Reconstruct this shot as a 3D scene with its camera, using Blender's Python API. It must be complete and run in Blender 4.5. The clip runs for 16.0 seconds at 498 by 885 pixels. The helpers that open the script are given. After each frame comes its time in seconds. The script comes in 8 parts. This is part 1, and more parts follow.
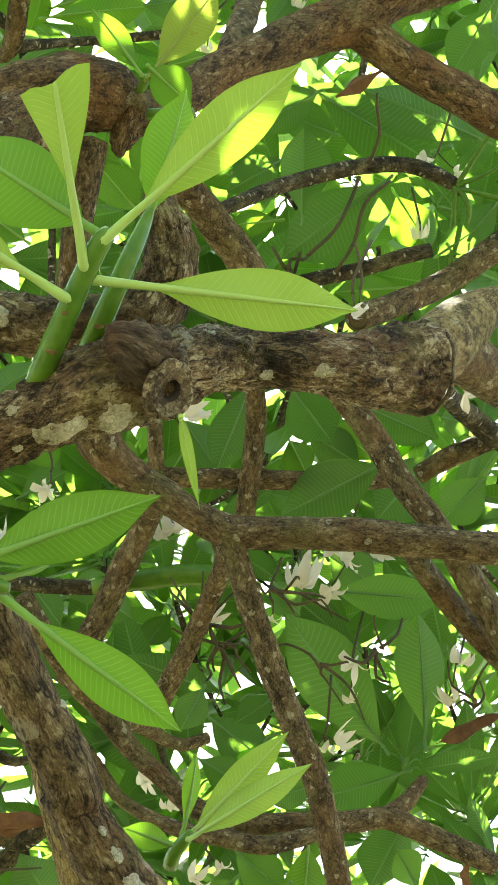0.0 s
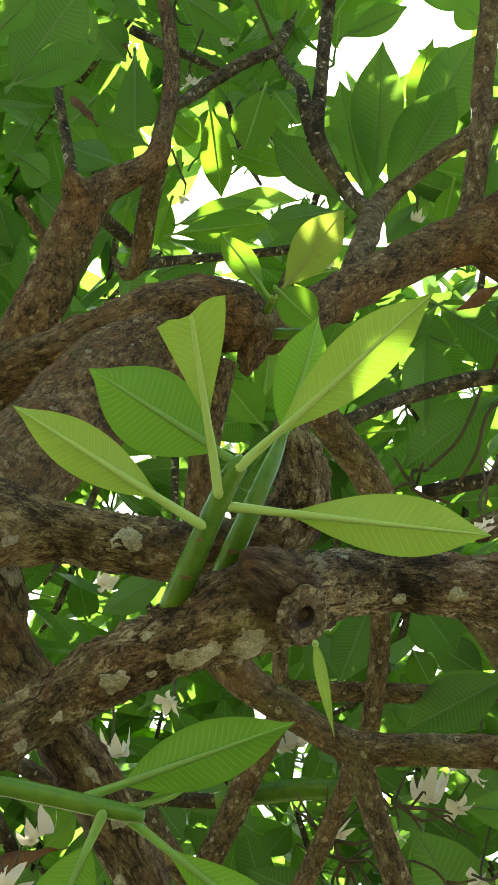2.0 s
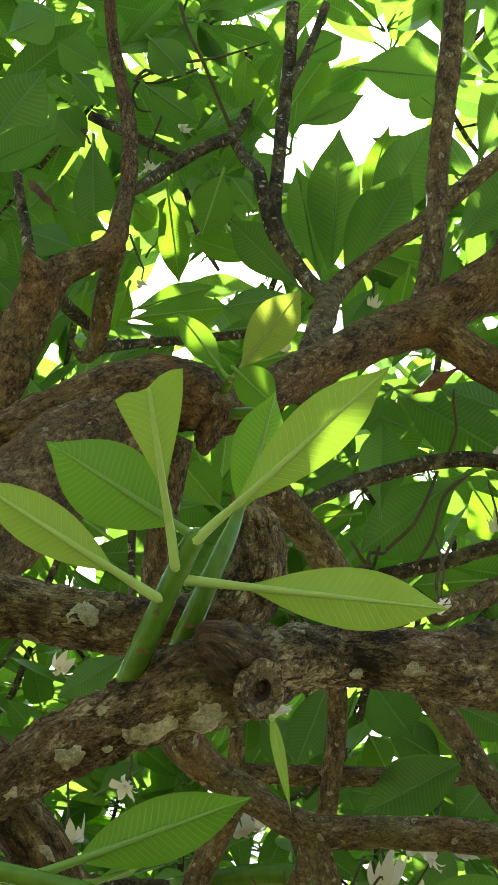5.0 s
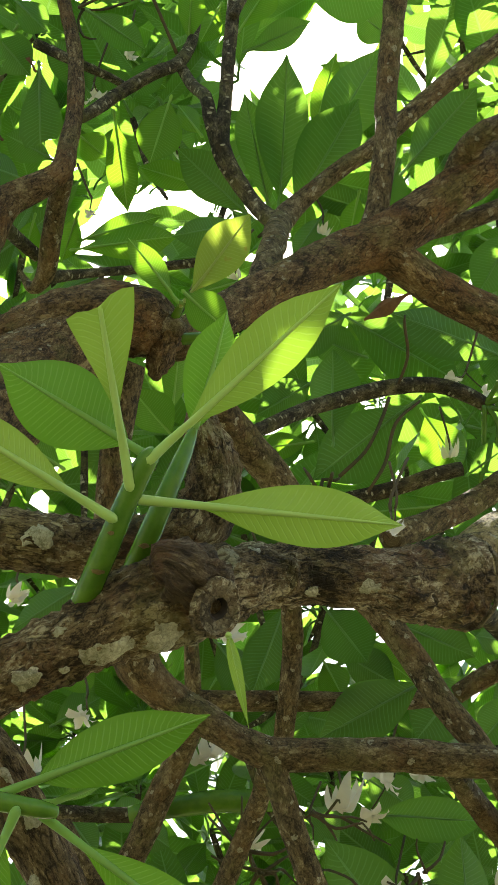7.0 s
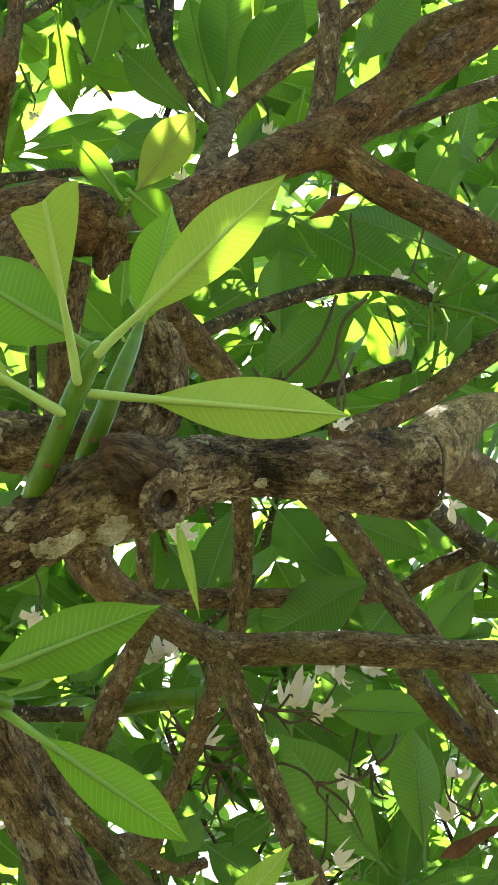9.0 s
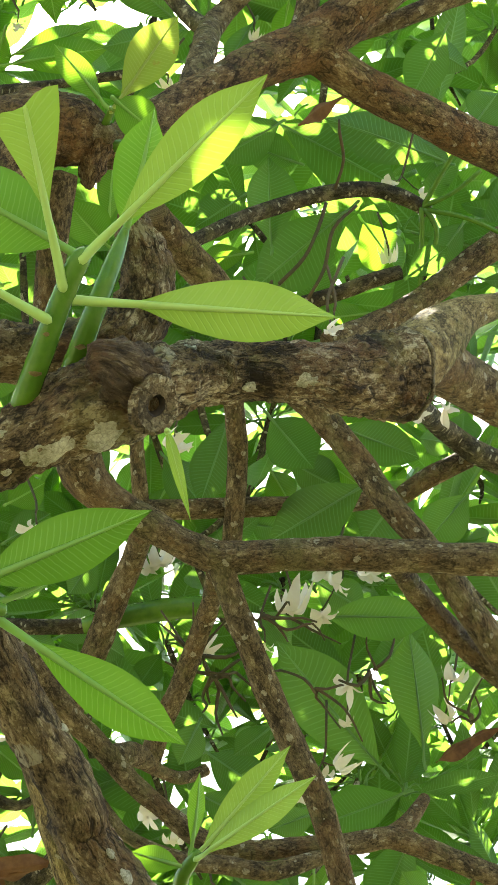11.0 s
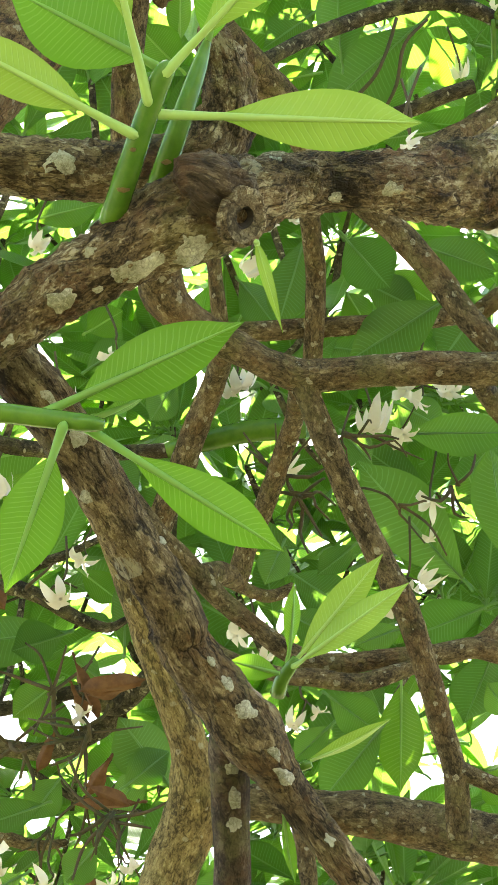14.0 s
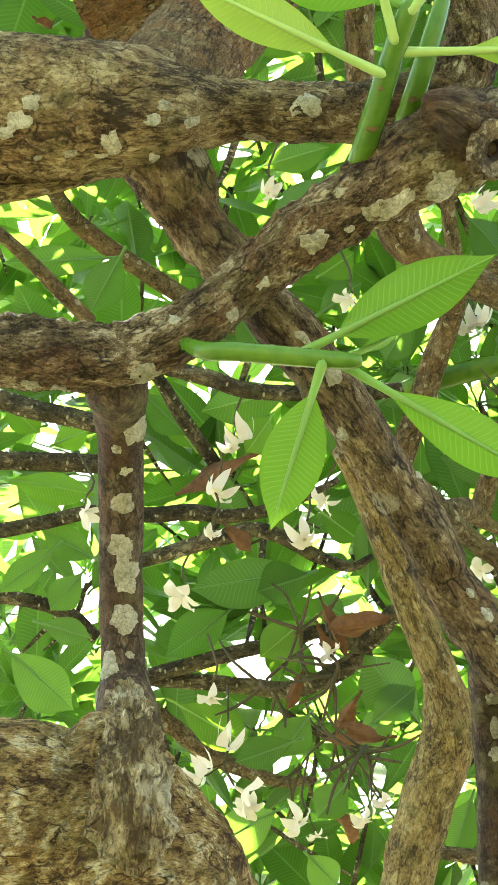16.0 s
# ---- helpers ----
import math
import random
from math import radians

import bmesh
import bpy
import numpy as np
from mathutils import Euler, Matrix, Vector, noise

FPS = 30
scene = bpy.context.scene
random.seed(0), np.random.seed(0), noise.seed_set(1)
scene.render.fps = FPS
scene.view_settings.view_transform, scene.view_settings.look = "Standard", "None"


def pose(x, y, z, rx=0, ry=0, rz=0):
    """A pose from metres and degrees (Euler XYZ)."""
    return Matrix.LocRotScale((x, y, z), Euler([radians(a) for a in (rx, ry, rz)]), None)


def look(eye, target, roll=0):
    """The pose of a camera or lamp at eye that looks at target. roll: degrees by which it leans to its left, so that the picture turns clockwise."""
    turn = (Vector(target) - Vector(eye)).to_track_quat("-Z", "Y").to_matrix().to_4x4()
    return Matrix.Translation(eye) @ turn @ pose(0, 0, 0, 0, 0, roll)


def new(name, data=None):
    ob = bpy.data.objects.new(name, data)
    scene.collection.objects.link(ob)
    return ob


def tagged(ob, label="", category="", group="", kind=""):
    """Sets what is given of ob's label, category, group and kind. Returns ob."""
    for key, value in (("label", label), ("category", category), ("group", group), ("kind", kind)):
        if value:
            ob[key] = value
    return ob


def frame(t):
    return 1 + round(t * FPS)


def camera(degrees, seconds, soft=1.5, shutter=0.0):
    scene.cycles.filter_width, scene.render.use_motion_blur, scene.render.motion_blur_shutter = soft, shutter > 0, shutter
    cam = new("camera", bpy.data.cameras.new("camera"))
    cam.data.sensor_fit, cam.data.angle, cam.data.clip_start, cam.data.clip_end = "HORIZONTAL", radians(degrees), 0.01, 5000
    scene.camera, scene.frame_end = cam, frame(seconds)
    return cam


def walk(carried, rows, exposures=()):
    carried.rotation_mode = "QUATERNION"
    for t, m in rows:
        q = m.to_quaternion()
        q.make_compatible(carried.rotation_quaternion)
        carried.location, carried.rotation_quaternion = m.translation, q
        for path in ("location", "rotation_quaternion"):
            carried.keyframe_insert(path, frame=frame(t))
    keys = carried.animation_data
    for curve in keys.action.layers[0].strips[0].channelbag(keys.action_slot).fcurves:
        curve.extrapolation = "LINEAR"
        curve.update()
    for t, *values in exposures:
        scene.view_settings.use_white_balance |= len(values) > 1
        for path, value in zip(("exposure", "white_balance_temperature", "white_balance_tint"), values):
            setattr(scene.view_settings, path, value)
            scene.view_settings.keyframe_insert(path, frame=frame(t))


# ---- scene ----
cam = camera(14.71, 16.0)
PATH = [
    (0, (0.0167, 0.0297, 1.5793), (0.2601, 3.8425, 4.8048), -2.340),
    (0.5, (0.0108, 0.0122, 1.5960), (0.1639, 3.7154, 4.9520), -1.520),
    (1, (0.0160, 0.0094, 1.5959), (0.0878, 3.6225, 5.0515), -0.694),
    (1.5, (0.0001, 0.0001, 1.5999), (-0.0000, 3.5378, 5.1332), 0.003),
    (2, (-0.0200, -0.0137, 1.6082), (-0.0609, 3.4632, 5.2012), 0.457),
    (2.5, (-0.0175, -0.0150, 1.6067), (-0.0555, 3.4212, 5.2387), 0.399),
    (3, (-0.0189, -0.0140, 1.6201), (-0.0241, 3.3934, 5.2792), -0.094),
    (3.5, (-0.0157, 0.0012, 1.6032), (0.0014, 3.3561, 5.3105), -0.272),
    (4, (-0.0324, 0.0011, 1.5968), (0.0178, 3.3091, 5.3457), -0.596),
    (4.2, (-0.0203, -0.0007, 1.5938), (0.0345, 3.2934, 5.3550), -0.628),
    (6.5, (-0.0223, 0.0344, 1.5714), (0.1342, 3.3846, 5.2797), -2.222),
    (7, (-0.0246, 0.0389, 1.5669), (0.1737, 3.4475, 5.2196), -3.179),
    (7.5, (-0.0186, 0.0452, 1.5528), (0.2173, 3.5209, 5.1394), -4.092),
    (8, (-0.0268, 0.0431, 1.5372), (0.2462, 3.5752, 5.0656), -4.698),
    (8.5, (-0.0237, 0.0478, 1.5362), (0.2807, 3.6037, 5.0381), -5.163),
    (9, (-0.0209, 0.0455, 1.5342), (0.2995, 3.6183, 5.0174), -5.341),
    (9.2, (-0.0219, 0.0460, 1.5352), (0.3124, 3.6294, 5.0061), -5.487),
    (11.5, (-0.0019, 0.0635, 1.5146), (0.3027, 3.8182, 4.8024), -6.610),
    (12, (-0.0030, 0.0571, 1.5136), (0.3013, 3.8403, 4.7685), -6.886),
    (12.5, (-0.0045, 0.0613, 1.5039), (0.2833, 3.8665, 4.7347), -6.903),
    (13, (-0.0271, 0.0630, 1.4823), (0.2076, 3.9245, 4.6499), -6.593),
    (13.5, (-0.0532, 0.0606, 1.4761), (0.1245, 3.9948, 4.5567), -6.344),
    (14, (-0.0531, 0.0660, 1.4724), (0.0668, 4.0511, 4.4898), -6.088),
    (14.5, (-0.0706, 0.0584, 1.4710), (-0.0858, 4.0914, 4.4264), -5.369),
    (15, (-0.0912, 0.0384, 1.4476), (-0.3044, 4.0844, 4.3776), -4.144),
    (15.5, (-0.1205, 0.0313, 1.4394), (-0.4983, 4.0591, 4.3777), -3.266),
    (16, (-0.1241, 0.0317, 1.4380), (-0.5651, 4.0518, 4.3782), -3.276),
]
EXPOSURES = [(0.0, 3.32, 6800, 7), (3.0, 2.52, 6800, 7), (7.0, 2.53, 6800, 7), (9.0, 2.94, 6800, 7), (13.0, 3.42, 6800, 7), (16.0, 3.77, 6800, 7)]
walk(cam, [(t, look(eye, target, roll)) for t, eye, target, roll in PATH], EXPOSURES)

from mathutils.bvhtree import BVHTree

# ---- world, sun, exposure ----
SUN_ELEVATION, SUN_AZIMUTH = 62.0, -20.0
world = bpy.data.worlds.new("sky")
scene.world = world
world.use_nodes = True
wn = world.node_tree.nodes
sky = wn.new("ShaderNodeTexSky")
sky.sky_type = "NISHITA"
sky.sun_disc = False
sky.sun_elevation = radians(SUN_ELEVATION)
sky.sun_rotation = radians(SUN_AZIMUTH)
sky.dust_density = 3.0
wn["Background"].inputs["Strength"].default_value = 0.10
world.node_tree.links.new(sky.outputs["Color"], wn["Background"].inputs["Color"])

sun = new("sun", bpy.data.lights.new("sun", "SUN"))
sun.data.energy = 5.0
sun.data.angle = radians(0.6)
sun.data.color = (1.0, 0.95, 0.86)
el, az = radians(SUN_ELEVATION), radians(SUN_AZIMUTH)
to_sun = Vector((math.sin(az) * math.cos(el), math.cos(az) * math.cos(el), math.sin(el)))
sun.matrix_world = look(to_sun * 30, (0, 0, 0))


# ---- materials ----
def material(name):
    m = bpy.data.materials.new(name)
    m.use_nodes = True
    m.node_tree.nodes.clear()
    return m, m.node_tree.nodes, m.node_tree.links


def mix_rgb(n, l, fac, a, b, blend="MIX"):
    x = n.new("ShaderNodeMix")
    x.data_type, x.blend_type = "RGBA", blend
    for sock, v in ((x.inputs[0], fac), (x.inputs[6], a), (x.inputs[7], b)):
        if isinstance(v, (float, int)):
            sock.default_value = v
        elif isinstance(v, tuple):
            sock.default_value = (*v, 1)
        else:
            l.new(v, sock)
    return x.outputs[2]


def calc(n, l, op, *args):
    x = n.new("ShaderNodeMath")
    x.operation = op
    for sock, v in zip(x.inputs, args):
        if isinstance(v, (float, int)):
            sock.default_value = v
        else:
            l.new(v, sock)
    return x.outputs[0]


def ramp(n, l, fac, lo, hi, a=0.0, b=1.0):
    x = n.new("ShaderNodeMapRange")
    x.interpolation_type = "SMOOTHSTEP"
    l.new(fac, x.inputs[0])
    for i, v in enumerate((lo, hi, a, b)):
        x.inputs[i + 1].default_value = v
    return x.outputs[0]


def noise_tex(n, l, vec, scale, detail=4.0, rough=0.6, warp=0.0):
    x = n.new("ShaderNodeTexNoise")
    l.new(vec, x.inputs["Vector"])
    x.inputs["Scale"].default_value = scale
    x.inputs["Detail"].default_value = detail
    x.inputs["Roughness"].default_value = rough
    x.inputs["Distortion"].default_value = warp
    return x.outputs[0]


def chance(n, l):
    """A number of its own for each leaf or flower."""
    info, geo = n.new("ShaderNodeObjectInfo"), n.new("ShaderNodeNewGeometry")
    return calc(n, l, "FRACT", calc(n, l, "ADD", info.outputs["Random"], geo.outputs["Random Per Island"]))


def bark(name, dark, mid, light, lichen, lichen_amount, rust, scale=1.0, rings=0.0, depth=1.0, net=0.5, stretched=0.55, mottle_share=0.6, tone=1.0, world_grain=None, dots=19.0):
    """Rough plumeria bark. The UV map holds metres along and round the limb; world_grain stretches the flakes in the world instead."""
    m, n, l = material(name)
    uv = n.new("ShaderNodeUVMap").outputs["UV"]
    pos = n.new("ShaderNodeNewGeometry").outputs["Position"]
    stretch = n.new("ShaderNodeVectorMath")
    stretch.operation = "MULTIPLY"
    l.new(pos if world_grain else uv, stretch.inputs[0])
    stretch.inputs[1].default_value = world_grain or (stretched, 1.0, 1.0)
    along = stretch.outputs[0]
    broad = noise_tex(n, l, pos, 9 * scale, 4, 0.65)
    middling = noise_tex(n, l, along, 48 * scale, 5, 0.65, 0.5)
    flakes = noise_tex(n, l, along, 170 * scale, 6, 0.7, 0.6)
    fine = noise_tex(n, l, pos, 420 * scale, 4, 0.7)
    # plates of bark, each with a tone of its own, parted by broken crevices
    shifted = n.new("ShaderNodeVectorMath")
    shifted.operation = "MULTIPLY_ADD"
    wander = n.new("ShaderNodeTexNoise")
    wander.inputs["Scale"].default_value = 70 * scale
    wander.inputs["Detail"].default_value = 4
    l.new(along, wander.inputs["Vector"])
    l.new(wander.outputs["Color"], shifted.inputs[0])
    shifted.inputs[1].default_value = (0.022 / scale,) * 3
    l.new(along, shifted.inputs[2])
    gaps_between, tones = [], []
    for size in (46, 120):
        edge, cell = n.new("ShaderNodeTexVoronoi"), n.new("ShaderNodeTexVoronoi")
        edge.feature = "DISTANCE_TO_EDGE"
        for tex in (edge, cell):
            tex.inputs["Scale"].default_value = size * scale
            l.new(shifted.outputs[0], tex.inputs["Vector"])
        gaps_between.append(edge.outputs["Distance"])
        split = n.new("ShaderNodeSeparateColor")
        l.new(cell.outputs["Color"], split.inputs[0])
        tones.append(split.outputs[0])
    v = calc(n, l, "MULTIPLY_ADD", calc(n, l, "SUBTRACT", broad, 0.5), 1.1 * tone, calc(n, l, "MULTIPLY_ADD", flakes, 0.8, 0.1))
    v = calc(n, l, "MULTIPLY_ADD", calc(n, l, "SUBTRACT", middling, 0.5), 0.7, v)
    v = calc(n, l, "MULTIPLY_ADD", calc(n, l, "SUBTRACT", tones[0], 0.5), 0.16, v)
    v = calc(n, l, "MULTIPLY_ADD", calc(n, l, "SUBTRACT", tones[1], 0.5), 0.16, v)
    v = calc(n, l, "MULTIPLY_ADD", calc(n, l, "SUBTRACT", fine, 0.5), 0.45, v)
    c = mix_rgb(n, l, ramp(n, l, v, 0.28, 0.52), dark, mid)
    c = mix_rgb(n, l, calc(n, l, "MULTIPLY", ramp(n, l, v, 0.54, 0.74), 0.9), c, light)
    stain = noise_tex(n, l, pos, 6.0 * scale, 5, 0.75)
    c = mix_rgb(n, l, calc(n, l, "MULTIPLY", ramp(n, l, stain, 0.50, 0.60), rust[3]), c, rust[:3], "MIX")
    # random darker patches over the bark
    dark_mottle = noise_tex(n, l, pos, 14 * scale, 6, 0.72)
    black = tuple(x * 0.35 for x in dark)
    c = mix_rgb(n, l, calc(n, l, "MULTIPLY", ramp(n, l, dark_mottle, 0.52, 0.64), mottle_share), c, dark)
    green = noise_tex(n, l, pos, 7.5 * scale, 4, 0.7)
    c = mix_rgb(n, l, calc(n, l, "MULTIPLY", ramp(n, l, green, 0.52, 0.64), 0.4), c, (0.19, 0.18, 0.06))
    open_here = ramp(n, l, noise_tex(n, l, pos, 20 * scale, 5, 0.7), 0.40, 0.60)
    wide = calc(n, l, "MULTIPLY", ramp(n, l, gaps_between[0], 0.0, 0.12, 1.0, 0.0), open_here)
    thin = calc(n, l, "MULTIPLY", ramp(n, l, gaps_between[1], 0.0, 0.14, 1.0, 0.0), ramp(n, l, middling, 0.42, 0.6, 0.9, 0.1))
    pits = ramp(n, l, noise_tex(n, l, along, 210 * scale, 4, 0.65, 0.5), 0.36, 0.43, 1.0, 0.0)
    crevice = calc(n, l, "MAXIMUM", wide, calc(n, l, "MAXIMUM", calc(n, l, "MULTIPLY", thin, 0.6), calc(n, l, "MULTIPLY", pits, 0.8)))
    c = mix_rgb(n, l, calc(n, l, "MULTIPLY", crevice, min(net + 0.3, 1.0)), c, black)
    height = calc(n, l, "ADD", calc(n, l, "MULTIPLY", v, 0.9), calc(n, l, "MULTIPLY", fine, 0.25))
    height = calc(n, l, "SUBTRACT", height, calc(n, l, "MULTIPLY", crevice, 0.7))
    # pale crusts of lichen, round and ragged
    spots = n.new("ShaderNodeTexVoronoi")
    spots.inputs["Scale"].default_value = dots * scale
    spots.inputs["Randomness"].default_value = 1.0
    wob2 = n.new("ShaderNodeVectorMath")
    wob2.operation = "ADD"
    damp2 = n.new("ShaderNodeVectorMath")
    damp2.operation = "SCALE"
    damp2.inputs["Scale"].default_value = 0.012
    nz = n.new("ShaderNodeTexNoise")
    nz.inputs["Scale"].default_value = 90
    l.new(pos, nz.inputs["Vector"])
    l.new(nz.outputs["Color"], damp2.inputs[0])
    l.new(pos, wob2.inputs[0])
    l.new(damp2.outputs[0], wob2.inputs[1])
    l.new(wob2.outputs[0], spots.inputs["Vector"])
    sep = n.new("ShaderNodeSeparateColor")
    l.new(spots.outputs["Color"], sep.inputs[0])
    size = ramp(n, l, sep.outputs[0], 1.0 - lichen_amount, 1.0, 0.0, 0.55)
    crust = calc(n, l, "MULTIPLY", calc(n, l, "GREATER_THAN", calc(n, l, "SUBTRACT", size, spots.outputs["Distance"]), 0.02),
                 ramp(n, l, flakes, 0.38, 0.52, 0.1, 1.0))
    crust = calc(n, l, "MULTIPLY", crust, ramp(n, l, size, 0.05, 0.1))
    c = mix_rgb(n, l, calc(n, l, "MULTIPLY", crust, 0.6), c, lichen)
    if rings:
        # pale crescents where old leaves fell
        scars = n.new("ShaderNodeTexVoronoi")
        sv = n.new("ShaderNodeVectorMath")
        sv.operation = "MULTIPLY"
        l.new(uv, sv.inputs[0])
        sv.inputs[1].default_value = (58.0, 30.0, 1.0)
        l.new(sv.outputs[0], scars.inputs["Vector"])
        scars.inputs["Scale"].default_value = 1.0
        scars.inputs["Randomness"].default_value = 0.55
        scar = ramp(n, l, scars.outputs["Distance"], 0.16, 0.26, 1.0, 0.0)
        scar = calc(n, l, "MULTIPLY", scar, rings)
        c = mix_rgb(n, l, scar, c, (0.42, 0.39, 0.27))
        height = calc(n, l, "ADD", height, calc(n, l, "MULTIPLY", scar, 0.5))
    bump = n.new("ShaderNodeBump")
    bump.inputs["Strength"].default_value = 1.0
    bump.inputs["Distance"].default_value = 0.014 * depth
    l.new(height, bump.inputs["Height"])
    p = n.new("ShaderNodeBsdfPrincipled")
    p.inputs["Roughness"].default_value = 0.9
    p.inputs["Specular IOR Level"].default_value = 0.2
    l.new(c, p.inputs["Base Color"])
    l.new(bump.outputs[0], p.inputs["Normal"])
    out = n.new("ShaderNodeOutputMaterial")
    l.new(p.outputs[0], out.inputs[0])
    return m


def foliage(name, blade, pale, glow, vein, translucence=0.5, rough=0.38, veins=26.0, brown=0.0, side_veins=0.4):
    """A thin leaf with a midrib and side veins. The UV map runs along and across the blade."""
    m, n, l = material(name)
    uv = n.new("ShaderNodeUVMap").outputs["UV"]
    sep = n.new("ShaderNodeSeparateXYZ")
    l.new(uv, sep.inputs[0])
    u, v = sep.outputs[0], sep.outputs[1]
    side = calc(n, l, "ABSOLUTE", calc(n, l, "SUBTRACT", v, 0.5))
    pos = n.new("ShaderNodeNewGeometry").outputs["Position"]
    rnd = chance(n, l)
    blotch = noise_tex(n, l, pos, 14, 3, 0.6)
    c = mix_rgb(n, l, calc(n, l, "MULTIPLY_ADD", rnd, 0.55, calc(n, l, "MULTIPLY", ramp(n, l, blotch, 0.35, 0.7), 0.4)), blade, pale)
    wob = calc(n, l, "MULTIPLY", noise_tex(n, l, uv, 5, 1), 0.5)
    phase = calc(n, l, "FRACT", calc(n, l, "ADD", calc(n, l, "SUBTRACT", calc(n, l, "MULTIPLY", u, veins), calc(n, l, "MULTIPLY", side, 5.0)), wob))
    near = calc(n, l, "ABSOLUTE", calc(n, l, "SUBTRACT", phase, 0.5))
    rib = ramp(n, l, near, 0.04, 0.15, 1.0, 0.0)
    rib = calc(n, l, "MULTIPLY", rib, ramp(n, l, side, 0.36, 0.48, 1.0, 0.0))
    mid = ramp(n, l, side, 0.016, 0.032, 1.0, 0.0)
    lines = calc(n, l, "MAXIMUM", calc(n, l, "MULTIPLY", rib, side_veins), mid)
    c = mix_rgb(n, l, lines, c, vein)
    if brown:
        spot = ramp(n, l, noise_tex(n, l, pos, 30, 4), 0.62, 0.68)
        c = mix_rgb(n, l, calc(n, l, "MULTIPLY", spot, brown), c, (0.2, 0.09, 0.02))
    shine = mix_rgb(n, l, calc(n, l, "MULTIPLY", lines, 0.3), mix_rgb(n, l, rnd, glow, tuple(x * 0.75 for x in glow)), vein)
    bump = n.new("ShaderNodeBump")
    bump.inputs["Strength"].default_value = 0.6
    bump.inputs["Distance"].default_value = 0.003
    l.new(calc(n, l, "ADD", lines, calc(n, l, "MULTIPLY", blotch, 0.5)), bump.inputs["Height"])
    p = n.new("ShaderNodeBsdfPrincipled")
    p.inputs["Roughness"].default_value = rough
    p.inputs["Specular IOR Level"].default_value = 0.25
    l.new(c, p.inputs["Base Color"])
    l.new(bump.outputs[0], p.inputs["Normal"])
    t = n.new("ShaderNodeBsdfTranslucent")
    l.new(shine, t.inputs[0])
    mix = n.new("ShaderNodeMixShader")
    mix.inputs[0].default_value = translucence
    l.new(p.outputs[0], mix.inputs[1])
    l.new(t.outputs[0], mix.inputs[2])
    out = n.new("ShaderNodeOutputMaterial")
    l.new(mix.outputs[0], out.inputs[0])
    return m


def soft(name, a, b, translucence=0.0, rough=0.6, scale=60.0, bump_by=0.002):
    """A plain living surface (petal, green stem, dead leaf) with two tones."""
    m, n, l = material(name)
    pos = n.new("ShaderNodeNewGeometry").outputs["Position"]
    nz = noise_tex(n, l, pos, scale, 4, 0.65)
    big = noise_tex(n, l, pos, scale / 7, 2, 0.5)
    f = calc(n, l, "MULTIPLY", calc(n, l, "ADD", ramp(n, l, nz, 0.3, 0.7), ramp(n, l, big, 0.3, 0.7)), 0.5)
    c = mix_rgb(n, l, f, a, b)
    bump = n.new("ShaderNodeBump")
    bump.inputs["Distance"].default_value = bump_by
    l.new(nz, bump.inputs["Height"])
    p = n.new("ShaderNodeBsdfPrincipled")
    p.inputs["Roughness"].default_value = rough
    p.inputs["Specular IOR Level"].default_value = 0.22
    l.new(c, p.inputs["Base Color"])
    l.new(bump.outputs[0], p.inputs["Normal"])
    out = n.new("ShaderNodeOutputMaterial")
    if translucence:
        t = n.new("ShaderNodeBsdfTranslucent")
        l.new(c, t.inputs[0])
        mix = n.new("ShaderNodeMixShader")
        mix.inputs[0].default_value = translucence
        l.new(p.outputs[0], mix.inputs[1])
        l.new(t.outputs[0], mix.inputs[2])
        l.new(mix.outputs[0], out.inputs[0])
    else:
        l.new(p.outputs[0], out.inputs[0])
    return m


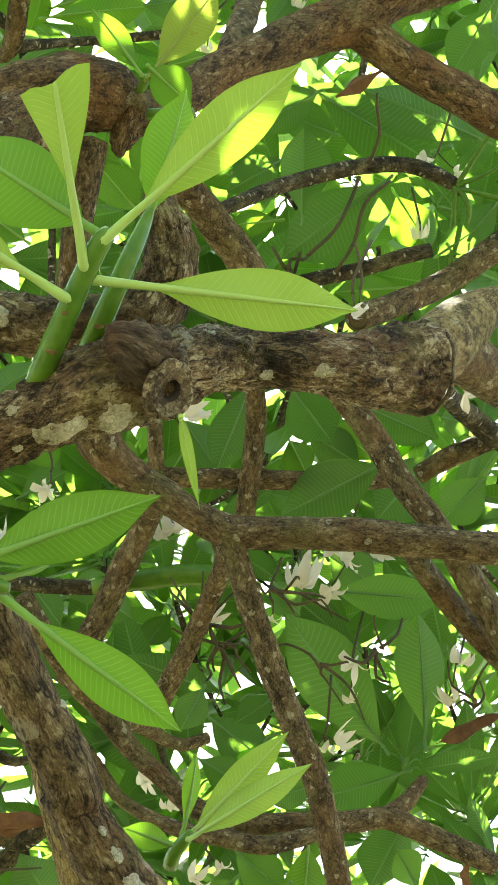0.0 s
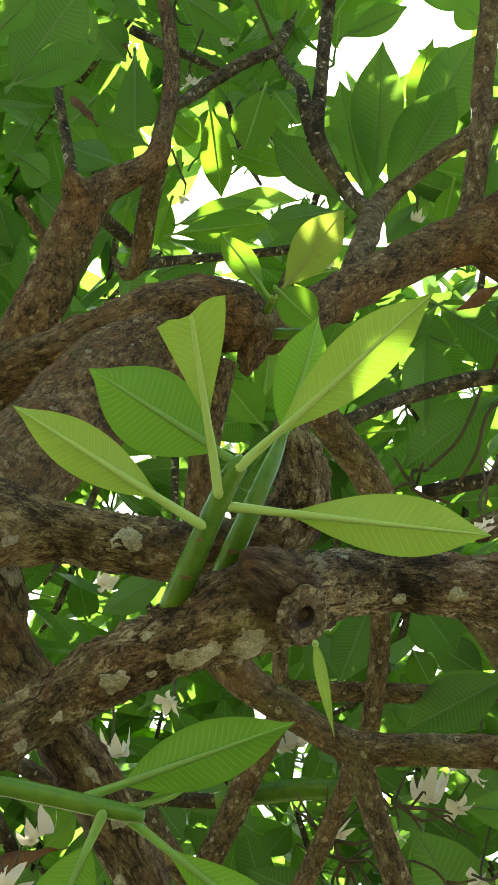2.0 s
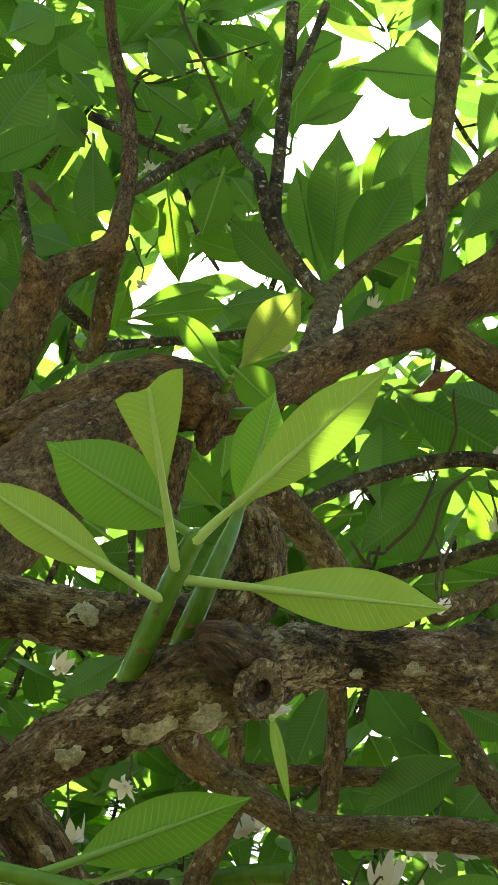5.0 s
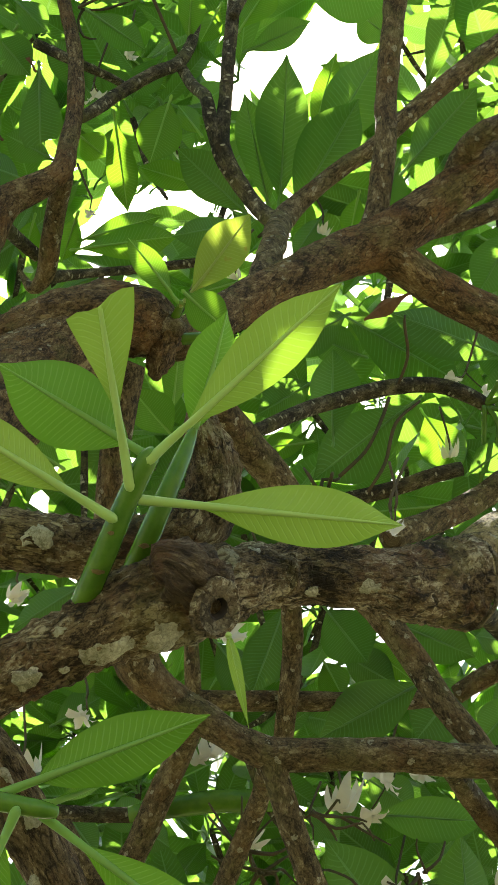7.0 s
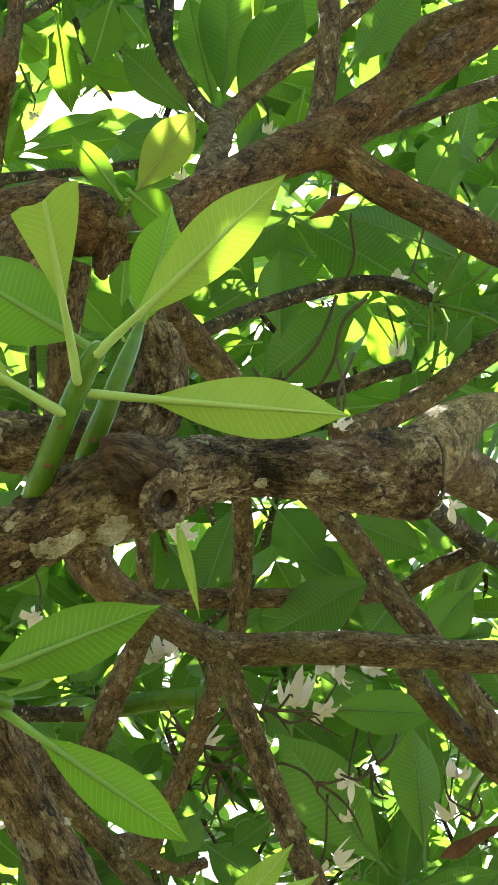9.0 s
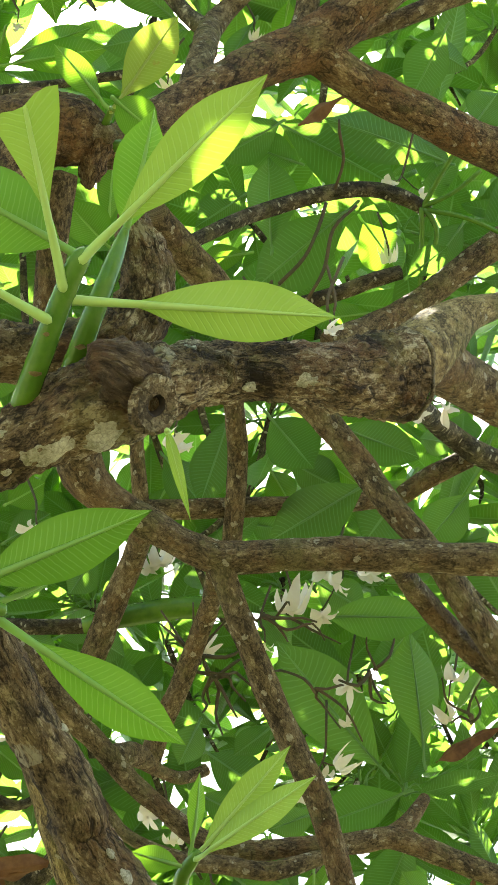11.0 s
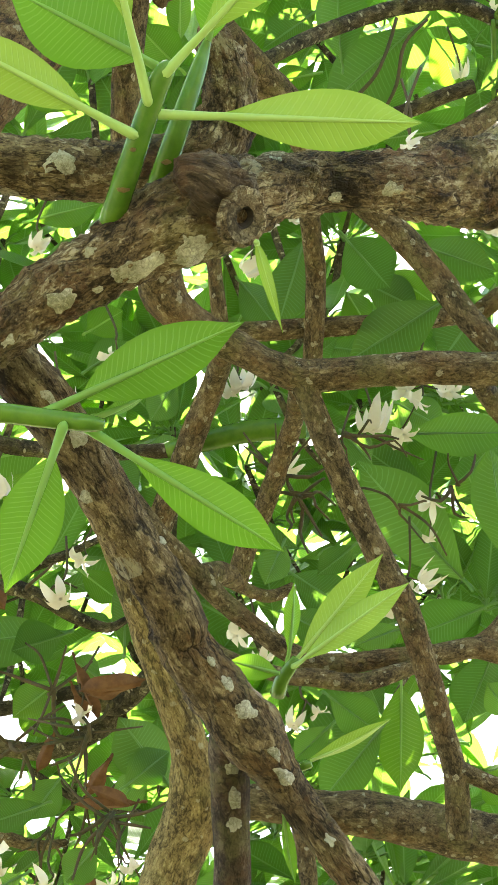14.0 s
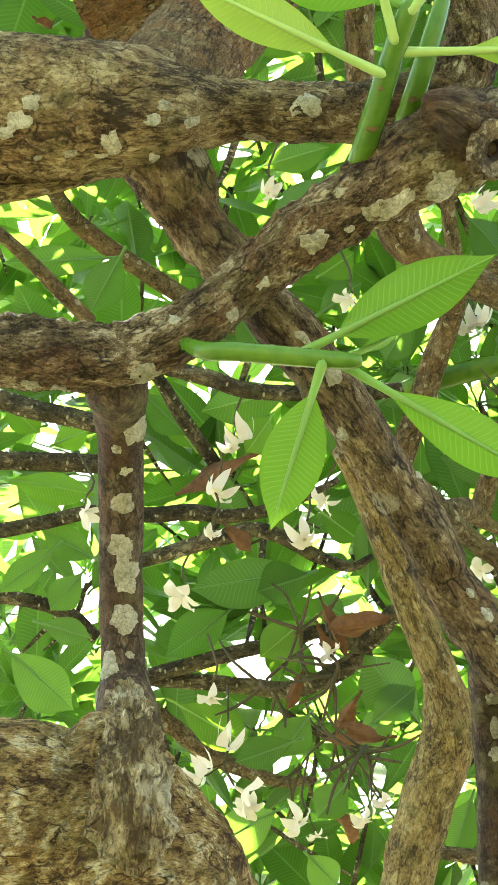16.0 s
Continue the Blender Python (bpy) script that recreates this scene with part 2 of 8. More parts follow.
MAT = {
    "old": bark("old bark", (0.036, 0.024, 0.013), (0.237, 0.165, 0.083), (0.644, 0.552, 0.356), (0.50, 0.47, 0.34), 0.03, (0.19, 0.085, 0.035, 0.45), 0.9, 0.0, 1.5, 0.6, 0.5, 0.5, 1.0),
    "trunk": bark("trunk bark", (0.110, 0.058, 0.020), (0.484, 0.319, 0.105), (0.896, 0.784, 0.459), (0.62, 0.56, 0.35), 0.03, (0.38, 0.20, 0.055, 0.42), 0.95, 0.0, 2.0, 0.75, 0.5, 0.55, 1.6, (0.36, 1.0, 1.0)),
    "burl": bark("folded burl bark", (0.15, 0.10, 0.045), (0.46, 0.36, 0.18), (0.80, 0.73, 0.50), (0.6, 0.55, 0.4), 0.03, (0.32, 0.2, 0.07, 0.35), 0.9, 0.0, 1.5, 0.6, 0.55, 0.4, 1.4),
    "bough": bark("dark bough bark", (0.070, 0.045, 0.022), (0.378, 0.273, 0.126), (0.676, 0.559, 0.312), (0.55, 0.5, 0.34), 0.03, (0.25, 0.13, 0.045, 0.4), 0.95, 0.0, 1.6, 0.6, 0.5, 0.6, 1.3),
    "grey": bark("grey bark", (0.05, 0.036, 0.018), (0.195, 0.142, 0.068), (0.40, 0.32, 0.175), (0.52, 0.48, 0.33), 0.2, (0.21, 0.115, 0.042, 0.4), 1.0, 0.0, 1.0, 0.35, 0.6, 0.3, 0.5, None, 58.0),
    "lean": bark("ridged bark", (0.038, 0.026, 0.014), (0.202, 0.143, 0.069), (0.446, 0.351, 0.189), (0.46, 0.43, 0.31), 0.03, (0.19, 0.10, 0.038, 0.45), 0.85, 0.0, 1.2, 0.6, 0.4, 0.55, 0.9),
    "rust": bark("rusty bark", (0.045, 0.029, 0.015), (0.205, 0.132, 0.06), (0.42, 0.315, 0.16), (0.46, 0.42, 0.29), 0.08, (0.25, 0.125, 0.042, 0.55), 1.1, 0.0, 1.3, 0.5, 0.5, 0.4, 0.6, None, 55.0),
    "smooth": bark("smooth dark bark", (0.026, 0.018, 0.011), (0.085, 0.058, 0.034), (0.19, 0.145, 0.09), (0.40, 0.38, 0.28), 0.03, (0.13, 0.065, 0.03, 0.4), 0.9, 0.0, 0.6, 0.35, 0.6, 0.4, 0.9),
    "tan": bark("tan bark", (0.075, 0.055, 0.022), (0.328, 0.247, 0.098), (0.540, 0.437, 0.201), (0.46, 0.43, 0.29), 0.12, (0.28, 0.17, 0.05, 0.35), 1.1, 0.0, 0.9, 0.45, 0.4, 0.4, 0.6, None, 50.0),
    "twig": bark("scarred twig", (0.022, 0.020, 0.012), (0.084, 0.072, 0.043), (0.247, 0.215, 0.137), (0.46, 0.44, 0.34), 0.05, (0.12, 0.08, 0.035, 0.3), 1.4, 0.75, 0.5, 0.3),
    "moss": bark("pale lichen", (0.36, 0.34, 0.22), (0.64, 0.61, 0.46), (0.78, 0.76, 0.60), (0.5, 0.5, 0.4), 0.0, (0.3, 0.28, 0.13, 0.3), 1.5, 0.0, 0.6, 0.15, 0.5, 0.2, 0.6, (1.0, 1.0, 1.0)),
    "leaf": foliage("grown leaf", (0.016, 0.055, 0.02), (0.036, 0.092, 0.028), (0.20, 0.405, 0.038), (0.14, 0.26, 0.10), 0.5, side_veins=0.5),
    "young": foliage("young leaf", (0.19, 0.31, 0.05), (0.24, 0.365, 0.07), (0.24, 0.40, 0.03), (0.32, 0.47, 0.14), 0.26, side_veins=0.32),
    "mature": foliage("mid leaf", (0.026, 0.082, 0.012), (0.045, 0.12, 0.018), (0.25, 0.50, 0.025), (0.22, 0.38, 0.10), 0.45, side_veins=0.35),
    "yellowing": foliage("yellowing leaf", (0.14, 0.21, 0.03), (0.19, 0.26, 0.04), (0.28, 0.37, 0.04), (0.30, 0.38, 0.12), 0.5, brown=0.8),
    "dead": soft("dead leaf", (0.055, 0.026, 0.014), (0.15, 0.075, 0.032), 0.15, 0.8, 40),
    "stem": soft("green stem", (0.04, 0.105, 0.011), (0.085, 0.165, 0.017), 0.0, 0.26, 30),
    "petal": soft("petal", (0.64, 0.62, 0.55), (0.60, 0.54, 0.46), 0.4, 0.6, 45),
    "stalk": soft("flower stalk", (0.03, 0.036, 0.015), (0.075, 0.048, 0.024), 0.0, 0.7, 60),
    "wood": bark("cut wood", (0.10, 0.075, 0.045), (0.30, 0.245, 0.15), (0.46, 0.40, 0.27), (0.4, 0.37, 0.27), 0.0, (0.2, 0.12, 0.05, 0.4), 1.3, 0.0, 1.2, 0.5, 0.5, 0.5, 0.9, (1.0, 1.0, 1.0)),
    # near-black colour puts the shade of a knot's hole into the surface
    "hollow": soft("dark hollow", (0.012, 0.009, 0.007), (0.03, 0.022, 0.016), 0.0, 0.95, 60),
    "soil": soft("soil and litter", (0.15, 0.12, 0.075), (0.115, 0.125, 0.052), 0.0, 0.95, 9, 0.02),
}

# ---- mesh tools ----
rng = random.Random(7)


def attach(ob, parent):
    """Makes ob a part; places stay those of the world."""
    ob.parent = parent
    if parent is not None and parent.parent is None:
        ob.matrix_parent_inverse = Matrix.Translation(-parent.location)
    return ob


def mesh_object(name, verts, faces, mat, parent=None, label="", uvs=None, smooth=True):
    me = bpy.data.meshes.new(name)
    me.from_pydata([tuple(v) for v in verts], [], faces)
    mats = mat if isinstance(mat, (list, tuple)) else [mat]
    for k in mats:
        me.materials.append(MAT[k])
    if uvs is not None:
        layer = me.uv_layers.new(name="UVMap")
        loops = np.empty(len(me.loops), dtype=np.int32)
        me.loops.foreach_get("vertex_index", loops)
        layer.data.foreach_set("uv", np.asarray(uvs, dtype=np.float32)[loops].ravel())
    if smooth:
        me.polygons.foreach_set("use_smooth", [True] * len(me.polygons))
    ob = attach(new(name, me), parent)
    if label:
        tagged(ob, label)
    return ob


def spline(points, per):
    """A smooth line through rows of x, y, z, radius."""
    p = np.array(points, float)
    if len(p) == 2:
        p = np.array([p[0], (p[0] + p[1]) / 2, p[1]])
    q = np.vstack([2 * p[0] - p[1], p, 2 * p[-1] - p[-2]])
    out = []
    for i in range(1, len(q) - 2):
        a, b, c, d = q[i - 1], q[i], q[i + 1], q[i + 2]
        count = max(2, int(np.linalg.norm(c[:3] - b[:3]) / per))
        for k in range(count):
            t = k / count
            out.append(0.5 * (2 * b + (c - a) * t + (2 * a - 5 * b + 4 * c - d) * t * t + (3 * b - a - 3 * c + d) * t**3))
    out.append(q[-2])
    out = np.array(out)
    out[:, 3] = np.maximum(out[:, 3], 0.002)
    return out


def tube(points, per=0.03, sides=12, lump=0.0, lump_size=0.08, seed=0.0, flake=0.0):
    """Vertices, faces and UVs of a limb swept along points, with a lumpy skin and closed ends."""
    s = spline(points, per)
    n = len(s)
    tan = np.gradient(s[:, :3], axis=0)
    tan /= np.linalg.norm(tan, axis=1)[:, None] + 1e-9
    side = np.cross(tan[0], (0.31, 0.87, 0.38))
    verts, uvs = [], []
    run = 0.0
    for i in range(n):
        side = side - tan[i] * (side @ tan[i])
        side /= np.linalg.norm(side)
        other = np.cross(tan[i], side)
        if i:
            run += np.linalg.norm(s[i, :3] - s[i - 1, :3])
        for k in range(sides + 1):
            a = 2 * math.pi * k / sides
            way = math.cos(a) * side + math.sin(a) * other
            r = s[i, 3]
            if lump:
                at = (s[i, :3] + way * r) / lump_size
                here = Vector(at) + Vector((seed, 0, 0))
                r *= 1 + lump * (noise.noise(here) + 0.5 * noise.noise(here * 2.7))
                if flake:
                    grain = Vector((here.x, here.y, here.z)) * lump_size / 0.018
                    r += flake * (abs(noise.noise(grain)) * 1.4 - 0.35 + 0.5 * noise.noise(grain * 2.3))
            verts.append(s[i, :3] + way * r)
            uvs.append((run, a * float(s[:, 3].mean())))
    w = sides + 1
    faces = [(i * w + k, i * w + k + 1, (i + 1) * w + k + 1, (i + 1) * w + k) for i in range(n - 1) for k in range(sides)]
    for row, flip in ((0, True), (n - 1, False)):
        centre = len(verts)
        verts.append(s[row, :3] + tan[row] * s[row, 3] * (-0.25 if flip else 0.25))
        uvs.append((run * (row > 0), 0.0))
        for k in range(sides):
            a, b = row * w + k, row * w + k + 1
            faces.append((centre, b, a) if flip else (centre, a, b))
    return verts, faces, uvs


def limb(name, mat, *points, lump=0.10, lump_size=0.07, sides=16, per=0.022, label="", flake=0.0):
    """A woody part of the tree through rows of x, y, z, radius."""
    v, f, u = tube(points, per, sides, lump, lump_size, seed=len(bpy.data.objects) * 0.37, flake=flake)
    return mesh_object(name, v, f, mat, tree, label, u)


def leaf_mesh(length, width, petiole, curl=0.12, fold=0.18, torn=0.0, wave=0.02, steps=14, shape=0.56, stalk=0.0042, ribbed=False):
    """A plumeria leaf along +x with its underside to +z: stalk, thick midrib and a blade that is widest past the middle."""
    verts, faces, uvs = [], [], []
    ph = rng.uniform(0, 6)
    blade = 1 - petiole
    last = 1.0 - torn
    cols = (-1.0, -0.66, -0.33, -0.06, 0.06, 0.33, 0.66, 1.0)
    for i in range(steps + 1):
        u = last * i / steps
        e = math.log(0.5) / math.log(shape)
        w = width / 2 * max(math.sin(math.pi * min(u, 1.0) ** e), 0.0) ** (0.80 + 0.42 * u**3) * (1 - 0.10 * max(0.0, u - 0.8) * 5)
        w = max(w, 0.0035 * (1 - u) + 0.0006)
        x = length * (petiole + blade * u)
        for c in cols:
            y = c * w
            ragged = (0.012 - 0.05 * c + 0.012 * math.sin(5 * c + ph)) * (i / steps) ** 6 if torn else 0.0
            z = -fold * abs(y) + curl * length * (u * u) * -1 + wave * width * math.sin(u * 11 + ph + c * 2) * abs(c)
            z += 0.0035 * (1 - u) if abs(c) < 0.1 else 0.0
            verts.append((x + ragged * length, y, z))
            uvs.append((u, 0.5 + 0.5 * c))
    k = len(cols)
    for i in range(steps):
        for j in range(k - 1):
            faces.append((i * k + j, i * k + j + 1, (i + 1) * k + j + 1, (i + 1) * k + j))
    # stalk, which runs on as the midrib of a large leaf
    base = len(verts)
    n = 8 if ribbed else 6
    rows = [(-stalk * 1.5, stalk * 0.15, 0.002), (-stalk * 0.9, stalk * 0.95, 0.002)]
    rows += [(length * petiole * i / 4 * 1.06, stalk * (1.25 - 0.0875 * i), 0.002 - 0.02 * length * math.sin(math.pi * i / 4)) for i in range(5)]
    if ribbed:
        for i in range(1, 11):
            u = last * (0.06 + 0.92 * i / 10)
            rows.append((length * (petiole + blade * u), stalk * 0.85 * (1 - u) ** 0.8 + 0.0006, -curl * length * u * u + 0.001))
    for x, r, z in rows:
        for a in range(n):
            g = 2 * math.pi * a / n
            verts.append((x, r * math.cos(g), 0.8 * r * math.sin(g) + z))
            uvs.append((0.5, 0.5))
    for i in range(len(rows) - 1):
        for a in range(n):
            b = (a + 1) % n
            faces.append((base + i * n + a, base + i * n + b, base + (i + 1) * n + b, base + (i + 1) * n + a))
    return verts, faces, uvs


def leaf_pose(base, tip, under):
    """The pose of a leaf from its foot to its tip whose underside faces along under."""
    b, t, z = Vector(base), Vector(tip), Vector(under)
    x = (t - b).normalized()
    y = z.cross(x).normalized()
    z = x.cross(y)
    return Matrix((x, y, z)).transposed().to_4x4(), b


def leaf(parent, mat, base, tip, under, width, petiole=0.14, name="leaf", label="", **shape):
    """One leaf of its own, from its foot on the twig to its tip."""
    rot, b = leaf_pose(base, tip, under)
    length = (Vector(tip) - b).length
    v, f, u = leaf_mesh(length, width, petiole, **shape)
    ob = mesh_object(name, v, f, mat, parent, label, u)
    ob.matrix_basis = Matrix.Translation(b) @ rot
    return ob


def flower_mesh(size, droop, petals=5, wide=0.205):
    """Five broad overlapping petals, turned like a windmill, on a short tube that points to -z."""
    verts, faces = [], []
    for p in range(petals):
        turn = Matrix.Rotation(2 * math.pi * p / petals + rng.uniform(-0.12, 0.12), 4, "Z")
        k = len(verts)
        bend = droop + rng.uniform(-0.25, 0.35)
        for i in range(7):
            t = i / 6
            w = size * wide * math.sin(math.pi * (0.10 + 0.83 * t**1.3)) ** 0.65
            for c in (-1, -0.4, 0.4, 1):
                v = Vector((size * (0.06 + 0.62 * t * (1 - 0.25 * abs(bend) * t)), c * w, size * (0.16 * math.sin(2.4 * t) + 0.13 * c * t - bend * t * t)))
                verts.append(turn @ v)
        for i in range(6):
            for j in range(3):
                a = k + i * 4 + j
                faces.append((a, a + 1, a + 5, a + 4))
    k = len(verts)
    for i in range(3):
        for a in range(6):
            g = 2 * math.pi * a / 6
            r = size * (0.075 - 0.02 * i)
            verts.append(Vector((r * math.cos(g), r * math.sin(g), -size * 0.16 * i)))
    for i in range(2):
        for a in range(6):
            b = (a + 1) % 6
            faces.append((k + i * 6 + a, k + i * 6 + b, k + i * 6 + 6 + b, k + i * 6 + 6 + a))
    return verts, faces


FLOWERS = {}


def flower(parent, at, face, size=0.075, droop=0.15):
    """A white flower at a place, that opens towards face."""
    key = (round(size, 3), droop, rng.randrange(4))
    if key not in FLOWERS:
        v, f = flower_mesh(size, droop)
        ob = mesh_object("flower", v, f, "petal", parent)
        FLOWERS[key] = ob.data
    else:
        ob = attach(new("flower", FLOWERS[key]), parent)
    z = Vector(face).normalized()
    q = z.to_track_quat("Z", "Y")
    ob.matrix_basis = Matrix.Translation(at) @ q.to_matrix().to_4x4() @ Matrix.Rotation(rng.uniform(0, 6), 4, "Z")
    return ob


# ---- ground ----
# unseen; added to carry the trunk and bounce light up into the tree
v, f = [], []
N = 40
for i in range(N + 1):
    for j in range(N + 1):
        x, y = (i / N * 2 - 1), (j / N * 2 - 1)
        x, y = 150 * x * abs(x), 150 * y * abs(y)
        h = 0.05 * noise.noise(Vector((x * 0.6, y * 0.6, 0)))
        v.append((x, y, h))
f = [(i * (N + 1) + j, (i + 1) * (N + 1) + j, (i + 1) * (N + 1) + j + 1, i * (N + 1) + j + 1) for i in range(N) for j in range(N)]
tagged(mesh_object("ground", v, f, "soil"), "bare soil with thin grass and leaf litter under the tree", "ground", kind="structure")

# ---- the tree ----
tree = new("frangipani_tree")
tagged(tree, "old frangipani tree, rough lichened bark, broad leaves, white flowers", "tree")


def rosette_leaves(verts, faces, uvs, centre, axis, count, length, gaps):
    """Adds a whorl of grown leaves round a twig's tip to the lists."""
    z = Vector(axis).normalized()
    x = z.orthogonal().normalized()
    y = z.cross(x)
    start = rng.uniform(0, 6.28)
    whole = []
    for i in range(count):
        a = start + 2.4 * i + rng.uniform(-0.3, 0.3)
        lift = radians(rng.uniform(-12, 50))
        out = (math.cos(a) * x + math.sin(a) * y) * math.cos(lift) + z * math.sin(lift)
        size = length * rng.uniform(0.75, 1.15)
        foot = Vector(centre) + out * 0.012 - z * rng.uniform(0, 0.05)
        tip = foot + out * size
        if any(in_gap(foot.lerp(tip, k), gaps) for k in (0.15, 0.45, 0.75, 1.0)):
            continue
        under = -z * math.cos(lift) + (math.cos(a) * x + math.sin(a) * y) * math.sin(lift)
        under = Matrix.Rotation(rng.uniform(-0.45, 0.45), 3, out) @ under
        rot, b = leaf_pose(foot, tip, under)
        v, f, u = leaf_mesh(size, size * rng.uniform(0.28, 0.36), rng.uniform(0.1, 0.16), rng.uniform(0.0, 0.16), rng.uniform(0.05, 0.3), 0.0, 0.02, 8, rng.uniform(0.5, 0.6))
        m = Matrix.Translation(b) @ rot
        k = len(verts)
        v = [m @ Vector(p) for p in v]
        whole.append((v, f, u))
        verts.extend(v)
        faces.extend(tuple(k + q for q in g) for g in f)
        uvs.extend(u)
    return whole


# The crown is a dome over the open space under the tree; across and up are slopes from its middle line.
HEART = Vector((0, 0, 1.6))
AHEAD, UPWARD = Vector((0, 0.7071, 0.7071)), Vector((0, -0.7071, 0.7071))


def dome(across, up, far):
    return HEART + far * (AHEAD + across * Vector((1, 0, 0)) + up * UPWARD)


SUNNY = []


def in_gap(p, gaps):
    """Whether a place lies in one of the open shafts through the crown, or where the sun gets through to a lower leaf."""
    for spot, r in SUNNY:
        way = p - Vector(spot)
        if (way - to_sun * way.dot(to_sun)).length < r:
            return True
    q = p - HEART
    d = q.dot(AHEAD)
    a, b = q.x / d, q.dot(UPWARD) / d
    return any((a - g) ** 2 + (b - h) ** 2 < r * r for g, h, r in gaps)


PATCHES = {}


def crust(on, at, along, across, turn=0.0, mat="moss", name="lichen_patch"):
    """A ragged flat crust of lichen on the skin of a limb, at a place near that skin."""
    if on.name not in PATCHES:
        me = on.data
        PATCHES[on.name] = BVHTree.FromPolygons([v.co for v in me.vertices], [p.vertices for p in me.polygons])
    skin = PATCHES[on.name]
    place, normal, _, _ = skin.find_nearest(Vector(at))
    x = Matrix.Rotation(radians(turn), 3, normal) @ (Vector((1, 0, 0)) - normal * normal.x).normalized()
    y = normal.cross(x)
    verts, faces = [], []
    ph = rng.uniform(0, 50)
    n = 36
    for i in range(7):
        for k in range(n):
            g = 2 * math.pi * k / n
            edge = 1 + 0.5 * noise.noise(Vector((math.cos(g) * 1.3 + ph, math.sin(g) * 1.3, ph))) + 0.2 * noise.noise(Vector((math.cos(g) * 4.5 + ph, math.sin(g) * 4.5, 0)))
            r = i / 6 * edge
            p = place + x * (along / 2 * r * math.cos(g)) + y * (across / 2 * r * math.sin(g))
            q, nn, _, _ = skin.find_nearest(p)
            lift = -0.002 if i == 6 else 0.0026 + 0.0016 * noise.noise(q * 160)
            verts.append(q + nn * lift)
    for i in range(6):
        for k in range(n):
            j = (k + 1) % n
            faces.append((i * n + k, i * n + j, i * n + n + j, i * n + n + k))
    return mesh_object(name, verts, faces, mat, on)


def inflorescence(stem, *blooms):
    """Flowers on short side stalks of one drooping stem. Blooms: place, the way it opens, size."""
    main = [(*p, 0.0035) for p in stem]
    v, f, u = tube(main, 0.02, 7)
    for at, face, size in blooms:
        near = min((Vector(p) for p in stem), key=lambda p: (p - Vector(at)).length)
        back = Vector(at) - Vector(face).normalized() * size * 0.3
        a, b, c = tube([(*near, 0.0025), (*(near.lerp(back, 0.5) + Vector((0, 0, -0.01))), 0.002), (*back, 0.0025)], 0.02, 6)
        k = len(v)
        v, u = v + a, u + c
        f = f + [tuple(k + q for q in g) for g in b]
    ob = mesh_object("inflorescence", v, f, "stalk", tree, "", u)
    for at, face, size in blooms:
        flower(ob, at, face, size, rng.choice((-0.35, 0.1, 0.45, 0.8)))
    return ob


def knot(on, at, face, size, hole):
    """A round callus with a sunken dark heart where a branch was lost."""
    z = Vector(face).normalized()
    m = Matrix.Translation(at) @ z.to_track_quat("Z", "Y").to_matrix().to_4x4()
    verts, faces, uvs = [], [], []
    rows = ((1.1, -0.5), (1.05, -0.1), (0.97, 0.0), (0.82, 0.02), (0.62, -0.03), (hole * 1.15, -0.05), (hole, -0.12), (hole * 0.8, -0.6), (0.02, -0.7))
    n = 28
    ph = rng.uniform(0, 40)
    for i, (r, h) in enumerate(rows):
        for k in range(n):
            g = 2 * math.pi * k / n
            wob = 1 + 0.16 * noise.noise(Vector((math.cos(g) + ph, math.sin(g), i * 0.2))) + 0.06 * noise.noise(Vector((g * 4, ph, i)))
            p = Vector((size / 2 * r * wob * math.cos(g), size / 2 * r * wob * math.sin(g) * 1.25, size / 2 * (h + 0.08 * noise.noise(Vector((g * 3, i, ph))))))
            verts.append(m @ p)
            uvs.append((size * r, g * size / 2))
    for i in range(len(rows) - 1):
        for k in range(n):
            j = (k + 1) % n
            faces.append((i * n + k, i * n + j, i * n + n + j, i * n + n + k))
    ob = mesh_object("knot", verts, faces, ["wood", "hollow", "old"], on, "weathered callus round a dark hollow", uvs)
    for i, p in enumerate(ob.data.polygons):
        p.material_index = 1 if i >= 5 * n else 2 if i < 3 * n else 0
    return ob



# trunk and great limbs
tree.location = (-0.770, 3.309, 0)
limb("trunk", "trunk", (-0.686, 2.892, 2.993, 0.0488), (-0.696, 2.910, 2.960, 0.0839), (-0.708, 2.942, 2.914, 0.1255), (-0.718, 2.989, 2.854, 0.1747), (-0.721, 3.050, 2.778, 0.2253), (-0.737, 3.161, 2.653, 0.2703), (-0.761, 3.274, 2.470, 0.2786), (-0.770, 3.309, 1.351, 0.27), (-0.770, 3.309, 0.5, 0.29), (-0.770, 3.309, 0.1, 0.36), (-0.770, 3.309, -0.1, 0.42), lump=0.09, lump_size=0.16, sides=110, per=0.01, flake=0.009)
limb("limb", "trunk", (-1.360, 3.025, 3.030, 0.1475), (-1.007, 2.972, 2.899, 0.1613), (-0.849, 2.973, 2.856, 0.1640), (-0.793, 3.031, 2.840, 0.1458), lump=0.08, lump_size=0.14, sides=80, per=0.012, flake=0.005)
limb("burl", "burl", (-0.678, 2.915, 3.041, 0.0315), (-0.659, 2.853, 2.948, 0.0413), (-0.650, 2.829, 2.873, 0.0552), (-0.654, 2.844, 2.800, 0.0669), (-0.678, 2.937, 2.736, 0.0716), lump=0.26, lump_size=0.045, sides=72, per=0.008, flake=0.013)
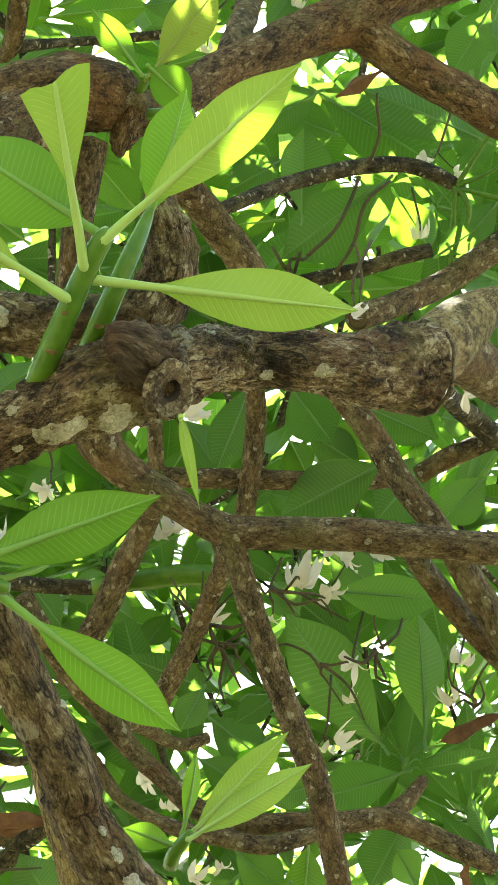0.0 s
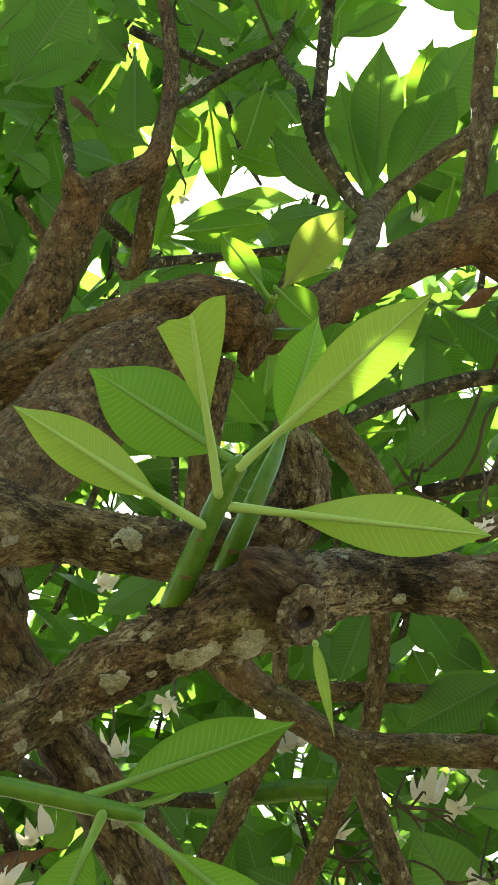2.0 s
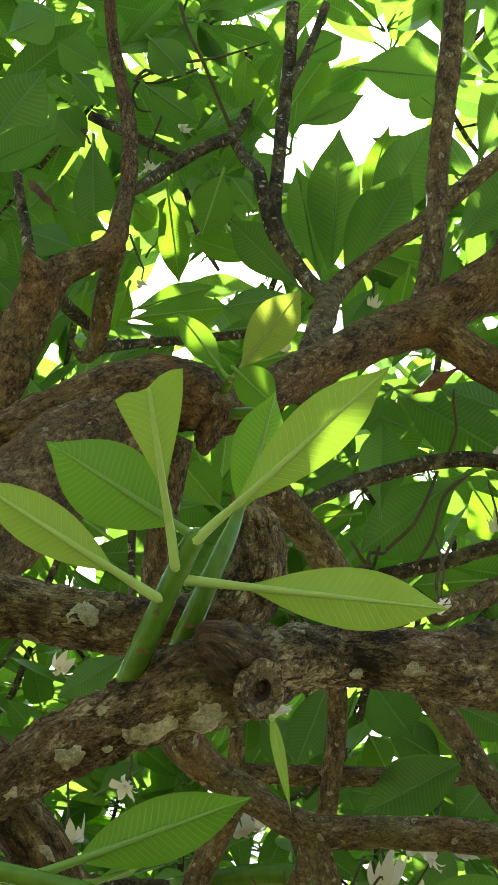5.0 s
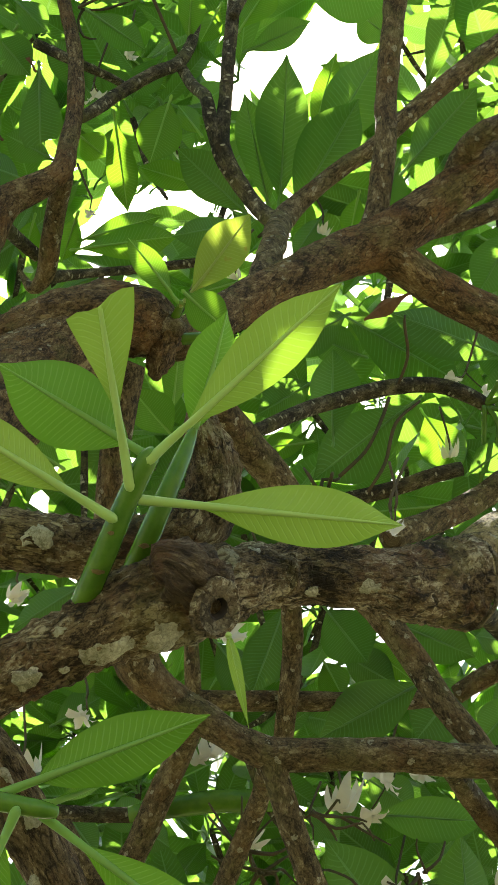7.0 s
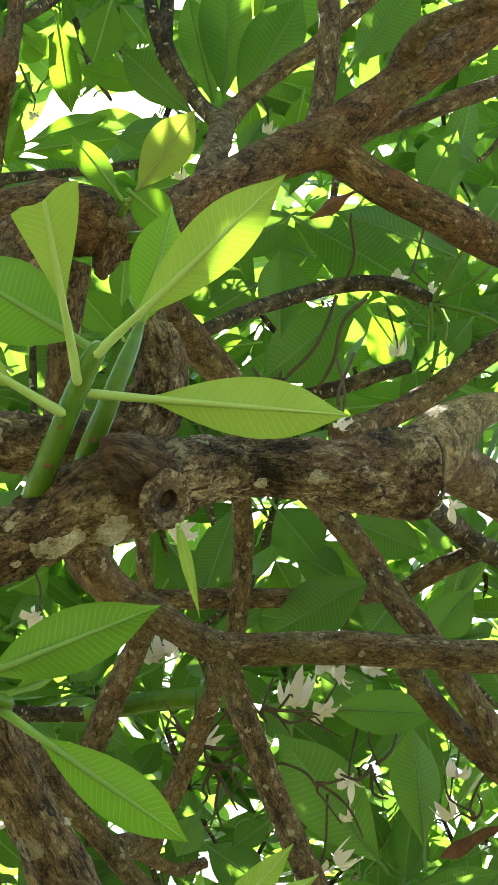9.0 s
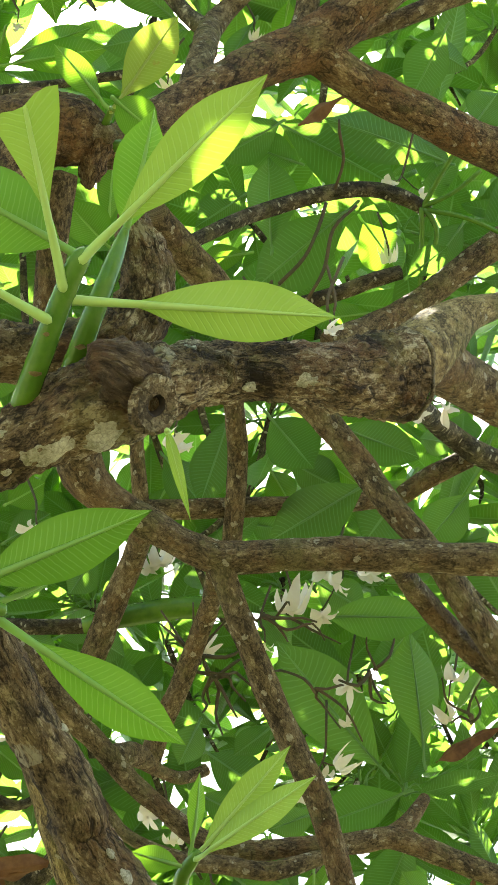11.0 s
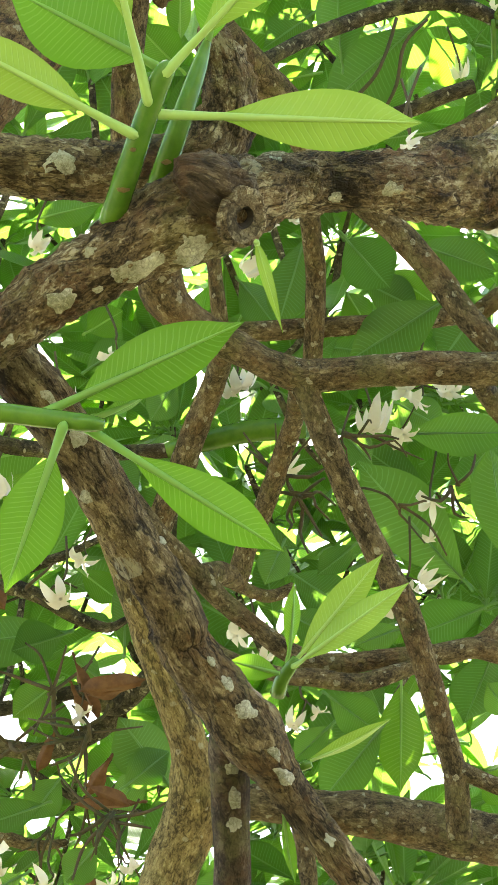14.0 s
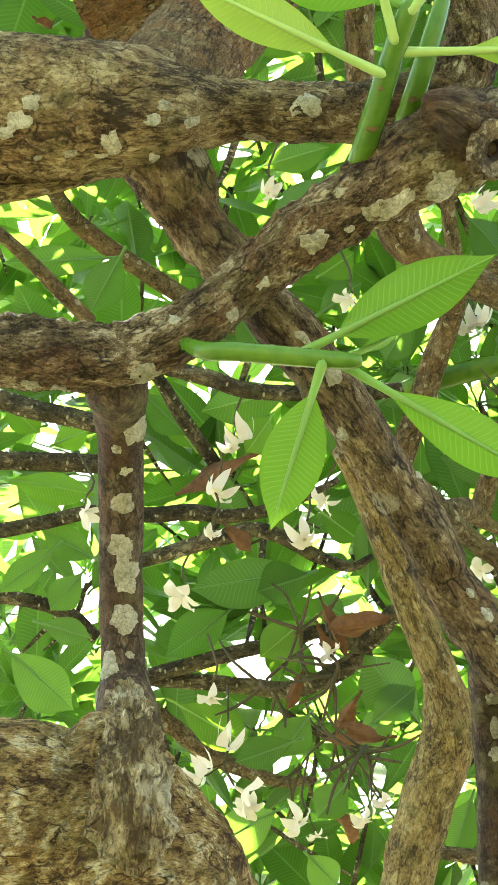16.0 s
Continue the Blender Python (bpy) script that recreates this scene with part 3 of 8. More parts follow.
great_limb = limb("limb", "bough", (-1.292, 2.291, 3.905, 0.1426), (-0.963, 2.281, 3.873, 0.1366), (-0.764, 2.282, 3.843, 0.1287), (-0.620, 2.298, 3.828, 0.1227), (-0.506, 2.310, 3.815, 0.1030), (-0.431, 2.329, 3.825, 0.0707), (-0.365, 2.342, 3.826, 0.0529), (-0.250, 2.335, 3.791, 0.0487), (-0.146, 2.341, 3.784, 0.0281), lump=0.08, lump_size=0.1, sides=80, per=0.01, flake=0.005)
# the darker bark of this stretch stands in for the shadow on it
upright_limb = limb("limb", "old", (-0.355, 2.337, 3.817, 0.0330), (-0.288, 2.338, 3.802, 0.0479), (-0.222, 2.337, 3.789, 0.0496), (-0.146, 2.341, 3.784, 0.0487), (-0.015, 2.331, 3.794, 0.0506), (0.033, 2.298, 3.827, 0.0487), (0.043, 2.252, 3.873, 0.0449), (0.026, 2.206, 3.920, 0.0328), (0.022, 2.186, 3.953, 0.0188), lump=0.14, lump_size=0.05, sides=64, per=0.008, flake=0.007)
leaning_limb = limb("limb", "lean", (-0.526, 2.335, 3.790, 0.0702), (-0.491, 2.379, 3.746, 0.0702), (-0.460, 2.443, 3.682, 0.0543), (-0.414, 2.480, 3.617, 0.0493), (-0.357, 2.533, 3.550, 0.0492), (-0.308, 2.577, 3.492, 0.0490), (-0.261, 2.628, 3.426, 0.0461), (-0.222, 2.684, 3.371, 0.0442), (-0.177, 2.774, 3.309, 0.0455), (-0.123, 2.878, 3.247, 0.0478), (-0.119, 2.933, 3.221, 0.0481), (-0.059, 3.020, 3.162, 0.0531), (-0.011, 3.093, 3.118, 0.0563), (0.046, 3.204, 3.063, 0.0357), (0.118, 3.288, 2.978, 0.0328), (0.204, 3.435, 2.902, 0.0314), (0.262, 3.568, 2.840, 0.0318), lump=0.13, lump_size=0.06, sides=64, per=0.009, flake=0.004)
dark_limb = limb("limb", "smooth", (-0.054, 3.090, 3.149, 0.0288), (-0.056, 3.178, 3.146, 0.0371), (-0.057, 3.249, 3.102, 0.0364), (-0.063, 3.318, 3.034, 0.0344), (-0.078, 3.441, 2.924, 0.0345), (-0.102, 3.655, 2.754, 0.0368), sides=24)
limb("limb", "tan", (-0.288, 3.521, 3.948, 0.0376), (-0.247, 3.632, 3.879, 0.0404), (-0.209, 3.764, 3.776, 0.0442), (-0.176, 3.888, 3.680, 0.0420), (-0.146, 3.976, 3.592, 0.0445), (-0.137, 4.053, 3.529, 0.0606), (-0.160, 4.128, 3.482, 0.0647), (-0.214, 4.212, 3.398, 0.0647), (-0.263, 4.307, 3.303, 0.0634), (-0.310, 4.424, 3.187, 0.0647), (-0.351, 4.583, 3.027, 0.0684), lump=0.11, sides=24)
old_limb = limb("limb", "old", (-0.932, 2.400, 3.442, 0.0614), (-0.819, 2.405, 3.423, 0.0604), (-0.717, 2.409, 3.405, 0.0575), (-0.635, 2.420, 3.394, 0.0567), (-0.572, 2.429, 3.399, 0.0525), (-0.496, 2.421, 3.421, 0.0492), (-0.390, 2.405, 3.480, 0.0452), (-0.271, 2.360, 3.541, 0.0540), (-0.177, 2.321, 3.565, 0.0563), (-0.103, 2.289, 3.583, 0.0658), (-0.043, 2.273, 3.599, 0.0711), (0.029, 2.266, 3.619, 0.0665), (0.101, 2.291, 3.664, 0.0532), (0.176, 2.325, 3.701, 0.0513), (0.188, 2.327, 3.699, 0.0481), (0.274, 2.352, 3.717, 0.0518), (0.356, 2.404, 3.749, 0.0603), (0.434, 2.461, 3.805, 0.0763), (0.470, 2.484, 3.825, 0.0818), lump=0.14, lump_size=0.05, sides=80, per=0.006, flake=0.006)
post = limb("limb", "smooth", (-0.619, 2.409, 3.420, 0.0262), (-0.609, 2.473, 3.398, 0.0574), (-0.623, 2.600, 3.413, 0.0447), (-0.640, 2.696, 3.401, 0.0400), (-0.657, 2.783, 3.343, 0.0393), (-0.679, 2.889, 3.236, 0.0384), (-0.688, 2.947, 3.122, 0.0398), (-0.683, 2.943, 3.041, 0.0508), (-0.668, 2.908, 2.935, 0.0658), lump=0.07, sides=48, per=0.01, flake=0.002)

# lichen on the limbs
crust(old_limb, (-0.130, 2.290, 3.496), 0.093, 0.046, 25)
crust(old_limb, (-0.250, 2.313, 3.473), 0.060, 0.049, 30)
crust(old_limb, (-0.030, 2.277, 3.509), 0.077, 0.066, 20)
crust(old_limb, (-0.381, 2.386, 3.400), 0.035, 0.026, 10)
crust(old_limb, (-0.689, 2.433, 3.353), 0.040, 0.031, 0)
crust(old_limb, (-0.732, 2.415, 3.371), 0.033, 0.026, 0)
crust(old_limb, (-0.553, 2.424, 3.362), 0.057, 0.048, 30)
crust(old_limb, (-0.489, 2.376, 3.410), 0.018, 0.022, 0)
crust(old_limb, (-0.192, 2.312, 3.474), 0.018, 0.013, 20)
crust(old_limb, (-0.214, 2.260, 3.526), 0.024, 0.018, 0)
crust(old_limb, (-0.340, 2.359, 3.427), 0.029, 0.015, 35)
crust(old_limb, (0.216, 2.308, 3.620), 0.025, 0.020, 0)
crust(old_limb, (0.314, 2.308, 3.619), 0.029, 0.025, 0)
crust(old_limb, (0.316, 2.313, 3.615), 0.023, 0.018, 0)
crust(old_limb, (0.101, 2.254, 3.673), 0.023, 0.011, 0)
crust(post, (-0.616, 2.614, 3.398), 0.067, 0.076, 0)
crust(post, (-0.618, 2.685, 3.328), 0.023, 0.018, 0)
crust(post, (-0.638, 2.722, 3.290), 0.049, 0.039, 0)
crust(post, (-0.655, 2.768, 3.245), 0.051, 0.046, 0)
crust(post, (-0.640, 2.808, 3.204), 0.060, 0.072, 0)
crust(post, (-0.663, 2.854, 3.158), 0.065, 0.051, 0)
crust(post, (-0.656, 2.896, 3.117), 0.018, 0.014, 0)
crust(post, (-0.709, 2.909, 3.103), 0.046, 0.053, 0)
crust(post, (-0.719, 2.948, 3.064), 0.039, 0.042, 0)
crust(post, (-0.639, 2.647, 3.366), 0.023, 0.021, 0)
crust(post, (-0.626, 2.774, 3.239), 0.018, 0.035, 0)
crust(great_limb, (-0.578, 2.257, 3.671), 0.041, 0.048, 0)
crust(great_limb, (-0.635, 2.276, 3.651), 0.029, 0.016, 0)
crust(great_limb, (-0.691, 2.274, 3.654), 0.016, 0.009, 0)
crust(great_limb, (-0.489, 2.217, 3.711), 0.032, 0.023, 0)
crust(great_limb, (-0.451, 2.206, 3.722), 0.029, 0.020, 0)
crust(great_limb, (-0.369, 2.251, 3.677), 0.034, 0.018, 0)
crust(great_limb, (-0.712, 2.202, 3.725), 0.045, 0.034, 0)
crust(great_limb, (-0.684, 2.182, 3.745), 0.034, 0.029, 0)
crust(great_limb, (-0.591, 2.287, 3.641), 0.027, 0.011, 0)
crust(great_limb, (-0.501, 2.315, 3.613), 0.020, 0.023, 0)
crust(great_limb, (-0.730, 2.217, 3.711), 0.034, 0.023, 0)
crust(leaning_limb, (-0.294, 2.480, 3.448), 0.023, 0.034, 60)
crust(leaning_limb, (-0.245, 2.543, 3.385), 0.041, 0.034, 60)
crust(leaning_limb, (-0.268, 2.629, 3.298), 0.023, 0.029, 60)
crust(leaning_limb, (-0.219, 2.500, 3.428), 0.016, 0.016, 60)
crust(leaning_limb, (0.006, 2.980, 3.089), 0.037, 0.051, 40)
crust(leaning_limb, (-0.028, 2.933, 3.136), 0.023, 0.030, 40)
crust(leaning_limb, (-0.054, 2.906, 3.163), 0.016, 0.023, 40)
crust(leaning_limb, (0.063, 3.056, 3.013), 0.019, 0.040, 40)
crust(leaning_limb, (0.088, 3.090, 2.978), 0.026, 0.070, 40)
crust(leaning_limb, (0.139, 3.163, 2.906), 0.019, 0.030, 40)
crust(leaning_limb, (-0.089, 2.737, 3.332), 0.023, 0.016, 40)
crust(dark_limb, (-0.040, 3.157, 3.053), 0.031, 0.036, 0)
crust(dark_limb, (-0.034, 3.191, 3.019), 0.024, 0.048, 0)
crust(dark_limb, (-0.048, 3.223, 2.987), 0.031, 0.029, 0)
crust(dark_limb, (-0.022, 3.136, 3.074), 0.017, 0.024, 0)
crust(upright_limb, (-0.254, 2.257, 3.741), 0.058, 0.048, 0)

# gnarls and cut stubs of the old limb
rim_axis = Vector((0.77, 0.49, 0.43)).normalized()
rim_side = rim_axis.orthogonal().normalized()
rim = []
for k in range(29):
    way = Matrix.Rotation(2 * math.pi * k / 26, 3, rim_axis) @ rim_side
    at = Vector((0.476, 2.488, 3.828)) + way * (0.080 + 0.009 * noise.noise(way * 2.3)) + rim_axis * 0.010 * noise.noise(way * 3.1)
    rim.append((*at, 0.0042 + 0.002 * noise.noise(way * 7)))
limb("torn_rim", "wood", *rim, lump=0.3, lump_size=0.02, sides=8, per=0.01)
cut_stub = limb("stub", "old", (0.020, 2.256, 3.615, 0.0442), (0.032, 2.237, 3.563, 0.0400), (0.040, 2.228, 3.544, 0.0302), lump=0.14, lump_size=0.03, sides=40, per=0.005, flake=0.003)
limb("gnarl", "smooth", (0.028, 2.241, 3.602, 0.0483), (-0.007, 2.201, 3.592, 0.0521), (-0.028, 2.188, 3.598, 0.0433), (-0.046, 2.200, 3.600, 0.0261), lump=0.25, lump_size=0.03, sides=48, per=0.005, flake=0.005)
knot(cut_stub, (0.043, 2.210, 3.526), (0.61, -0.75, -0.86), 0.072, 0.34)
knot(old_limb, (0.151, 2.277, 3.650), (-0.05, -0.74, -0.87), 0.045, 0.40)
knot(old_limb, (-0.473, 2.392, 3.394), (0.16, -0.79, -0.79), 0.017, 0.50)
limb("limb", "tan", (0.390, 2.492, 3.831, 0.0440), (0.511, 2.635, 3.986, 0.0634), (0.615, 2.760, 4.186, 0.0597), (0.700, 2.815, 4.301, 0.0377), (0.785, 2.874, 4.383, 0.0281), (0.905, 2.925, 4.473, 0.0264), lump=0.09, sides=22)
limb("limb", "grey", (0.567, 2.725, 4.107, 0.0541), (0.664, 2.866, 4.179, 0.0541), (0.758, 2.974, 4.212, 0.0532), (0.885, 3.086, 4.242, 0.0545), sides=22)

# upper limbs
limb("limb", "rust", (-0.714, 2.733, 4.595, 0.0770), (-0.569, 2.693, 4.606, 0.0708), (-0.450, 2.661, 4.624, 0.0676), (-0.311, 2.641, 4.687, 0.0741), (-0.183, 2.650, 4.749, 0.0840), (-0.088, 2.685, 4.784, 0.0777), (-0.037, 2.706, 4.791, 0.0549), (-0.017, 2.712, 4.785, 0.0366), lump=0.13, lump_size=0.07, sides=64, per=0.01, flake=0.006)
limb("limb", "rust", (-0.546, 2.506, 4.044, 0.0973), (-0.458, 2.573, 4.259, 0.1029), (-0.357, 2.632, 4.484, 0.1084), (-0.252, 2.666, 4.661, 0.0948), (-0.172, 2.669, 4.757, 0.0663), lump=0.08, lump_size=0.12, sides=56, per=0.012, flake=0.004)
limb("limb", "grey", (-0.117, 2.716, 4.682, 0.0384), (-0.141, 2.818, 4.580, 0.0324), (-0.156, 2.903, 4.496, 0.0312), (-0.171, 3.004, 4.394, 0.0312))
limb("limb", "rust", (-0.804, 3.436, 5.235, 0.0805), (-0.703, 3.343, 5.328, 0.0768), (-0.608, 3.219, 5.452, 0.0702), (-0.545, 3.132, 5.567, 0.0632), (-0.497, 3.067, 5.675, 0.0606), (-0.448, 3.048, 5.736, 0.0446), (-0.353, 3.037, 5.803, 0.0375), (-0.308, 3.027, 5.856, 0.0332), (-0.297, 3.016, 5.938, 0.0266), (-0.284, 3.013, 6.082, 0.0248), (-0.281, 2.990, 6.246, 0.0237), (-0.293, 2.976, 6.402, 0.0217), (-0.323, 2.947, 6.572, 0.0197), (-0.348, 2.884, 6.706, 0.0182), (-0.365, 2.795, 6.867, 0.0167), lump=0.1, sides=18)
limb("stub", "rust", (-0.500, 3.055, 5.672, 0.0413), (-0.516, 3.012, 5.688, 0.0353), (-0.524, 2.987, 5.698, 0.0249), (-0.535, 2.962, 5.709, 0.0059), lump=0.4, lump_size=0.02)
limb("twig", "twig", (-0.517, 3.070, 5.742, 0.0194), (-0.542, 3.087, 5.867, 0.0167), (-0.570, 3.074, 6.021, 0.0155), (-0.591, 3.041, 6.125, 0.0141), (-0.600, 3.038, 6.199, 0.0134), lump=0.06, lump_size=0.03, sides=12)
limb("twig", "twig", (-0.284, 2.989, 6.318, 0.0144), (-0.363, 2.990, 6.388, 0.0161), (-0.404, 2.976, 6.402, 0.0145), lump=0.06, lump_size=0.03, sides=12)
limb("twig", "twig", (-0.284, 2.989, 6.318, 0.0144), (-0.194, 3.073, 6.375, 0.0122), (-0.149, 3.120, 6.400, 0.0115), lump=0.06, lump_size=0.03, sides=12)
limb("branch", "twig", (-0.295, 3.024, 6.071, 0.0155), (-0.243, 3.036, 6.130, 0.0188), (-0.158, 3.050, 6.257, 0.0199), (-0.062, 3.039, 6.339, 0.0201), (0.003, 3.048, 6.401, 0.0195), (0.039, 3.042, 6.477, 0.0180), (0.064, 3.048, 6.613, 0.0133), lump=0.06, lump_size=0.03, sides=12)
limb("branch", "grey", (-0.305, 3.041, 5.842, 0.0271), (-0.331, 3.161, 5.864, 0.0284), (-0.351, 3.257, 5.838, 0.0287), (-0.371, 3.355, 5.811, 0.0266), (-0.411, 3.411, 5.826, 0.0174), (-0.454, 3.438, 5.940, 0.0048), lump=0.06, lump_size=0.03, sides=12)
limb("twig", "twig", (-0.376, 3.361, 5.805, 0.0204), (-0.257, 3.445, 5.933, 0.0137), (-0.129, 3.500, 6.019, 0.0139), (-0.014, 3.492, 6.027, 0.0139), (0.101, 3.483, 6.037, 0.0131), lump=0.06, lump_size=0.03, sides=12)
limb("twig", "twig", (-0.494, 3.081, 5.731, 0.0194), (-0.459, 3.308, 5.929, 0.0205), (-0.402, 3.409, 5.969, 0.0193), lump=0.06, lump_size=0.03, sides=12)
limb("twig", "grey", (-0.674, 3.076, 5.737, 0.0134), (-0.632, 3.124, 5.689, 0.0149), (-0.591, 3.172, 5.641, 0.0149), (-0.548, 3.198, 5.543, 0.0148), lump=0.06, lump_size=0.03, sides=12)

# upper right limbs
limb("limb", "rust", (-0.015, 2.814, 4.867, 0.0440), (0.139, 2.881, 5.082, 0.0514), (0.281, 2.907, 5.226, 0.0541), (0.414, 2.932, 5.343, 0.0594), (0.518, 2.930, 5.402, 0.0641), (0.653, 2.888, 5.500, 0.0576), (0.807, 2.850, 5.609, 0.0553), (0.935, 2.826, 5.704, 0.0545), (1.137, 2.801, 5.870, 0.0541), lump=0.12, lump_size=0.06, sides=22)
limb("limb", "rust", (0.496, 2.945, 5.387, 0.0557), (0.559, 2.984, 5.362, 0.0502), (0.663, 3.063, 5.354, 0.0494), (0.786, 3.144, 5.358, 0.0514), (0.918, 3.247, 5.381, 0.0553), (1.139, 3.400, 5.412, 0.0582), lump=0.1, sides=20)
limb("limb", "grey", (0.468, 2.939, 5.393, 0.0487), (0.489, 2.902, 5.458, 0.0322), (0.511, 2.856, 5.561, 0.0296), (0.533, 2.800, 5.702, 0.0293), (0.535, 2.787, 5.771, 0.0295), (0.550, 2.726, 5.889, 0.0290), (0.571, 2.653, 6.018, 0.0307), (0.592, 2.583, 6.159, 0.0310), (0.610, 2.500, 6.312, 0.0298), sides=18)
limb("limb", "grey", (0.687, 2.884, 5.547, 0.0353), (0.721, 2.802, 5.586, 0.0323), (0.763, 2.706, 5.540, 0.0289), (0.823, 2.629, 5.477, 0.0269), (0.940, 2.544, 5.420, 0.0263), sides=16)
limb("branch", "grey", (0.577, 3.015, 5.514, 0.0215), (0.761, 3.010, 5.591, 0.0253), (0.889, 3.009, 5.662, 0.0263), (1.061, 3.036, 5.776, 0.0284), sides=14)
limb("branch", "grey", (0.157, 2.907, 5.057, 0.0329), (0.191, 2.904, 5.201, 0.0336), (0.234, 3.001, 5.458, 0.0341), (0.280, 3.161, 5.792, 0.0335), (0.375, 3.150, 5.917, 0.0255), (0.470, 3.111, 5.984, 0.0256), (0.551, 3.087, 6.036, 0.0257), (0.649, 3.044, 6.122, 0.0266), (0.784, 2.996, 6.240, 0.0269), (0.937, 2.949, 6.358, 0.0271), (1.126, 2.895, 6.483, 0.0274), sides=14)
limb("branch", "twig", (0.273, 3.169, 5.785, 0.0304), (0.218, 3.167, 5.858, 0.0230), (0.160, 3.126, 5.941, 0.0247), (0.119, 3.074, 6.021, 0.0279), (0.132, 3.019, 6.119, 0.0203), (0.149, 2.945, 6.292, 0.0198), (0.174, 2.860, 6.518, 0.0193), (0.187, 2.768, 6.681, 0.0195), lump=0.06, lump_size=0.03, sides=12)
limb("twig", "twig", (0.114, 3.074, 6.021, 0.0233), (0.090, 3.025, 6.099, 0.0202), (0.081, 3.006, 6.161, 0.0188), (0.045, 3.063, 6.315, 0.0177), (0.011, 3.078, 6.442, 0.0164), lump=0.06, lump_size=0.03, sides=12)
limb("twig", "twig", (0.163, 2.881, 6.384, 0.0143), (0.218, 2.854, 6.524, 0.0137), (0.253, 2.827, 6.622, 0.0130), (0.286, 2.793, 6.726, 0.0131), lump=0.06, lump_size=0.03, sides=12)
limb("twig", "stalk", (0.003, 3.054, 6.466, 0.0057), (-0.038, 2.983, 6.537, 0.0049), (-0.080, 2.912, 6.608, 0.0057), (-0.121, 2.853, 6.667, 0.0049), (-0.146, 2.793, 6.726, 0.0049), sides=8, lump=0.0)
limb("limb", "grey", (0.079, 3.110, 4.996, 0.0390), (0.165, 3.266, 5.009, 0.0414), (0.249, 3.365, 4.952, 0.0431), (0.287, 3.451, 4.909, 0.0420), (0.412, 3.562, 4.827, 0.0365), (0.506, 3.624, 4.736, 0.0350), (0.569, 3.660, 4.643, 0.0347), (0.628, 3.687, 4.532, 0.0329), (0.711, 3.740, 4.436, 0.0327), (0.797, 3.842, 4.334, 0.0340), (0.877, 3.937, 4.239, 0.0340), (1.009, 4.116, 4.130, 0.0358), sides=18)
limb("twig", "twig", (0.176, 3.434, 5.237, 0.0190), (0.323, 3.528, 5.426, 0.0213), (0.456, 3.569, 5.526, 0.0225), (0.586, 3.569, 5.568, 0.0226), (0.713, 3.574, 5.578, 0.0227), (0.809, 3.603, 5.563, 0.0219), (0.866, 3.629, 5.537, 0.0188), lump=0.06, lump_size=0.03, sides=12)
limb("flower_stalk", "stalk", (0.575, 3.569, 5.526, 0.0054), (0.546, 3.606, 5.461, 0.0054), (0.502, 3.647, 5.392, 0.0054), (0.429, 3.688, 5.337, 0.0061), sides=8, lump=0.1)
limb("flower_stalk", "stalk", (0.660, 3.577, 5.518, 0.0039), (0.589, 3.607, 5.460, 0.0054), (0.556, 3.670, 5.369, 0.0054), (0.506, 3.719, 5.306, 0.0046), sides=8, lump=0.1)
limb("flower_stalk", "stalk", (0.601, 3.543, 5.552, 0.0047), (0.626, 3.476, 5.591, 0.0046), (0.615, 3.401, 5.623, 0.0046), (0.616, 3.377, 5.647, 0.0031), sides=8, lump=0.1)
limb("twig", "twig", (0.416, 3.774, 5.322, 0.0209), (0.576, 3.763, 5.360, 0.0218), (0.706, 3.750, 5.402, 0.0219), (0.780, 3.745, 5.421, 0.0204), lump=0.06, lump_size=0.03, sides=12)
limb("branch", "grey", (0.537, 3.627, 5.044, 0.0351), (0.699, 3.735, 5.219, 0.0350), (0.801, 3.777, 5.318, 0.0357), (0.900, 3.779, 5.402, 0.0376), (1.006, 3.757, 5.479, 0.0395), (1.181, 3.721, 5.587, 0.0399), sides=14)
limb("leaf_stalk", "stem", (0.843, 3.606, 5.529, 0.0079), (0.839, 3.692, 5.452, 0.0071), (0.827, 3.790, 5.362, 0.0063), sides=8, lump=0.04)
limb("leaf_stalk", "stem", (0.850, 3.607, 5.526, 0.0079), (0.882, 3.645, 5.486, 0.0071), (0.869, 3.706, 5.433, 0.0063), sides=8, lump=0.04)
limb("leaf_stalk", "stem", (0.858, 3.609, 5.523, 0.0079), (0.966, 3.618, 5.490, 0.0071), (1.061, 3.642, 5.444, 0.0063), sides=8, lump=0.04)
limb("leaf_stalk", "stem", (0.851, 3.598, 5.534, 0.0079), (0.913, 3.514, 5.593, 0.0071), (0.984, 3.431, 5.646, 0.0063), sides=8, lump=0.04)
limb("leaf_stalk", "stem", (0.847, 3.603, 5.530, 0.0079), (0.929, 3.569, 5.542, 0.0063), (1.007, 3.516, 5.569, 0.0063), sides=8, lump=0.04)

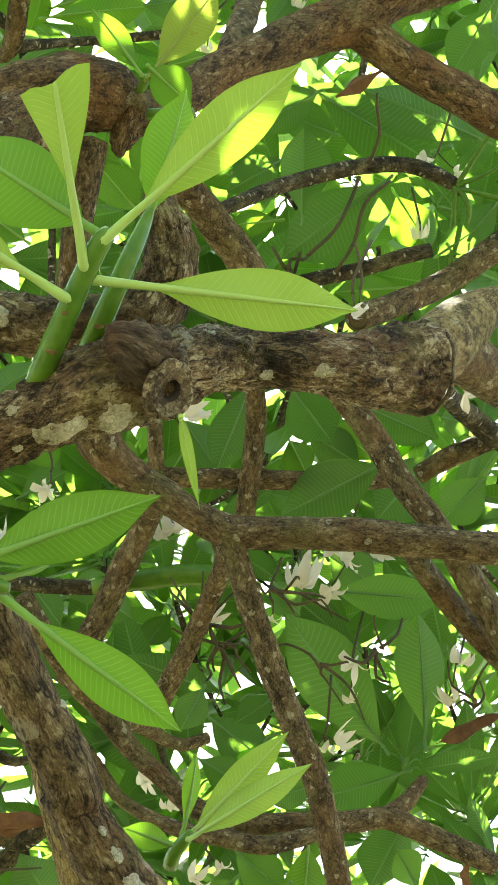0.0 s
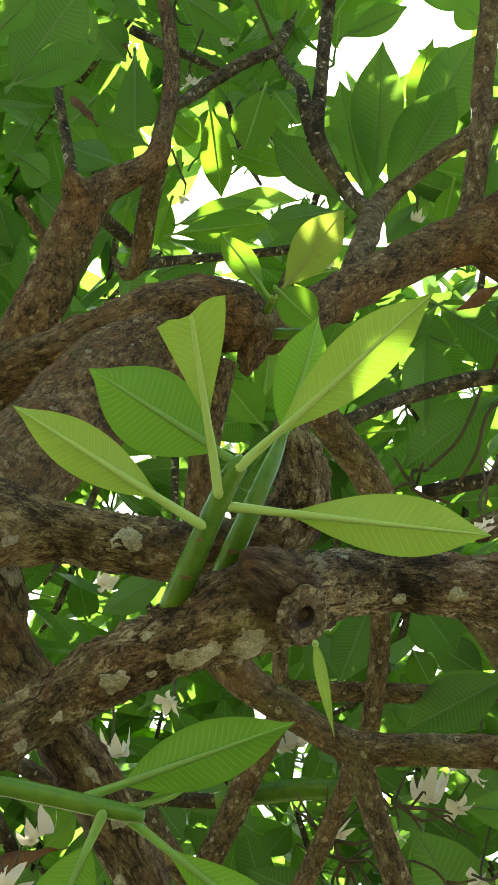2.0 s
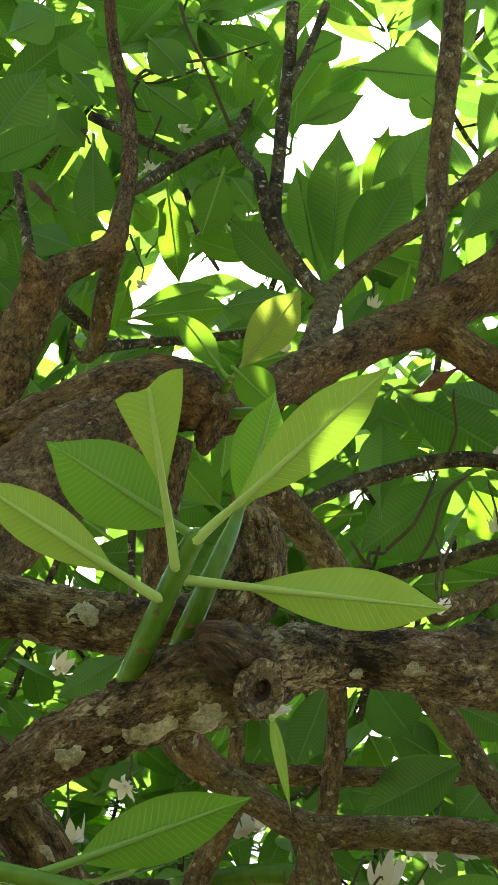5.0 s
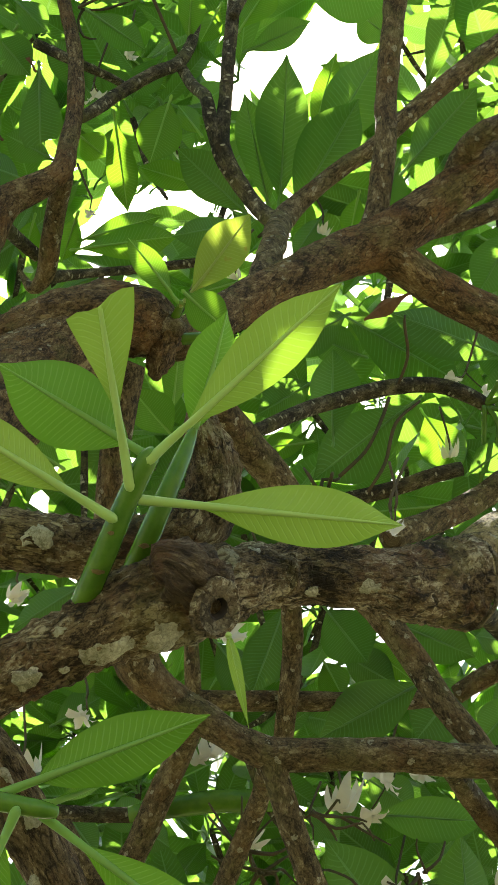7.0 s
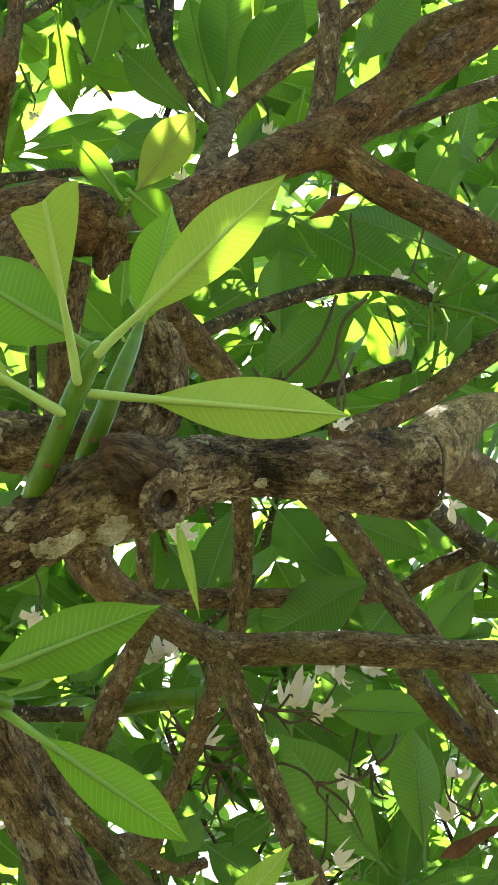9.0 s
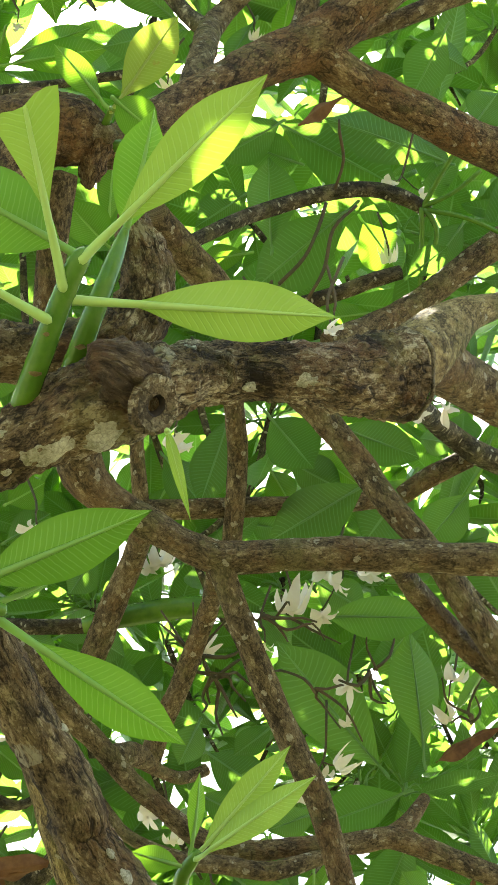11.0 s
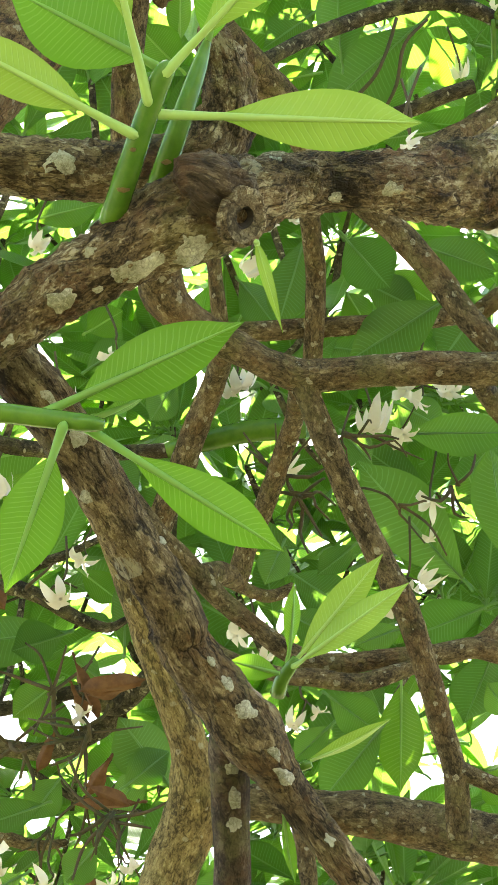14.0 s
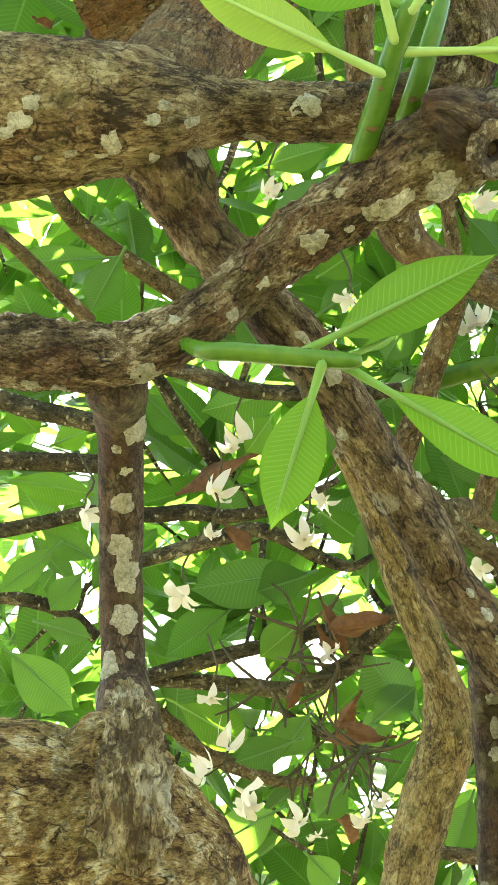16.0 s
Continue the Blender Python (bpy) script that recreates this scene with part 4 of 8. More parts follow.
# middle limbs
limb("limb", "grey", (-0.093, 3.122, 4.418, 0.0479), (-0.117, 3.266, 4.415, 0.0503), (-0.107, 3.335, 4.375, 0.0493), (-0.052, 3.392, 4.346, 0.0419), (0.023, 3.437, 4.314, 0.0395), (0.104, 3.473, 4.279, 0.0369), (0.186, 3.501, 4.251, 0.0395), (0.257, 3.503, 4.249, 0.0395), (0.384, 3.488, 4.235, 0.0380), (0.511, 3.486, 4.224, 0.0392), (0.649, 3.480, 4.201, 0.0377), (0.765, 3.488, 4.193, 0.0390), (0.932, 3.501, 4.180, 0.0390), sides=18, lump=0.12)
limb("limb", "grey", (0.186, 3.501, 4.251, 0.0356), (0.197, 3.525, 4.213, 0.0305), (0.216, 3.567, 4.157, 0.0291), (0.248, 3.630, 4.079, 0.0303), (0.284, 3.705, 4.004, 0.0316), (0.336, 3.780, 3.902, 0.0315), (0.379, 3.841, 3.812, 0.0313), (0.413, 3.926, 3.698, 0.0293), (0.440, 4.022, 3.588, 0.0274), (0.461, 4.094, 3.517, 0.0292), (0.460, 4.203, 3.408, 0.0298), sides=16, lump=0.12)
limb("branch", "grey", (0.458, 4.084, 3.526, 0.0249), (0.531, 4.114, 3.496, 0.0199), (0.632, 4.149, 3.461, 0.0224), (0.747, 4.193, 3.418, 0.0236), sides=12)
limb("branch", "grey", (0.191, 3.713, 4.393, 0.0242), (0.182, 3.977, 4.482, 0.0248), (0.142, 4.104, 4.454, 0.0259), (0.093, 4.218, 4.397, 0.0276), (0.042, 4.318, 4.353, 0.0293), (0.006, 4.384, 4.287, 0.0307), sides=14)
limb("branch", "grey", (0.024, 3.870, 4.660, 0.0287), (-0.010, 4.088, 4.724, 0.0313), (-0.055, 4.167, 4.674, 0.0345), (-0.106, 4.253, 4.602, 0.0360), (-0.158, 4.335, 4.534, 0.0376), (-0.219, 4.432, 4.451, 0.0377), sides=14)
limb("branch", "grey", (0.262, 3.568, 4.820, 0.0267), (0.272, 3.721, 4.766, 0.0271), (0.260, 3.820, 4.682, 0.0264), (0.244, 3.916, 4.613, 0.0251), sides=14)
limb("branch", "grey", (0.036, 3.842, 4.688, 0.0272), (0.225, 3.860, 4.698, 0.0266), (0.457, 3.864, 4.694, 0.0259), (0.673, 3.923, 4.748, 0.0249), sides=14)
limb("branch", "grey", (0.017, 3.613, 4.951, 0.0204), (0.017, 3.737, 4.792, 0.0201), (0.020, 3.829, 4.701, 0.0215), sides=12)
limb("branch", "grey", (0.614, 3.710, 4.396, 0.0256), (0.696, 3.965, 4.494, 0.0298), (0.789, 4.118, 4.483, 0.0319), (0.885, 4.228, 4.444, 0.0336), (1.067, 4.418, 4.395, 0.0343), sides=14)
limb("branch", "grey", (0.716, 3.722, 4.383, 0.0283), (0.826, 3.989, 4.470, 0.0312), (0.912, 4.109, 4.420, 0.0330), (1.047, 4.290, 4.381, 0.0336), sides=14)
limb("branch", "twig", (0.673, 3.439, 4.666, 0.0229), (0.828, 3.833, 4.909, 0.0296), (0.919, 3.918, 4.895, 0.0328), (1.065, 4.005, 4.879, 0.0332), sides=14)
limb("branch", "grey", (0.732, 4.073, 4.881, 0.0259), (0.811, 4.039, 4.915, 0.0289), (0.912, 3.968, 4.915, 0.0286), sides=14)
limb("branch", "grey", (-0.304, 3.811, 4.294, 0.0296), (-0.201, 3.930, 4.176, 0.0283), (-0.126, 4.015, 4.119, 0.0284), (-0.044, 4.088, 4.046, 0.0270), (0.020, 4.116, 3.989, 0.0256), (0.110, 4.159, 3.918, 0.0255), (0.217, 4.169, 3.879, 0.0267), (0.358, 4.187, 3.890, 0.0255), (0.487, 4.224, 3.910, 0.0270), (0.590, 4.245, 3.931, 0.0286), (0.689, 4.282, 3.908, 0.0293), (0.863, 4.376, 3.871, 0.0289), sides=14, lump=0.13)
limb("branch", "grey", (-0.192, 4.034, 4.072, 0.0148), (-0.117, 4.090, 3.987, 0.0161), (-0.054, 4.123, 3.911, 0.0160), (0.077, 4.143, 3.849, 0.0198), (0.171, 4.138, 3.826, 0.0237), (0.272, 4.154, 3.810, 0.0237), (0.380, 4.185, 3.849, 0.0200), (0.470, 4.215, 3.890, 0.0175), sides=14, lump=0.13)
limb("branch", "grey", (0.570, 4.257, 3.933, 0.0245), (0.635, 4.269, 3.978, 0.0234), (0.676, 4.293, 4.039, 0.0181), (0.698, 4.312, 4.076, 0.0154), sides=12)
limb("twig", "grey", (-0.092, 4.042, 4.092, 0.0270), (-0.026, 4.200, 4.188, 0.0309), (0.023, 4.358, 4.243, 0.0188), (0.090, 4.464, 4.278, 0.0177), (0.157, 4.495, 4.318, 0.0164), lump=0.06, lump_size=0.03, sides=12)

# lower left branches
limb("branch", "twig", (-1.485, 4.238, 4.857, 0.0295), (-1.328, 4.278, 4.818, 0.0295), (-1.205, 4.316, 4.779, 0.0295), (-1.080, 4.346, 4.749, 0.0279), (-0.926, 4.392, 4.703, 0.0264), lump=0.06, lump_size=0.03, sides=12)
limb("branch", "twig", (-1.545, 4.470, 4.767, 0.0284), (-1.380, 4.488, 4.749, 0.0284), (-1.215, 4.506, 4.731, 0.0284), (-0.986, 4.533, 4.704, 0.0284), lump=0.06, lump_size=0.03, sides=12)
limb("branch", "twig", (-1.588, 4.654, 4.582, 0.0221), (-1.414, 4.641, 4.596, 0.0237), (-1.243, 4.632, 4.605, 0.0221), (-1.106, 4.623, 4.614, 0.0221), (-0.942, 4.642, 4.595, 0.0237), (-0.809, 4.648, 4.589, 0.0253), (-0.712, 4.665, 4.572, 0.0221), (-0.596, 4.663, 4.574, 0.0190), (-0.476, 4.643, 4.593, 0.0142), (-0.373, 4.617, 4.620, 0.0095), lump=0.06, lump_size=0.03, sides=12)
limb("branch", "twig", (-0.996, 4.569, 4.385, 0.0198), (-0.914, 4.562, 4.392, 0.0213), (-0.806, 4.548, 4.406, 0.0236), (-0.699, 4.536, 4.418, 0.0251), (-0.617, 4.529, 4.425, 0.0228), (-0.541, 4.551, 4.402, 0.0213), (-0.457, 4.640, 4.385, 0.0200), (-0.366, 4.671, 4.354, 0.0154), (-0.298, 4.653, 4.371, 0.0092), lump=0.06, lump_size=0.03, sides=12)
limb("branch", "twig", (-1.046, 4.897, 4.198, 0.0202), (-0.879, 4.899, 4.225, 0.0233), (-0.692, 4.896, 4.256, 0.0219), (-0.579, 4.909, 4.271, 0.0220), (-0.476, 4.893, 4.287, 0.0220), (-0.366, 4.920, 4.246, 0.0313), (-0.256, 4.818, 4.277, 0.0279), lump=0.06, lump_size=0.03, sides=12)
limb("branch", "twig", (-1.037, 4.941, 4.225, 0.0204), (-0.858, 4.971, 4.209, 0.0235), (-0.712, 5.002, 4.192, 0.0251), (-0.582, 5.029, 4.180, 0.0268), (-0.444, 5.001, 4.207, 0.0283), (-0.353, 4.960, 4.249, 0.0283), lump=0.06, lump_size=0.03, sides=12)
limb("branch", "grey", (-1.046, 5.078, 4.229, 0.0239), (-0.980, 5.183, 4.195, 0.0274), (-0.889, 5.251, 4.128, 0.0274), (-0.794, 5.296, 4.082, 0.0241), (-0.664, 5.338, 4.040, 0.0177), (-0.561, 5.340, 4.038, 0.0113), lump=0.06, lump_size=0.03, sides=12)
limb("branch", "twig", (-1.600, 4.829, 4.549, 0.0209), (-1.467, 4.859, 4.520, 0.0209), (-1.334, 4.883, 4.495, 0.0217), (-1.229, 4.922, 4.456, 0.0225), (-1.163, 4.977, 4.401, 0.0209), lump=0.06, lump_size=0.03, sides=12)
limb("branch", "grey", (-1.086, 3.944, 5.293, 0.0205), (-1.094, 4.311, 5.491, 0.0289), (-1.026, 4.407, 5.466, 0.0291), (-0.949, 4.481, 5.434, 0.0292), (-0.843, 4.561, 5.382, 0.0293), (-0.715, 4.636, 5.308, 0.0276), (-0.584, 4.698, 5.245, 0.0242), lump=0.06, lump_size=0.03, sides=12)
limb("branch", "grey", (-0.937, 2.762, 4.070, 0.0119), (-0.869, 2.862, 4.042, 0.0143), (-0.820, 2.953, 4.021, 0.0156), (-0.770, 3.046, 3.999, 0.0158), lump=0.06, lump_size=0.03, sides=12)
limb("branch", "tan", (-0.834, 2.348, 3.707, 0.0166), (-0.756, 2.346, 3.708, 0.0157), (-0.690, 2.353, 3.716, 0.0120), (-0.634, 2.364, 3.734, 0.0093), lump=0.06, lump_size=0.03, sides=12)
limb("branch", "twig", (-0.892, 4.143, 4.811, 0.0213), (-0.832, 4.245, 4.780, 0.0184), (-0.790, 4.363, 4.732, 0.0217), (-0.718, 4.510, 4.656, 0.0204), lump=0.06, lump_size=0.03, sides=12)
limb("branch", "twig", (-0.867, 4.088, 4.724, 0.0224), (-0.775, 4.193, 4.761, 0.0228), (-0.685, 4.218, 4.736, 0.0251), (-0.579, 4.252, 4.702, 0.0236), (-0.395, 4.275, 4.679, 0.0228), (-0.271, 4.284, 4.670, 0.0221), (-0.146, 4.288, 4.666, 0.0213), lump=0.06, lump_size=0.03, sides=12)
limb("shoot", "stem", (-0.154, 4.287, 4.667, 0.0228), (-0.051, 4.276, 4.677, 0.0289), (0.076, 4.265, 4.689, 0.0320), (0.230, 4.266, 4.688, 0.0304), lump=0.06, lump_size=0.03, sides=12)
limb("twig", "twig", (-0.633, 5.084, 4.153, 0.0095), (-0.565, 5.126, 4.111, 0.0111), (-0.488, 5.163, 4.073, 0.0095), (-0.325, 5.195, 4.042, 0.0071), lump=0.06, lump_size=0.03, sides=12)
limb("branch", "grey", (-0.202, 4.647, 3.459, 0.0175), (-0.104, 4.665, 3.441, 0.0202), (0.048, 4.698, 3.408, 0.0202), sides=12)
limb("stub", "rust", (-0.069, 2.672, 4.797, 0.0425), (-0.041, 2.700, 4.755, 0.0376), (-0.051, 2.725, 4.701, 0.0277), (-0.060, 2.737, 4.661, 0.0108), lump=0.35, lump_size=0.03, flake=0.008, per=0.008, sides=32)
limb("stub", "wood", (-0.045, 2.672, 4.769, 0.0338), (-0.017, 2.671, 4.755, 0.0265), (-0.000, 2.672, 4.741, 0.0156), lump=0.35, lump_size=0.03, flake=0.006, per=0.008, sides=28)
limb("limb", "grey", (-0.055, 4.476, 3.694, 0.0406), (0.050, 4.485, 3.674, 0.0478), (0.162, 4.492, 3.650, 0.0522), (0.288, 4.496, 3.623, 0.0580), (0.397, 4.502, 3.590, 0.0609), (0.519, 4.505, 3.553, 0.0637), (0.679, 4.504, 3.502, 0.0666), lump=0.11, sides=22)
limb("branch", "grey", (0.113, 4.454, 3.618, 0.0316), (0.113, 4.489, 3.545, 0.0244), (0.113, 4.524, 3.470, 0.0229), (0.112, 4.546, 3.419, 0.0258), (0.122, 4.560, 3.386, 0.0201), lump=0.16, lump_size=0.04, sides=14)
limb("twig", "twig", (0.113, 4.545, 3.422, 0.0186), (0.050, 4.551, 3.413, 0.0158), (-0.011, 4.558, 3.398, 0.0143), (-0.068, 4.575, 3.361, 0.0129), lump=0.06, lump_size=0.03, sides=12)

# bare flower stalks
limb("flower_stalk", "stalk", (0.190, 4.330, 4.507, 0.0052), (0.153, 4.313, 4.509, 0.0048), (0.103, 4.308, 4.519, 0.0043), (0.063, 4.264, 4.515, 0.0026), sides=7, lump=0.25, lump_size=0.02)
limb("flower_stalk", "stalk", (0.183, 4.325, 4.499, 0.0052), (0.158, 4.386, 4.480, 0.0048), (0.167, 4.348, 4.425, 0.0042), (0.153, 4.340, 4.398, 0.0026), sides=7, lump=0.25, lump_size=0.02)
limb("flower_stalk", "stalk", (0.184, 4.296, 4.490, 0.0052), (0.207, 4.360, 4.491, 0.0048), (0.226, 4.369, 4.444, 0.0043), (0.246, 4.377, 4.398, 0.0026), sides=7, lump=0.25, lump_size=0.02)
limb("flower_stalk", "stalk", (0.199, 4.333, 4.499, 0.0052), (0.231, 4.297, 4.485, 0.0047), (0.252, 4.331, 4.512, 0.0043), (0.291, 4.331, 4.462, 0.0026), sides=7, lump=0.25, lump_size=0.02)
limb("flower_stalk", "stalk", (0.197, 4.303, 4.482, 0.0052), (0.200, 4.314, 4.495, 0.0048), (0.256, 4.261, 4.503, 0.0042), (0.265, 4.266, 4.508, 0.0026), sides=7, lump=0.25, lump_size=0.02)
limb("flower_stalk", "stalk", (0.183, 4.328, 4.511, 0.0052), (0.230, 4.304, 4.480, 0.0047), (0.237, 4.357, 4.489, 0.0043), (0.271, 4.363, 4.441, 0.0026), sides=7, lump=0.25, lump_size=0.02)
limb("flower_stalk", "stalk", (0.184, 4.305, 4.486, 0.0052), (0.192, 4.313, 4.491, 0.0047), (0.171, 4.370, 4.496, 0.0043), (0.177, 4.407, 4.471, 0.0026), sides=7, lump=0.25, lump_size=0.02)
limb("flower_stalk", "stalk", (0.185, 4.325, 4.508, 0.0052), (0.203, 4.375, 4.493, 0.0048), (0.190, 4.406, 4.437, 0.0043), (0.203, 4.386, 4.354, 0.0026), sides=7, lump=0.25, lump_size=0.02)
limb("flower_stalk", "stalk", (0.182, 4.307, 4.491, 0.0052), (0.168, 4.289, 4.519, 0.0047), (0.155, 4.280, 4.541, 0.0043), (0.093, 4.208, 4.546, 0.0026), sides=7, lump=0.25, lump_size=0.02)
limb("flower_stalk", "stalk", (-0.475, 5.106, 4.045, 0.0047), (-0.522, 5.125, 4.091, 0.0043), (-0.544, 5.100, 4.109, 0.0038), (-0.547, 4.986, 4.113, 0.0023), sides=7, lump=0.25, lump_size=0.02)
limb("flower_stalk", "stalk", (-0.493, 5.107, 4.045, 0.0047), (-0.444, 5.102, 4.101, 0.0043), (-0.415, 5.028, 4.101, 0.0038), (-0.379, 4.988, 4.132, 0.0023), sides=7, lump=0.25, lump_size=0.02)
limb("flower_stalk", "stalk", (-0.483, 5.120, 4.053, 0.0047), (-0.427, 5.087, 4.046, 0.0043), (-0.364, 5.066, 4.093, 0.0038), (-0.308, 5.055, 4.089, 0.0023), sides=7, lump=0.25, lump_size=0.02)
limb("flower_stalk", "stalk", (-0.480, 5.100, 4.058, 0.0047), (-0.416, 5.153, 4.030, 0.0043), (-0.365, 5.115, 4.011, 0.0038), (-0.350, 5.184, 4.052, 0.0024), sides=7, lump=0.25, lump_size=0.02)
limb("flower_stalk", "stalk", (-0.479, 5.100, 4.039, 0.0047), (-0.458, 5.153, 4.039, 0.0043), (-0.450, 5.147, 3.971, 0.0038), (-0.422, 5.249, 3.985, 0.0024), sides=7, lump=0.25, lump_size=0.02)
limb("flower_stalk", "stalk", (-0.480, 5.125, 4.058, 0.0047), (-0.485, 5.154, 4.033, 0.0043), (-0.510, 5.187, 3.970, 0.0038), (-0.561, 5.251, 3.927, 0.0024), sides=7, lump=0.25, lump_size=0.02)
limb("flower_stalk", "stalk", (-0.481, 5.112, 4.059, 0.0047), (-0.480, 5.153, 4.029, 0.0043), (-0.471, 5.237, 3.955, 0.0038), (-0.496, 5.269, 3.911, 0.0024), sides=7, lump=0.25, lump_size=0.02)
limb("flower_stalk", "stalk", (-0.484, 5.100, 4.043, 0.0047), (-0.508, 5.124, 4.054, 0.0043), (-0.564, 5.159, 4.029, 0.0038), (-0.612, 5.232, 4.005, 0.0024), sides=7, lump=0.25, lump_size=0.02)
limb("flower_stalk", "stalk", (-0.486, 5.096, 4.059, 0.0047), (-0.431, 5.129, 4.000, 0.0043), (-0.381, 5.222, 3.937, 0.0038), (-0.334, 5.326, 3.868, 0.0024), sides=7, lump=0.25, lump_size=0.02)
limb("flower_stalk", "stalk", (-0.490, 5.120, 4.063, 0.0047), (-0.438, 5.098, 4.055, 0.0043), (-0.418, 5.041, 4.084, 0.0038), (-0.399, 5.106, 4.120, 0.0024), sides=7, lump=0.25, lump_size=0.02)
limb("flower_stalk", "stalk", (-0.590, 5.168, 3.986, 0.0047), (-0.619, 5.200, 3.940, 0.0043), (-0.633, 5.280, 3.900, 0.0038), (-0.636, 5.371, 3.853, 0.0024), sides=7, lump=0.25, lump_size=0.02)
limb("flower_stalk", "stalk", (-0.583, 5.153, 3.989, 0.0047), (-0.642, 5.158, 3.956, 0.0042), (-0.640, 5.184, 3.960, 0.0038), (-0.686, 5.166, 3.938, 0.0023), sides=7, lump=0.25, lump_size=0.02)
limb("flower_stalk", "stalk", (-0.595, 5.175, 4.010, 0.0047), (-0.591, 5.148, 3.966, 0.0042), (-0.568, 5.233, 3.948, 0.0038), (-0.566, 5.325, 3.919, 0.0024), sides=7, lump=0.25, lump_size=0.02)
limb("flower_stalk", "stalk", (-0.590, 5.164, 4.000, 0.0047), (-0.628, 5.188, 3.975, 0.0043), (-0.627, 5.222, 3.918, 0.0038), (-0.663, 5.297, 3.872, 0.0023), sides=7, lump=0.25, lump_size=0.02)
limb("flower_stalk", "stalk", (-0.568, 4.535, 4.413, 0.0053), (-0.531, 4.537, 4.370, 0.0048), (-0.497, 4.552, 4.360, 0.0043), (-0.495, 4.635, 4.389, 0.0027), sides=7, lump=0.25, lump_size=0.02)
limb("flower_stalk", "stalk", (-0.574, 4.549, 4.427, 0.0053), (-0.521, 4.548, 4.402, 0.0048), (-0.484, 4.541, 4.438, 0.0043), (-0.435, 4.565, 4.426, 0.0027), sides=7, lump=0.25, lump_size=0.02)
limb("flower_stalk", "stalk", (-0.578, 4.557, 4.425, 0.0053), (-0.576, 4.563, 4.424, 0.0049), (-0.635, 4.582, 4.412, 0.0044), (-0.643, 4.538, 4.405, 0.0027), sides=7, lump=0.25, lump_size=0.02)
limb("flower_stalk", "stalk", (-0.570, 4.539, 4.415, 0.0053), (-0.569, 4.502, 4.403, 0.0048), (-0.510, 4.490, 4.445, 0.0043), (-0.491, 4.454, 4.441, 0.0026), sides=7, lump=0.25, lump_size=0.02)
limb("flower_stalk", "stalk", (0.317, 4.060, 4.489, 0.0043), (0.345, 4.053, 4.476, 0.0039), (0.378, 4.005, 4.493, 0.0035), (0.389, 4.051, 4.518, 0.0022), sides=7, lump=0.25, lump_size=0.02)
limb("flower_stalk", "stalk", (0.319, 4.058, 4.491, 0.0043), (0.335, 4.043, 4.473, 0.0039), (0.363, 4.059, 4.438, 0.0035), (0.378, 4.098, 4.436, 0.0022), sides=7, lump=0.25, lump_size=0.02)
limb("flower_stalk", "stalk", (0.318, 4.044, 4.488, 0.0043), (0.352, 4.022, 4.455, 0.0039), (0.415, 4.047, 4.471, 0.0035), (0.455, 4.062, 4.466, 0.0022), sides=7, lump=0.25, lump_size=0.02)
limb("flower_stalk", "stalk", (0.320, 4.042, 4.490, 0.0043), (0.301, 4.082, 4.496, 0.0039), (0.279, 4.011, 4.477, 0.0035), (0.279, 4.081, 4.517, 0.0022), sides=7, lump=0.25, lump_size=0.02)
limb("flower_stalk", "stalk", (0.315, 4.034, 4.478, 0.0043), (0.374, 4.050, 4.438, 0.0039), (0.441, 4.045, 4.450, 0.0035), (0.471, 4.080, 4.420, 0.0021), sides=7, lump=0.25, lump_size=0.02)
limb("flower_stalk", "stalk", (0.313, 4.035, 4.473, 0.0043), (0.390, 4.055, 4.476, 0.0039), (0.440, 4.078, 4.455, 0.0035), (0.514, 4.097, 4.418, 0.0021), sides=7, lump=0.25, lump_size=0.02)
limb("flower_stalk", "stalk", (0.445, 4.216, 4.367, 0.0043), (0.478, 4.231, 4.373, 0.0040), (0.518, 4.247, 4.394, 0.0036), (0.524, 4.256, 4.397, 0.0022), sides=7, lump=0.25, lump_size=0.02)
limb("flower_stalk", "stalk", (0.452, 4.222, 4.368, 0.0043), (0.501, 4.285, 4.371, 0.0040), (0.530, 4.262, 4.308, 0.0035), (0.558, 4.289, 4.243, 0.0022), sides=7, lump=0.25, lump_size=0.02)
limb("flower_stalk", "stalk", (0.452, 4.239, 4.377, 0.0044), (0.449, 4.256, 4.366, 0.0040), (0.462, 4.267, 4.354, 0.0035), (0.503, 4.264, 4.271, 0.0022), sides=7, lump=0.25, lump_size=0.02)
limb("flower_stalk", "stalk", (0.445, 4.234, 4.367, 0.0043), (0.416, 4.179, 4.373, 0.0039), (0.359, 4.192, 4.414, 0.0035), (0.332, 4.158, 4.383, 0.0022), sides=7, lump=0.25, lump_size=0.02)
limb("flower_stalk", "stalk", (0.853, 4.313, 4.307, 0.0044), (0.849, 4.266, 4.288, 0.0039), (0.793, 4.265, 4.331, 0.0035), (0.780, 4.218, 4.377, 0.0022), sides=7, lump=0.25, lump_size=0.02)
limb("flower_stalk", "stalk", (0.857, 4.308, 4.298, 0.0043), (0.850, 4.309, 4.330, 0.0040), (0.867, 4.269, 4.359, 0.0036), (0.879, 4.194, 4.350, 0.0022), sides=7, lump=0.25, lump_size=0.02)
limb("flower_stalk", "stalk", (0.859, 4.313, 4.310, 0.0044), (0.856, 4.333, 4.309, 0.0040), (0.826, 4.302, 4.310, 0.0035), (0.805, 4.339, 4.313, 0.0022), sides=7, lump=0.25, lump_size=0.02)
limb("flower_stalk", "stalk", (0.853, 4.319, 4.296, 0.0044), (0.869, 4.293, 4.297, 0.0039), (0.881, 4.298, 4.325, 0.0035), (0.864, 4.250, 4.334, 0.0022), sides=7, lump=0.25, lump_size=0.02)
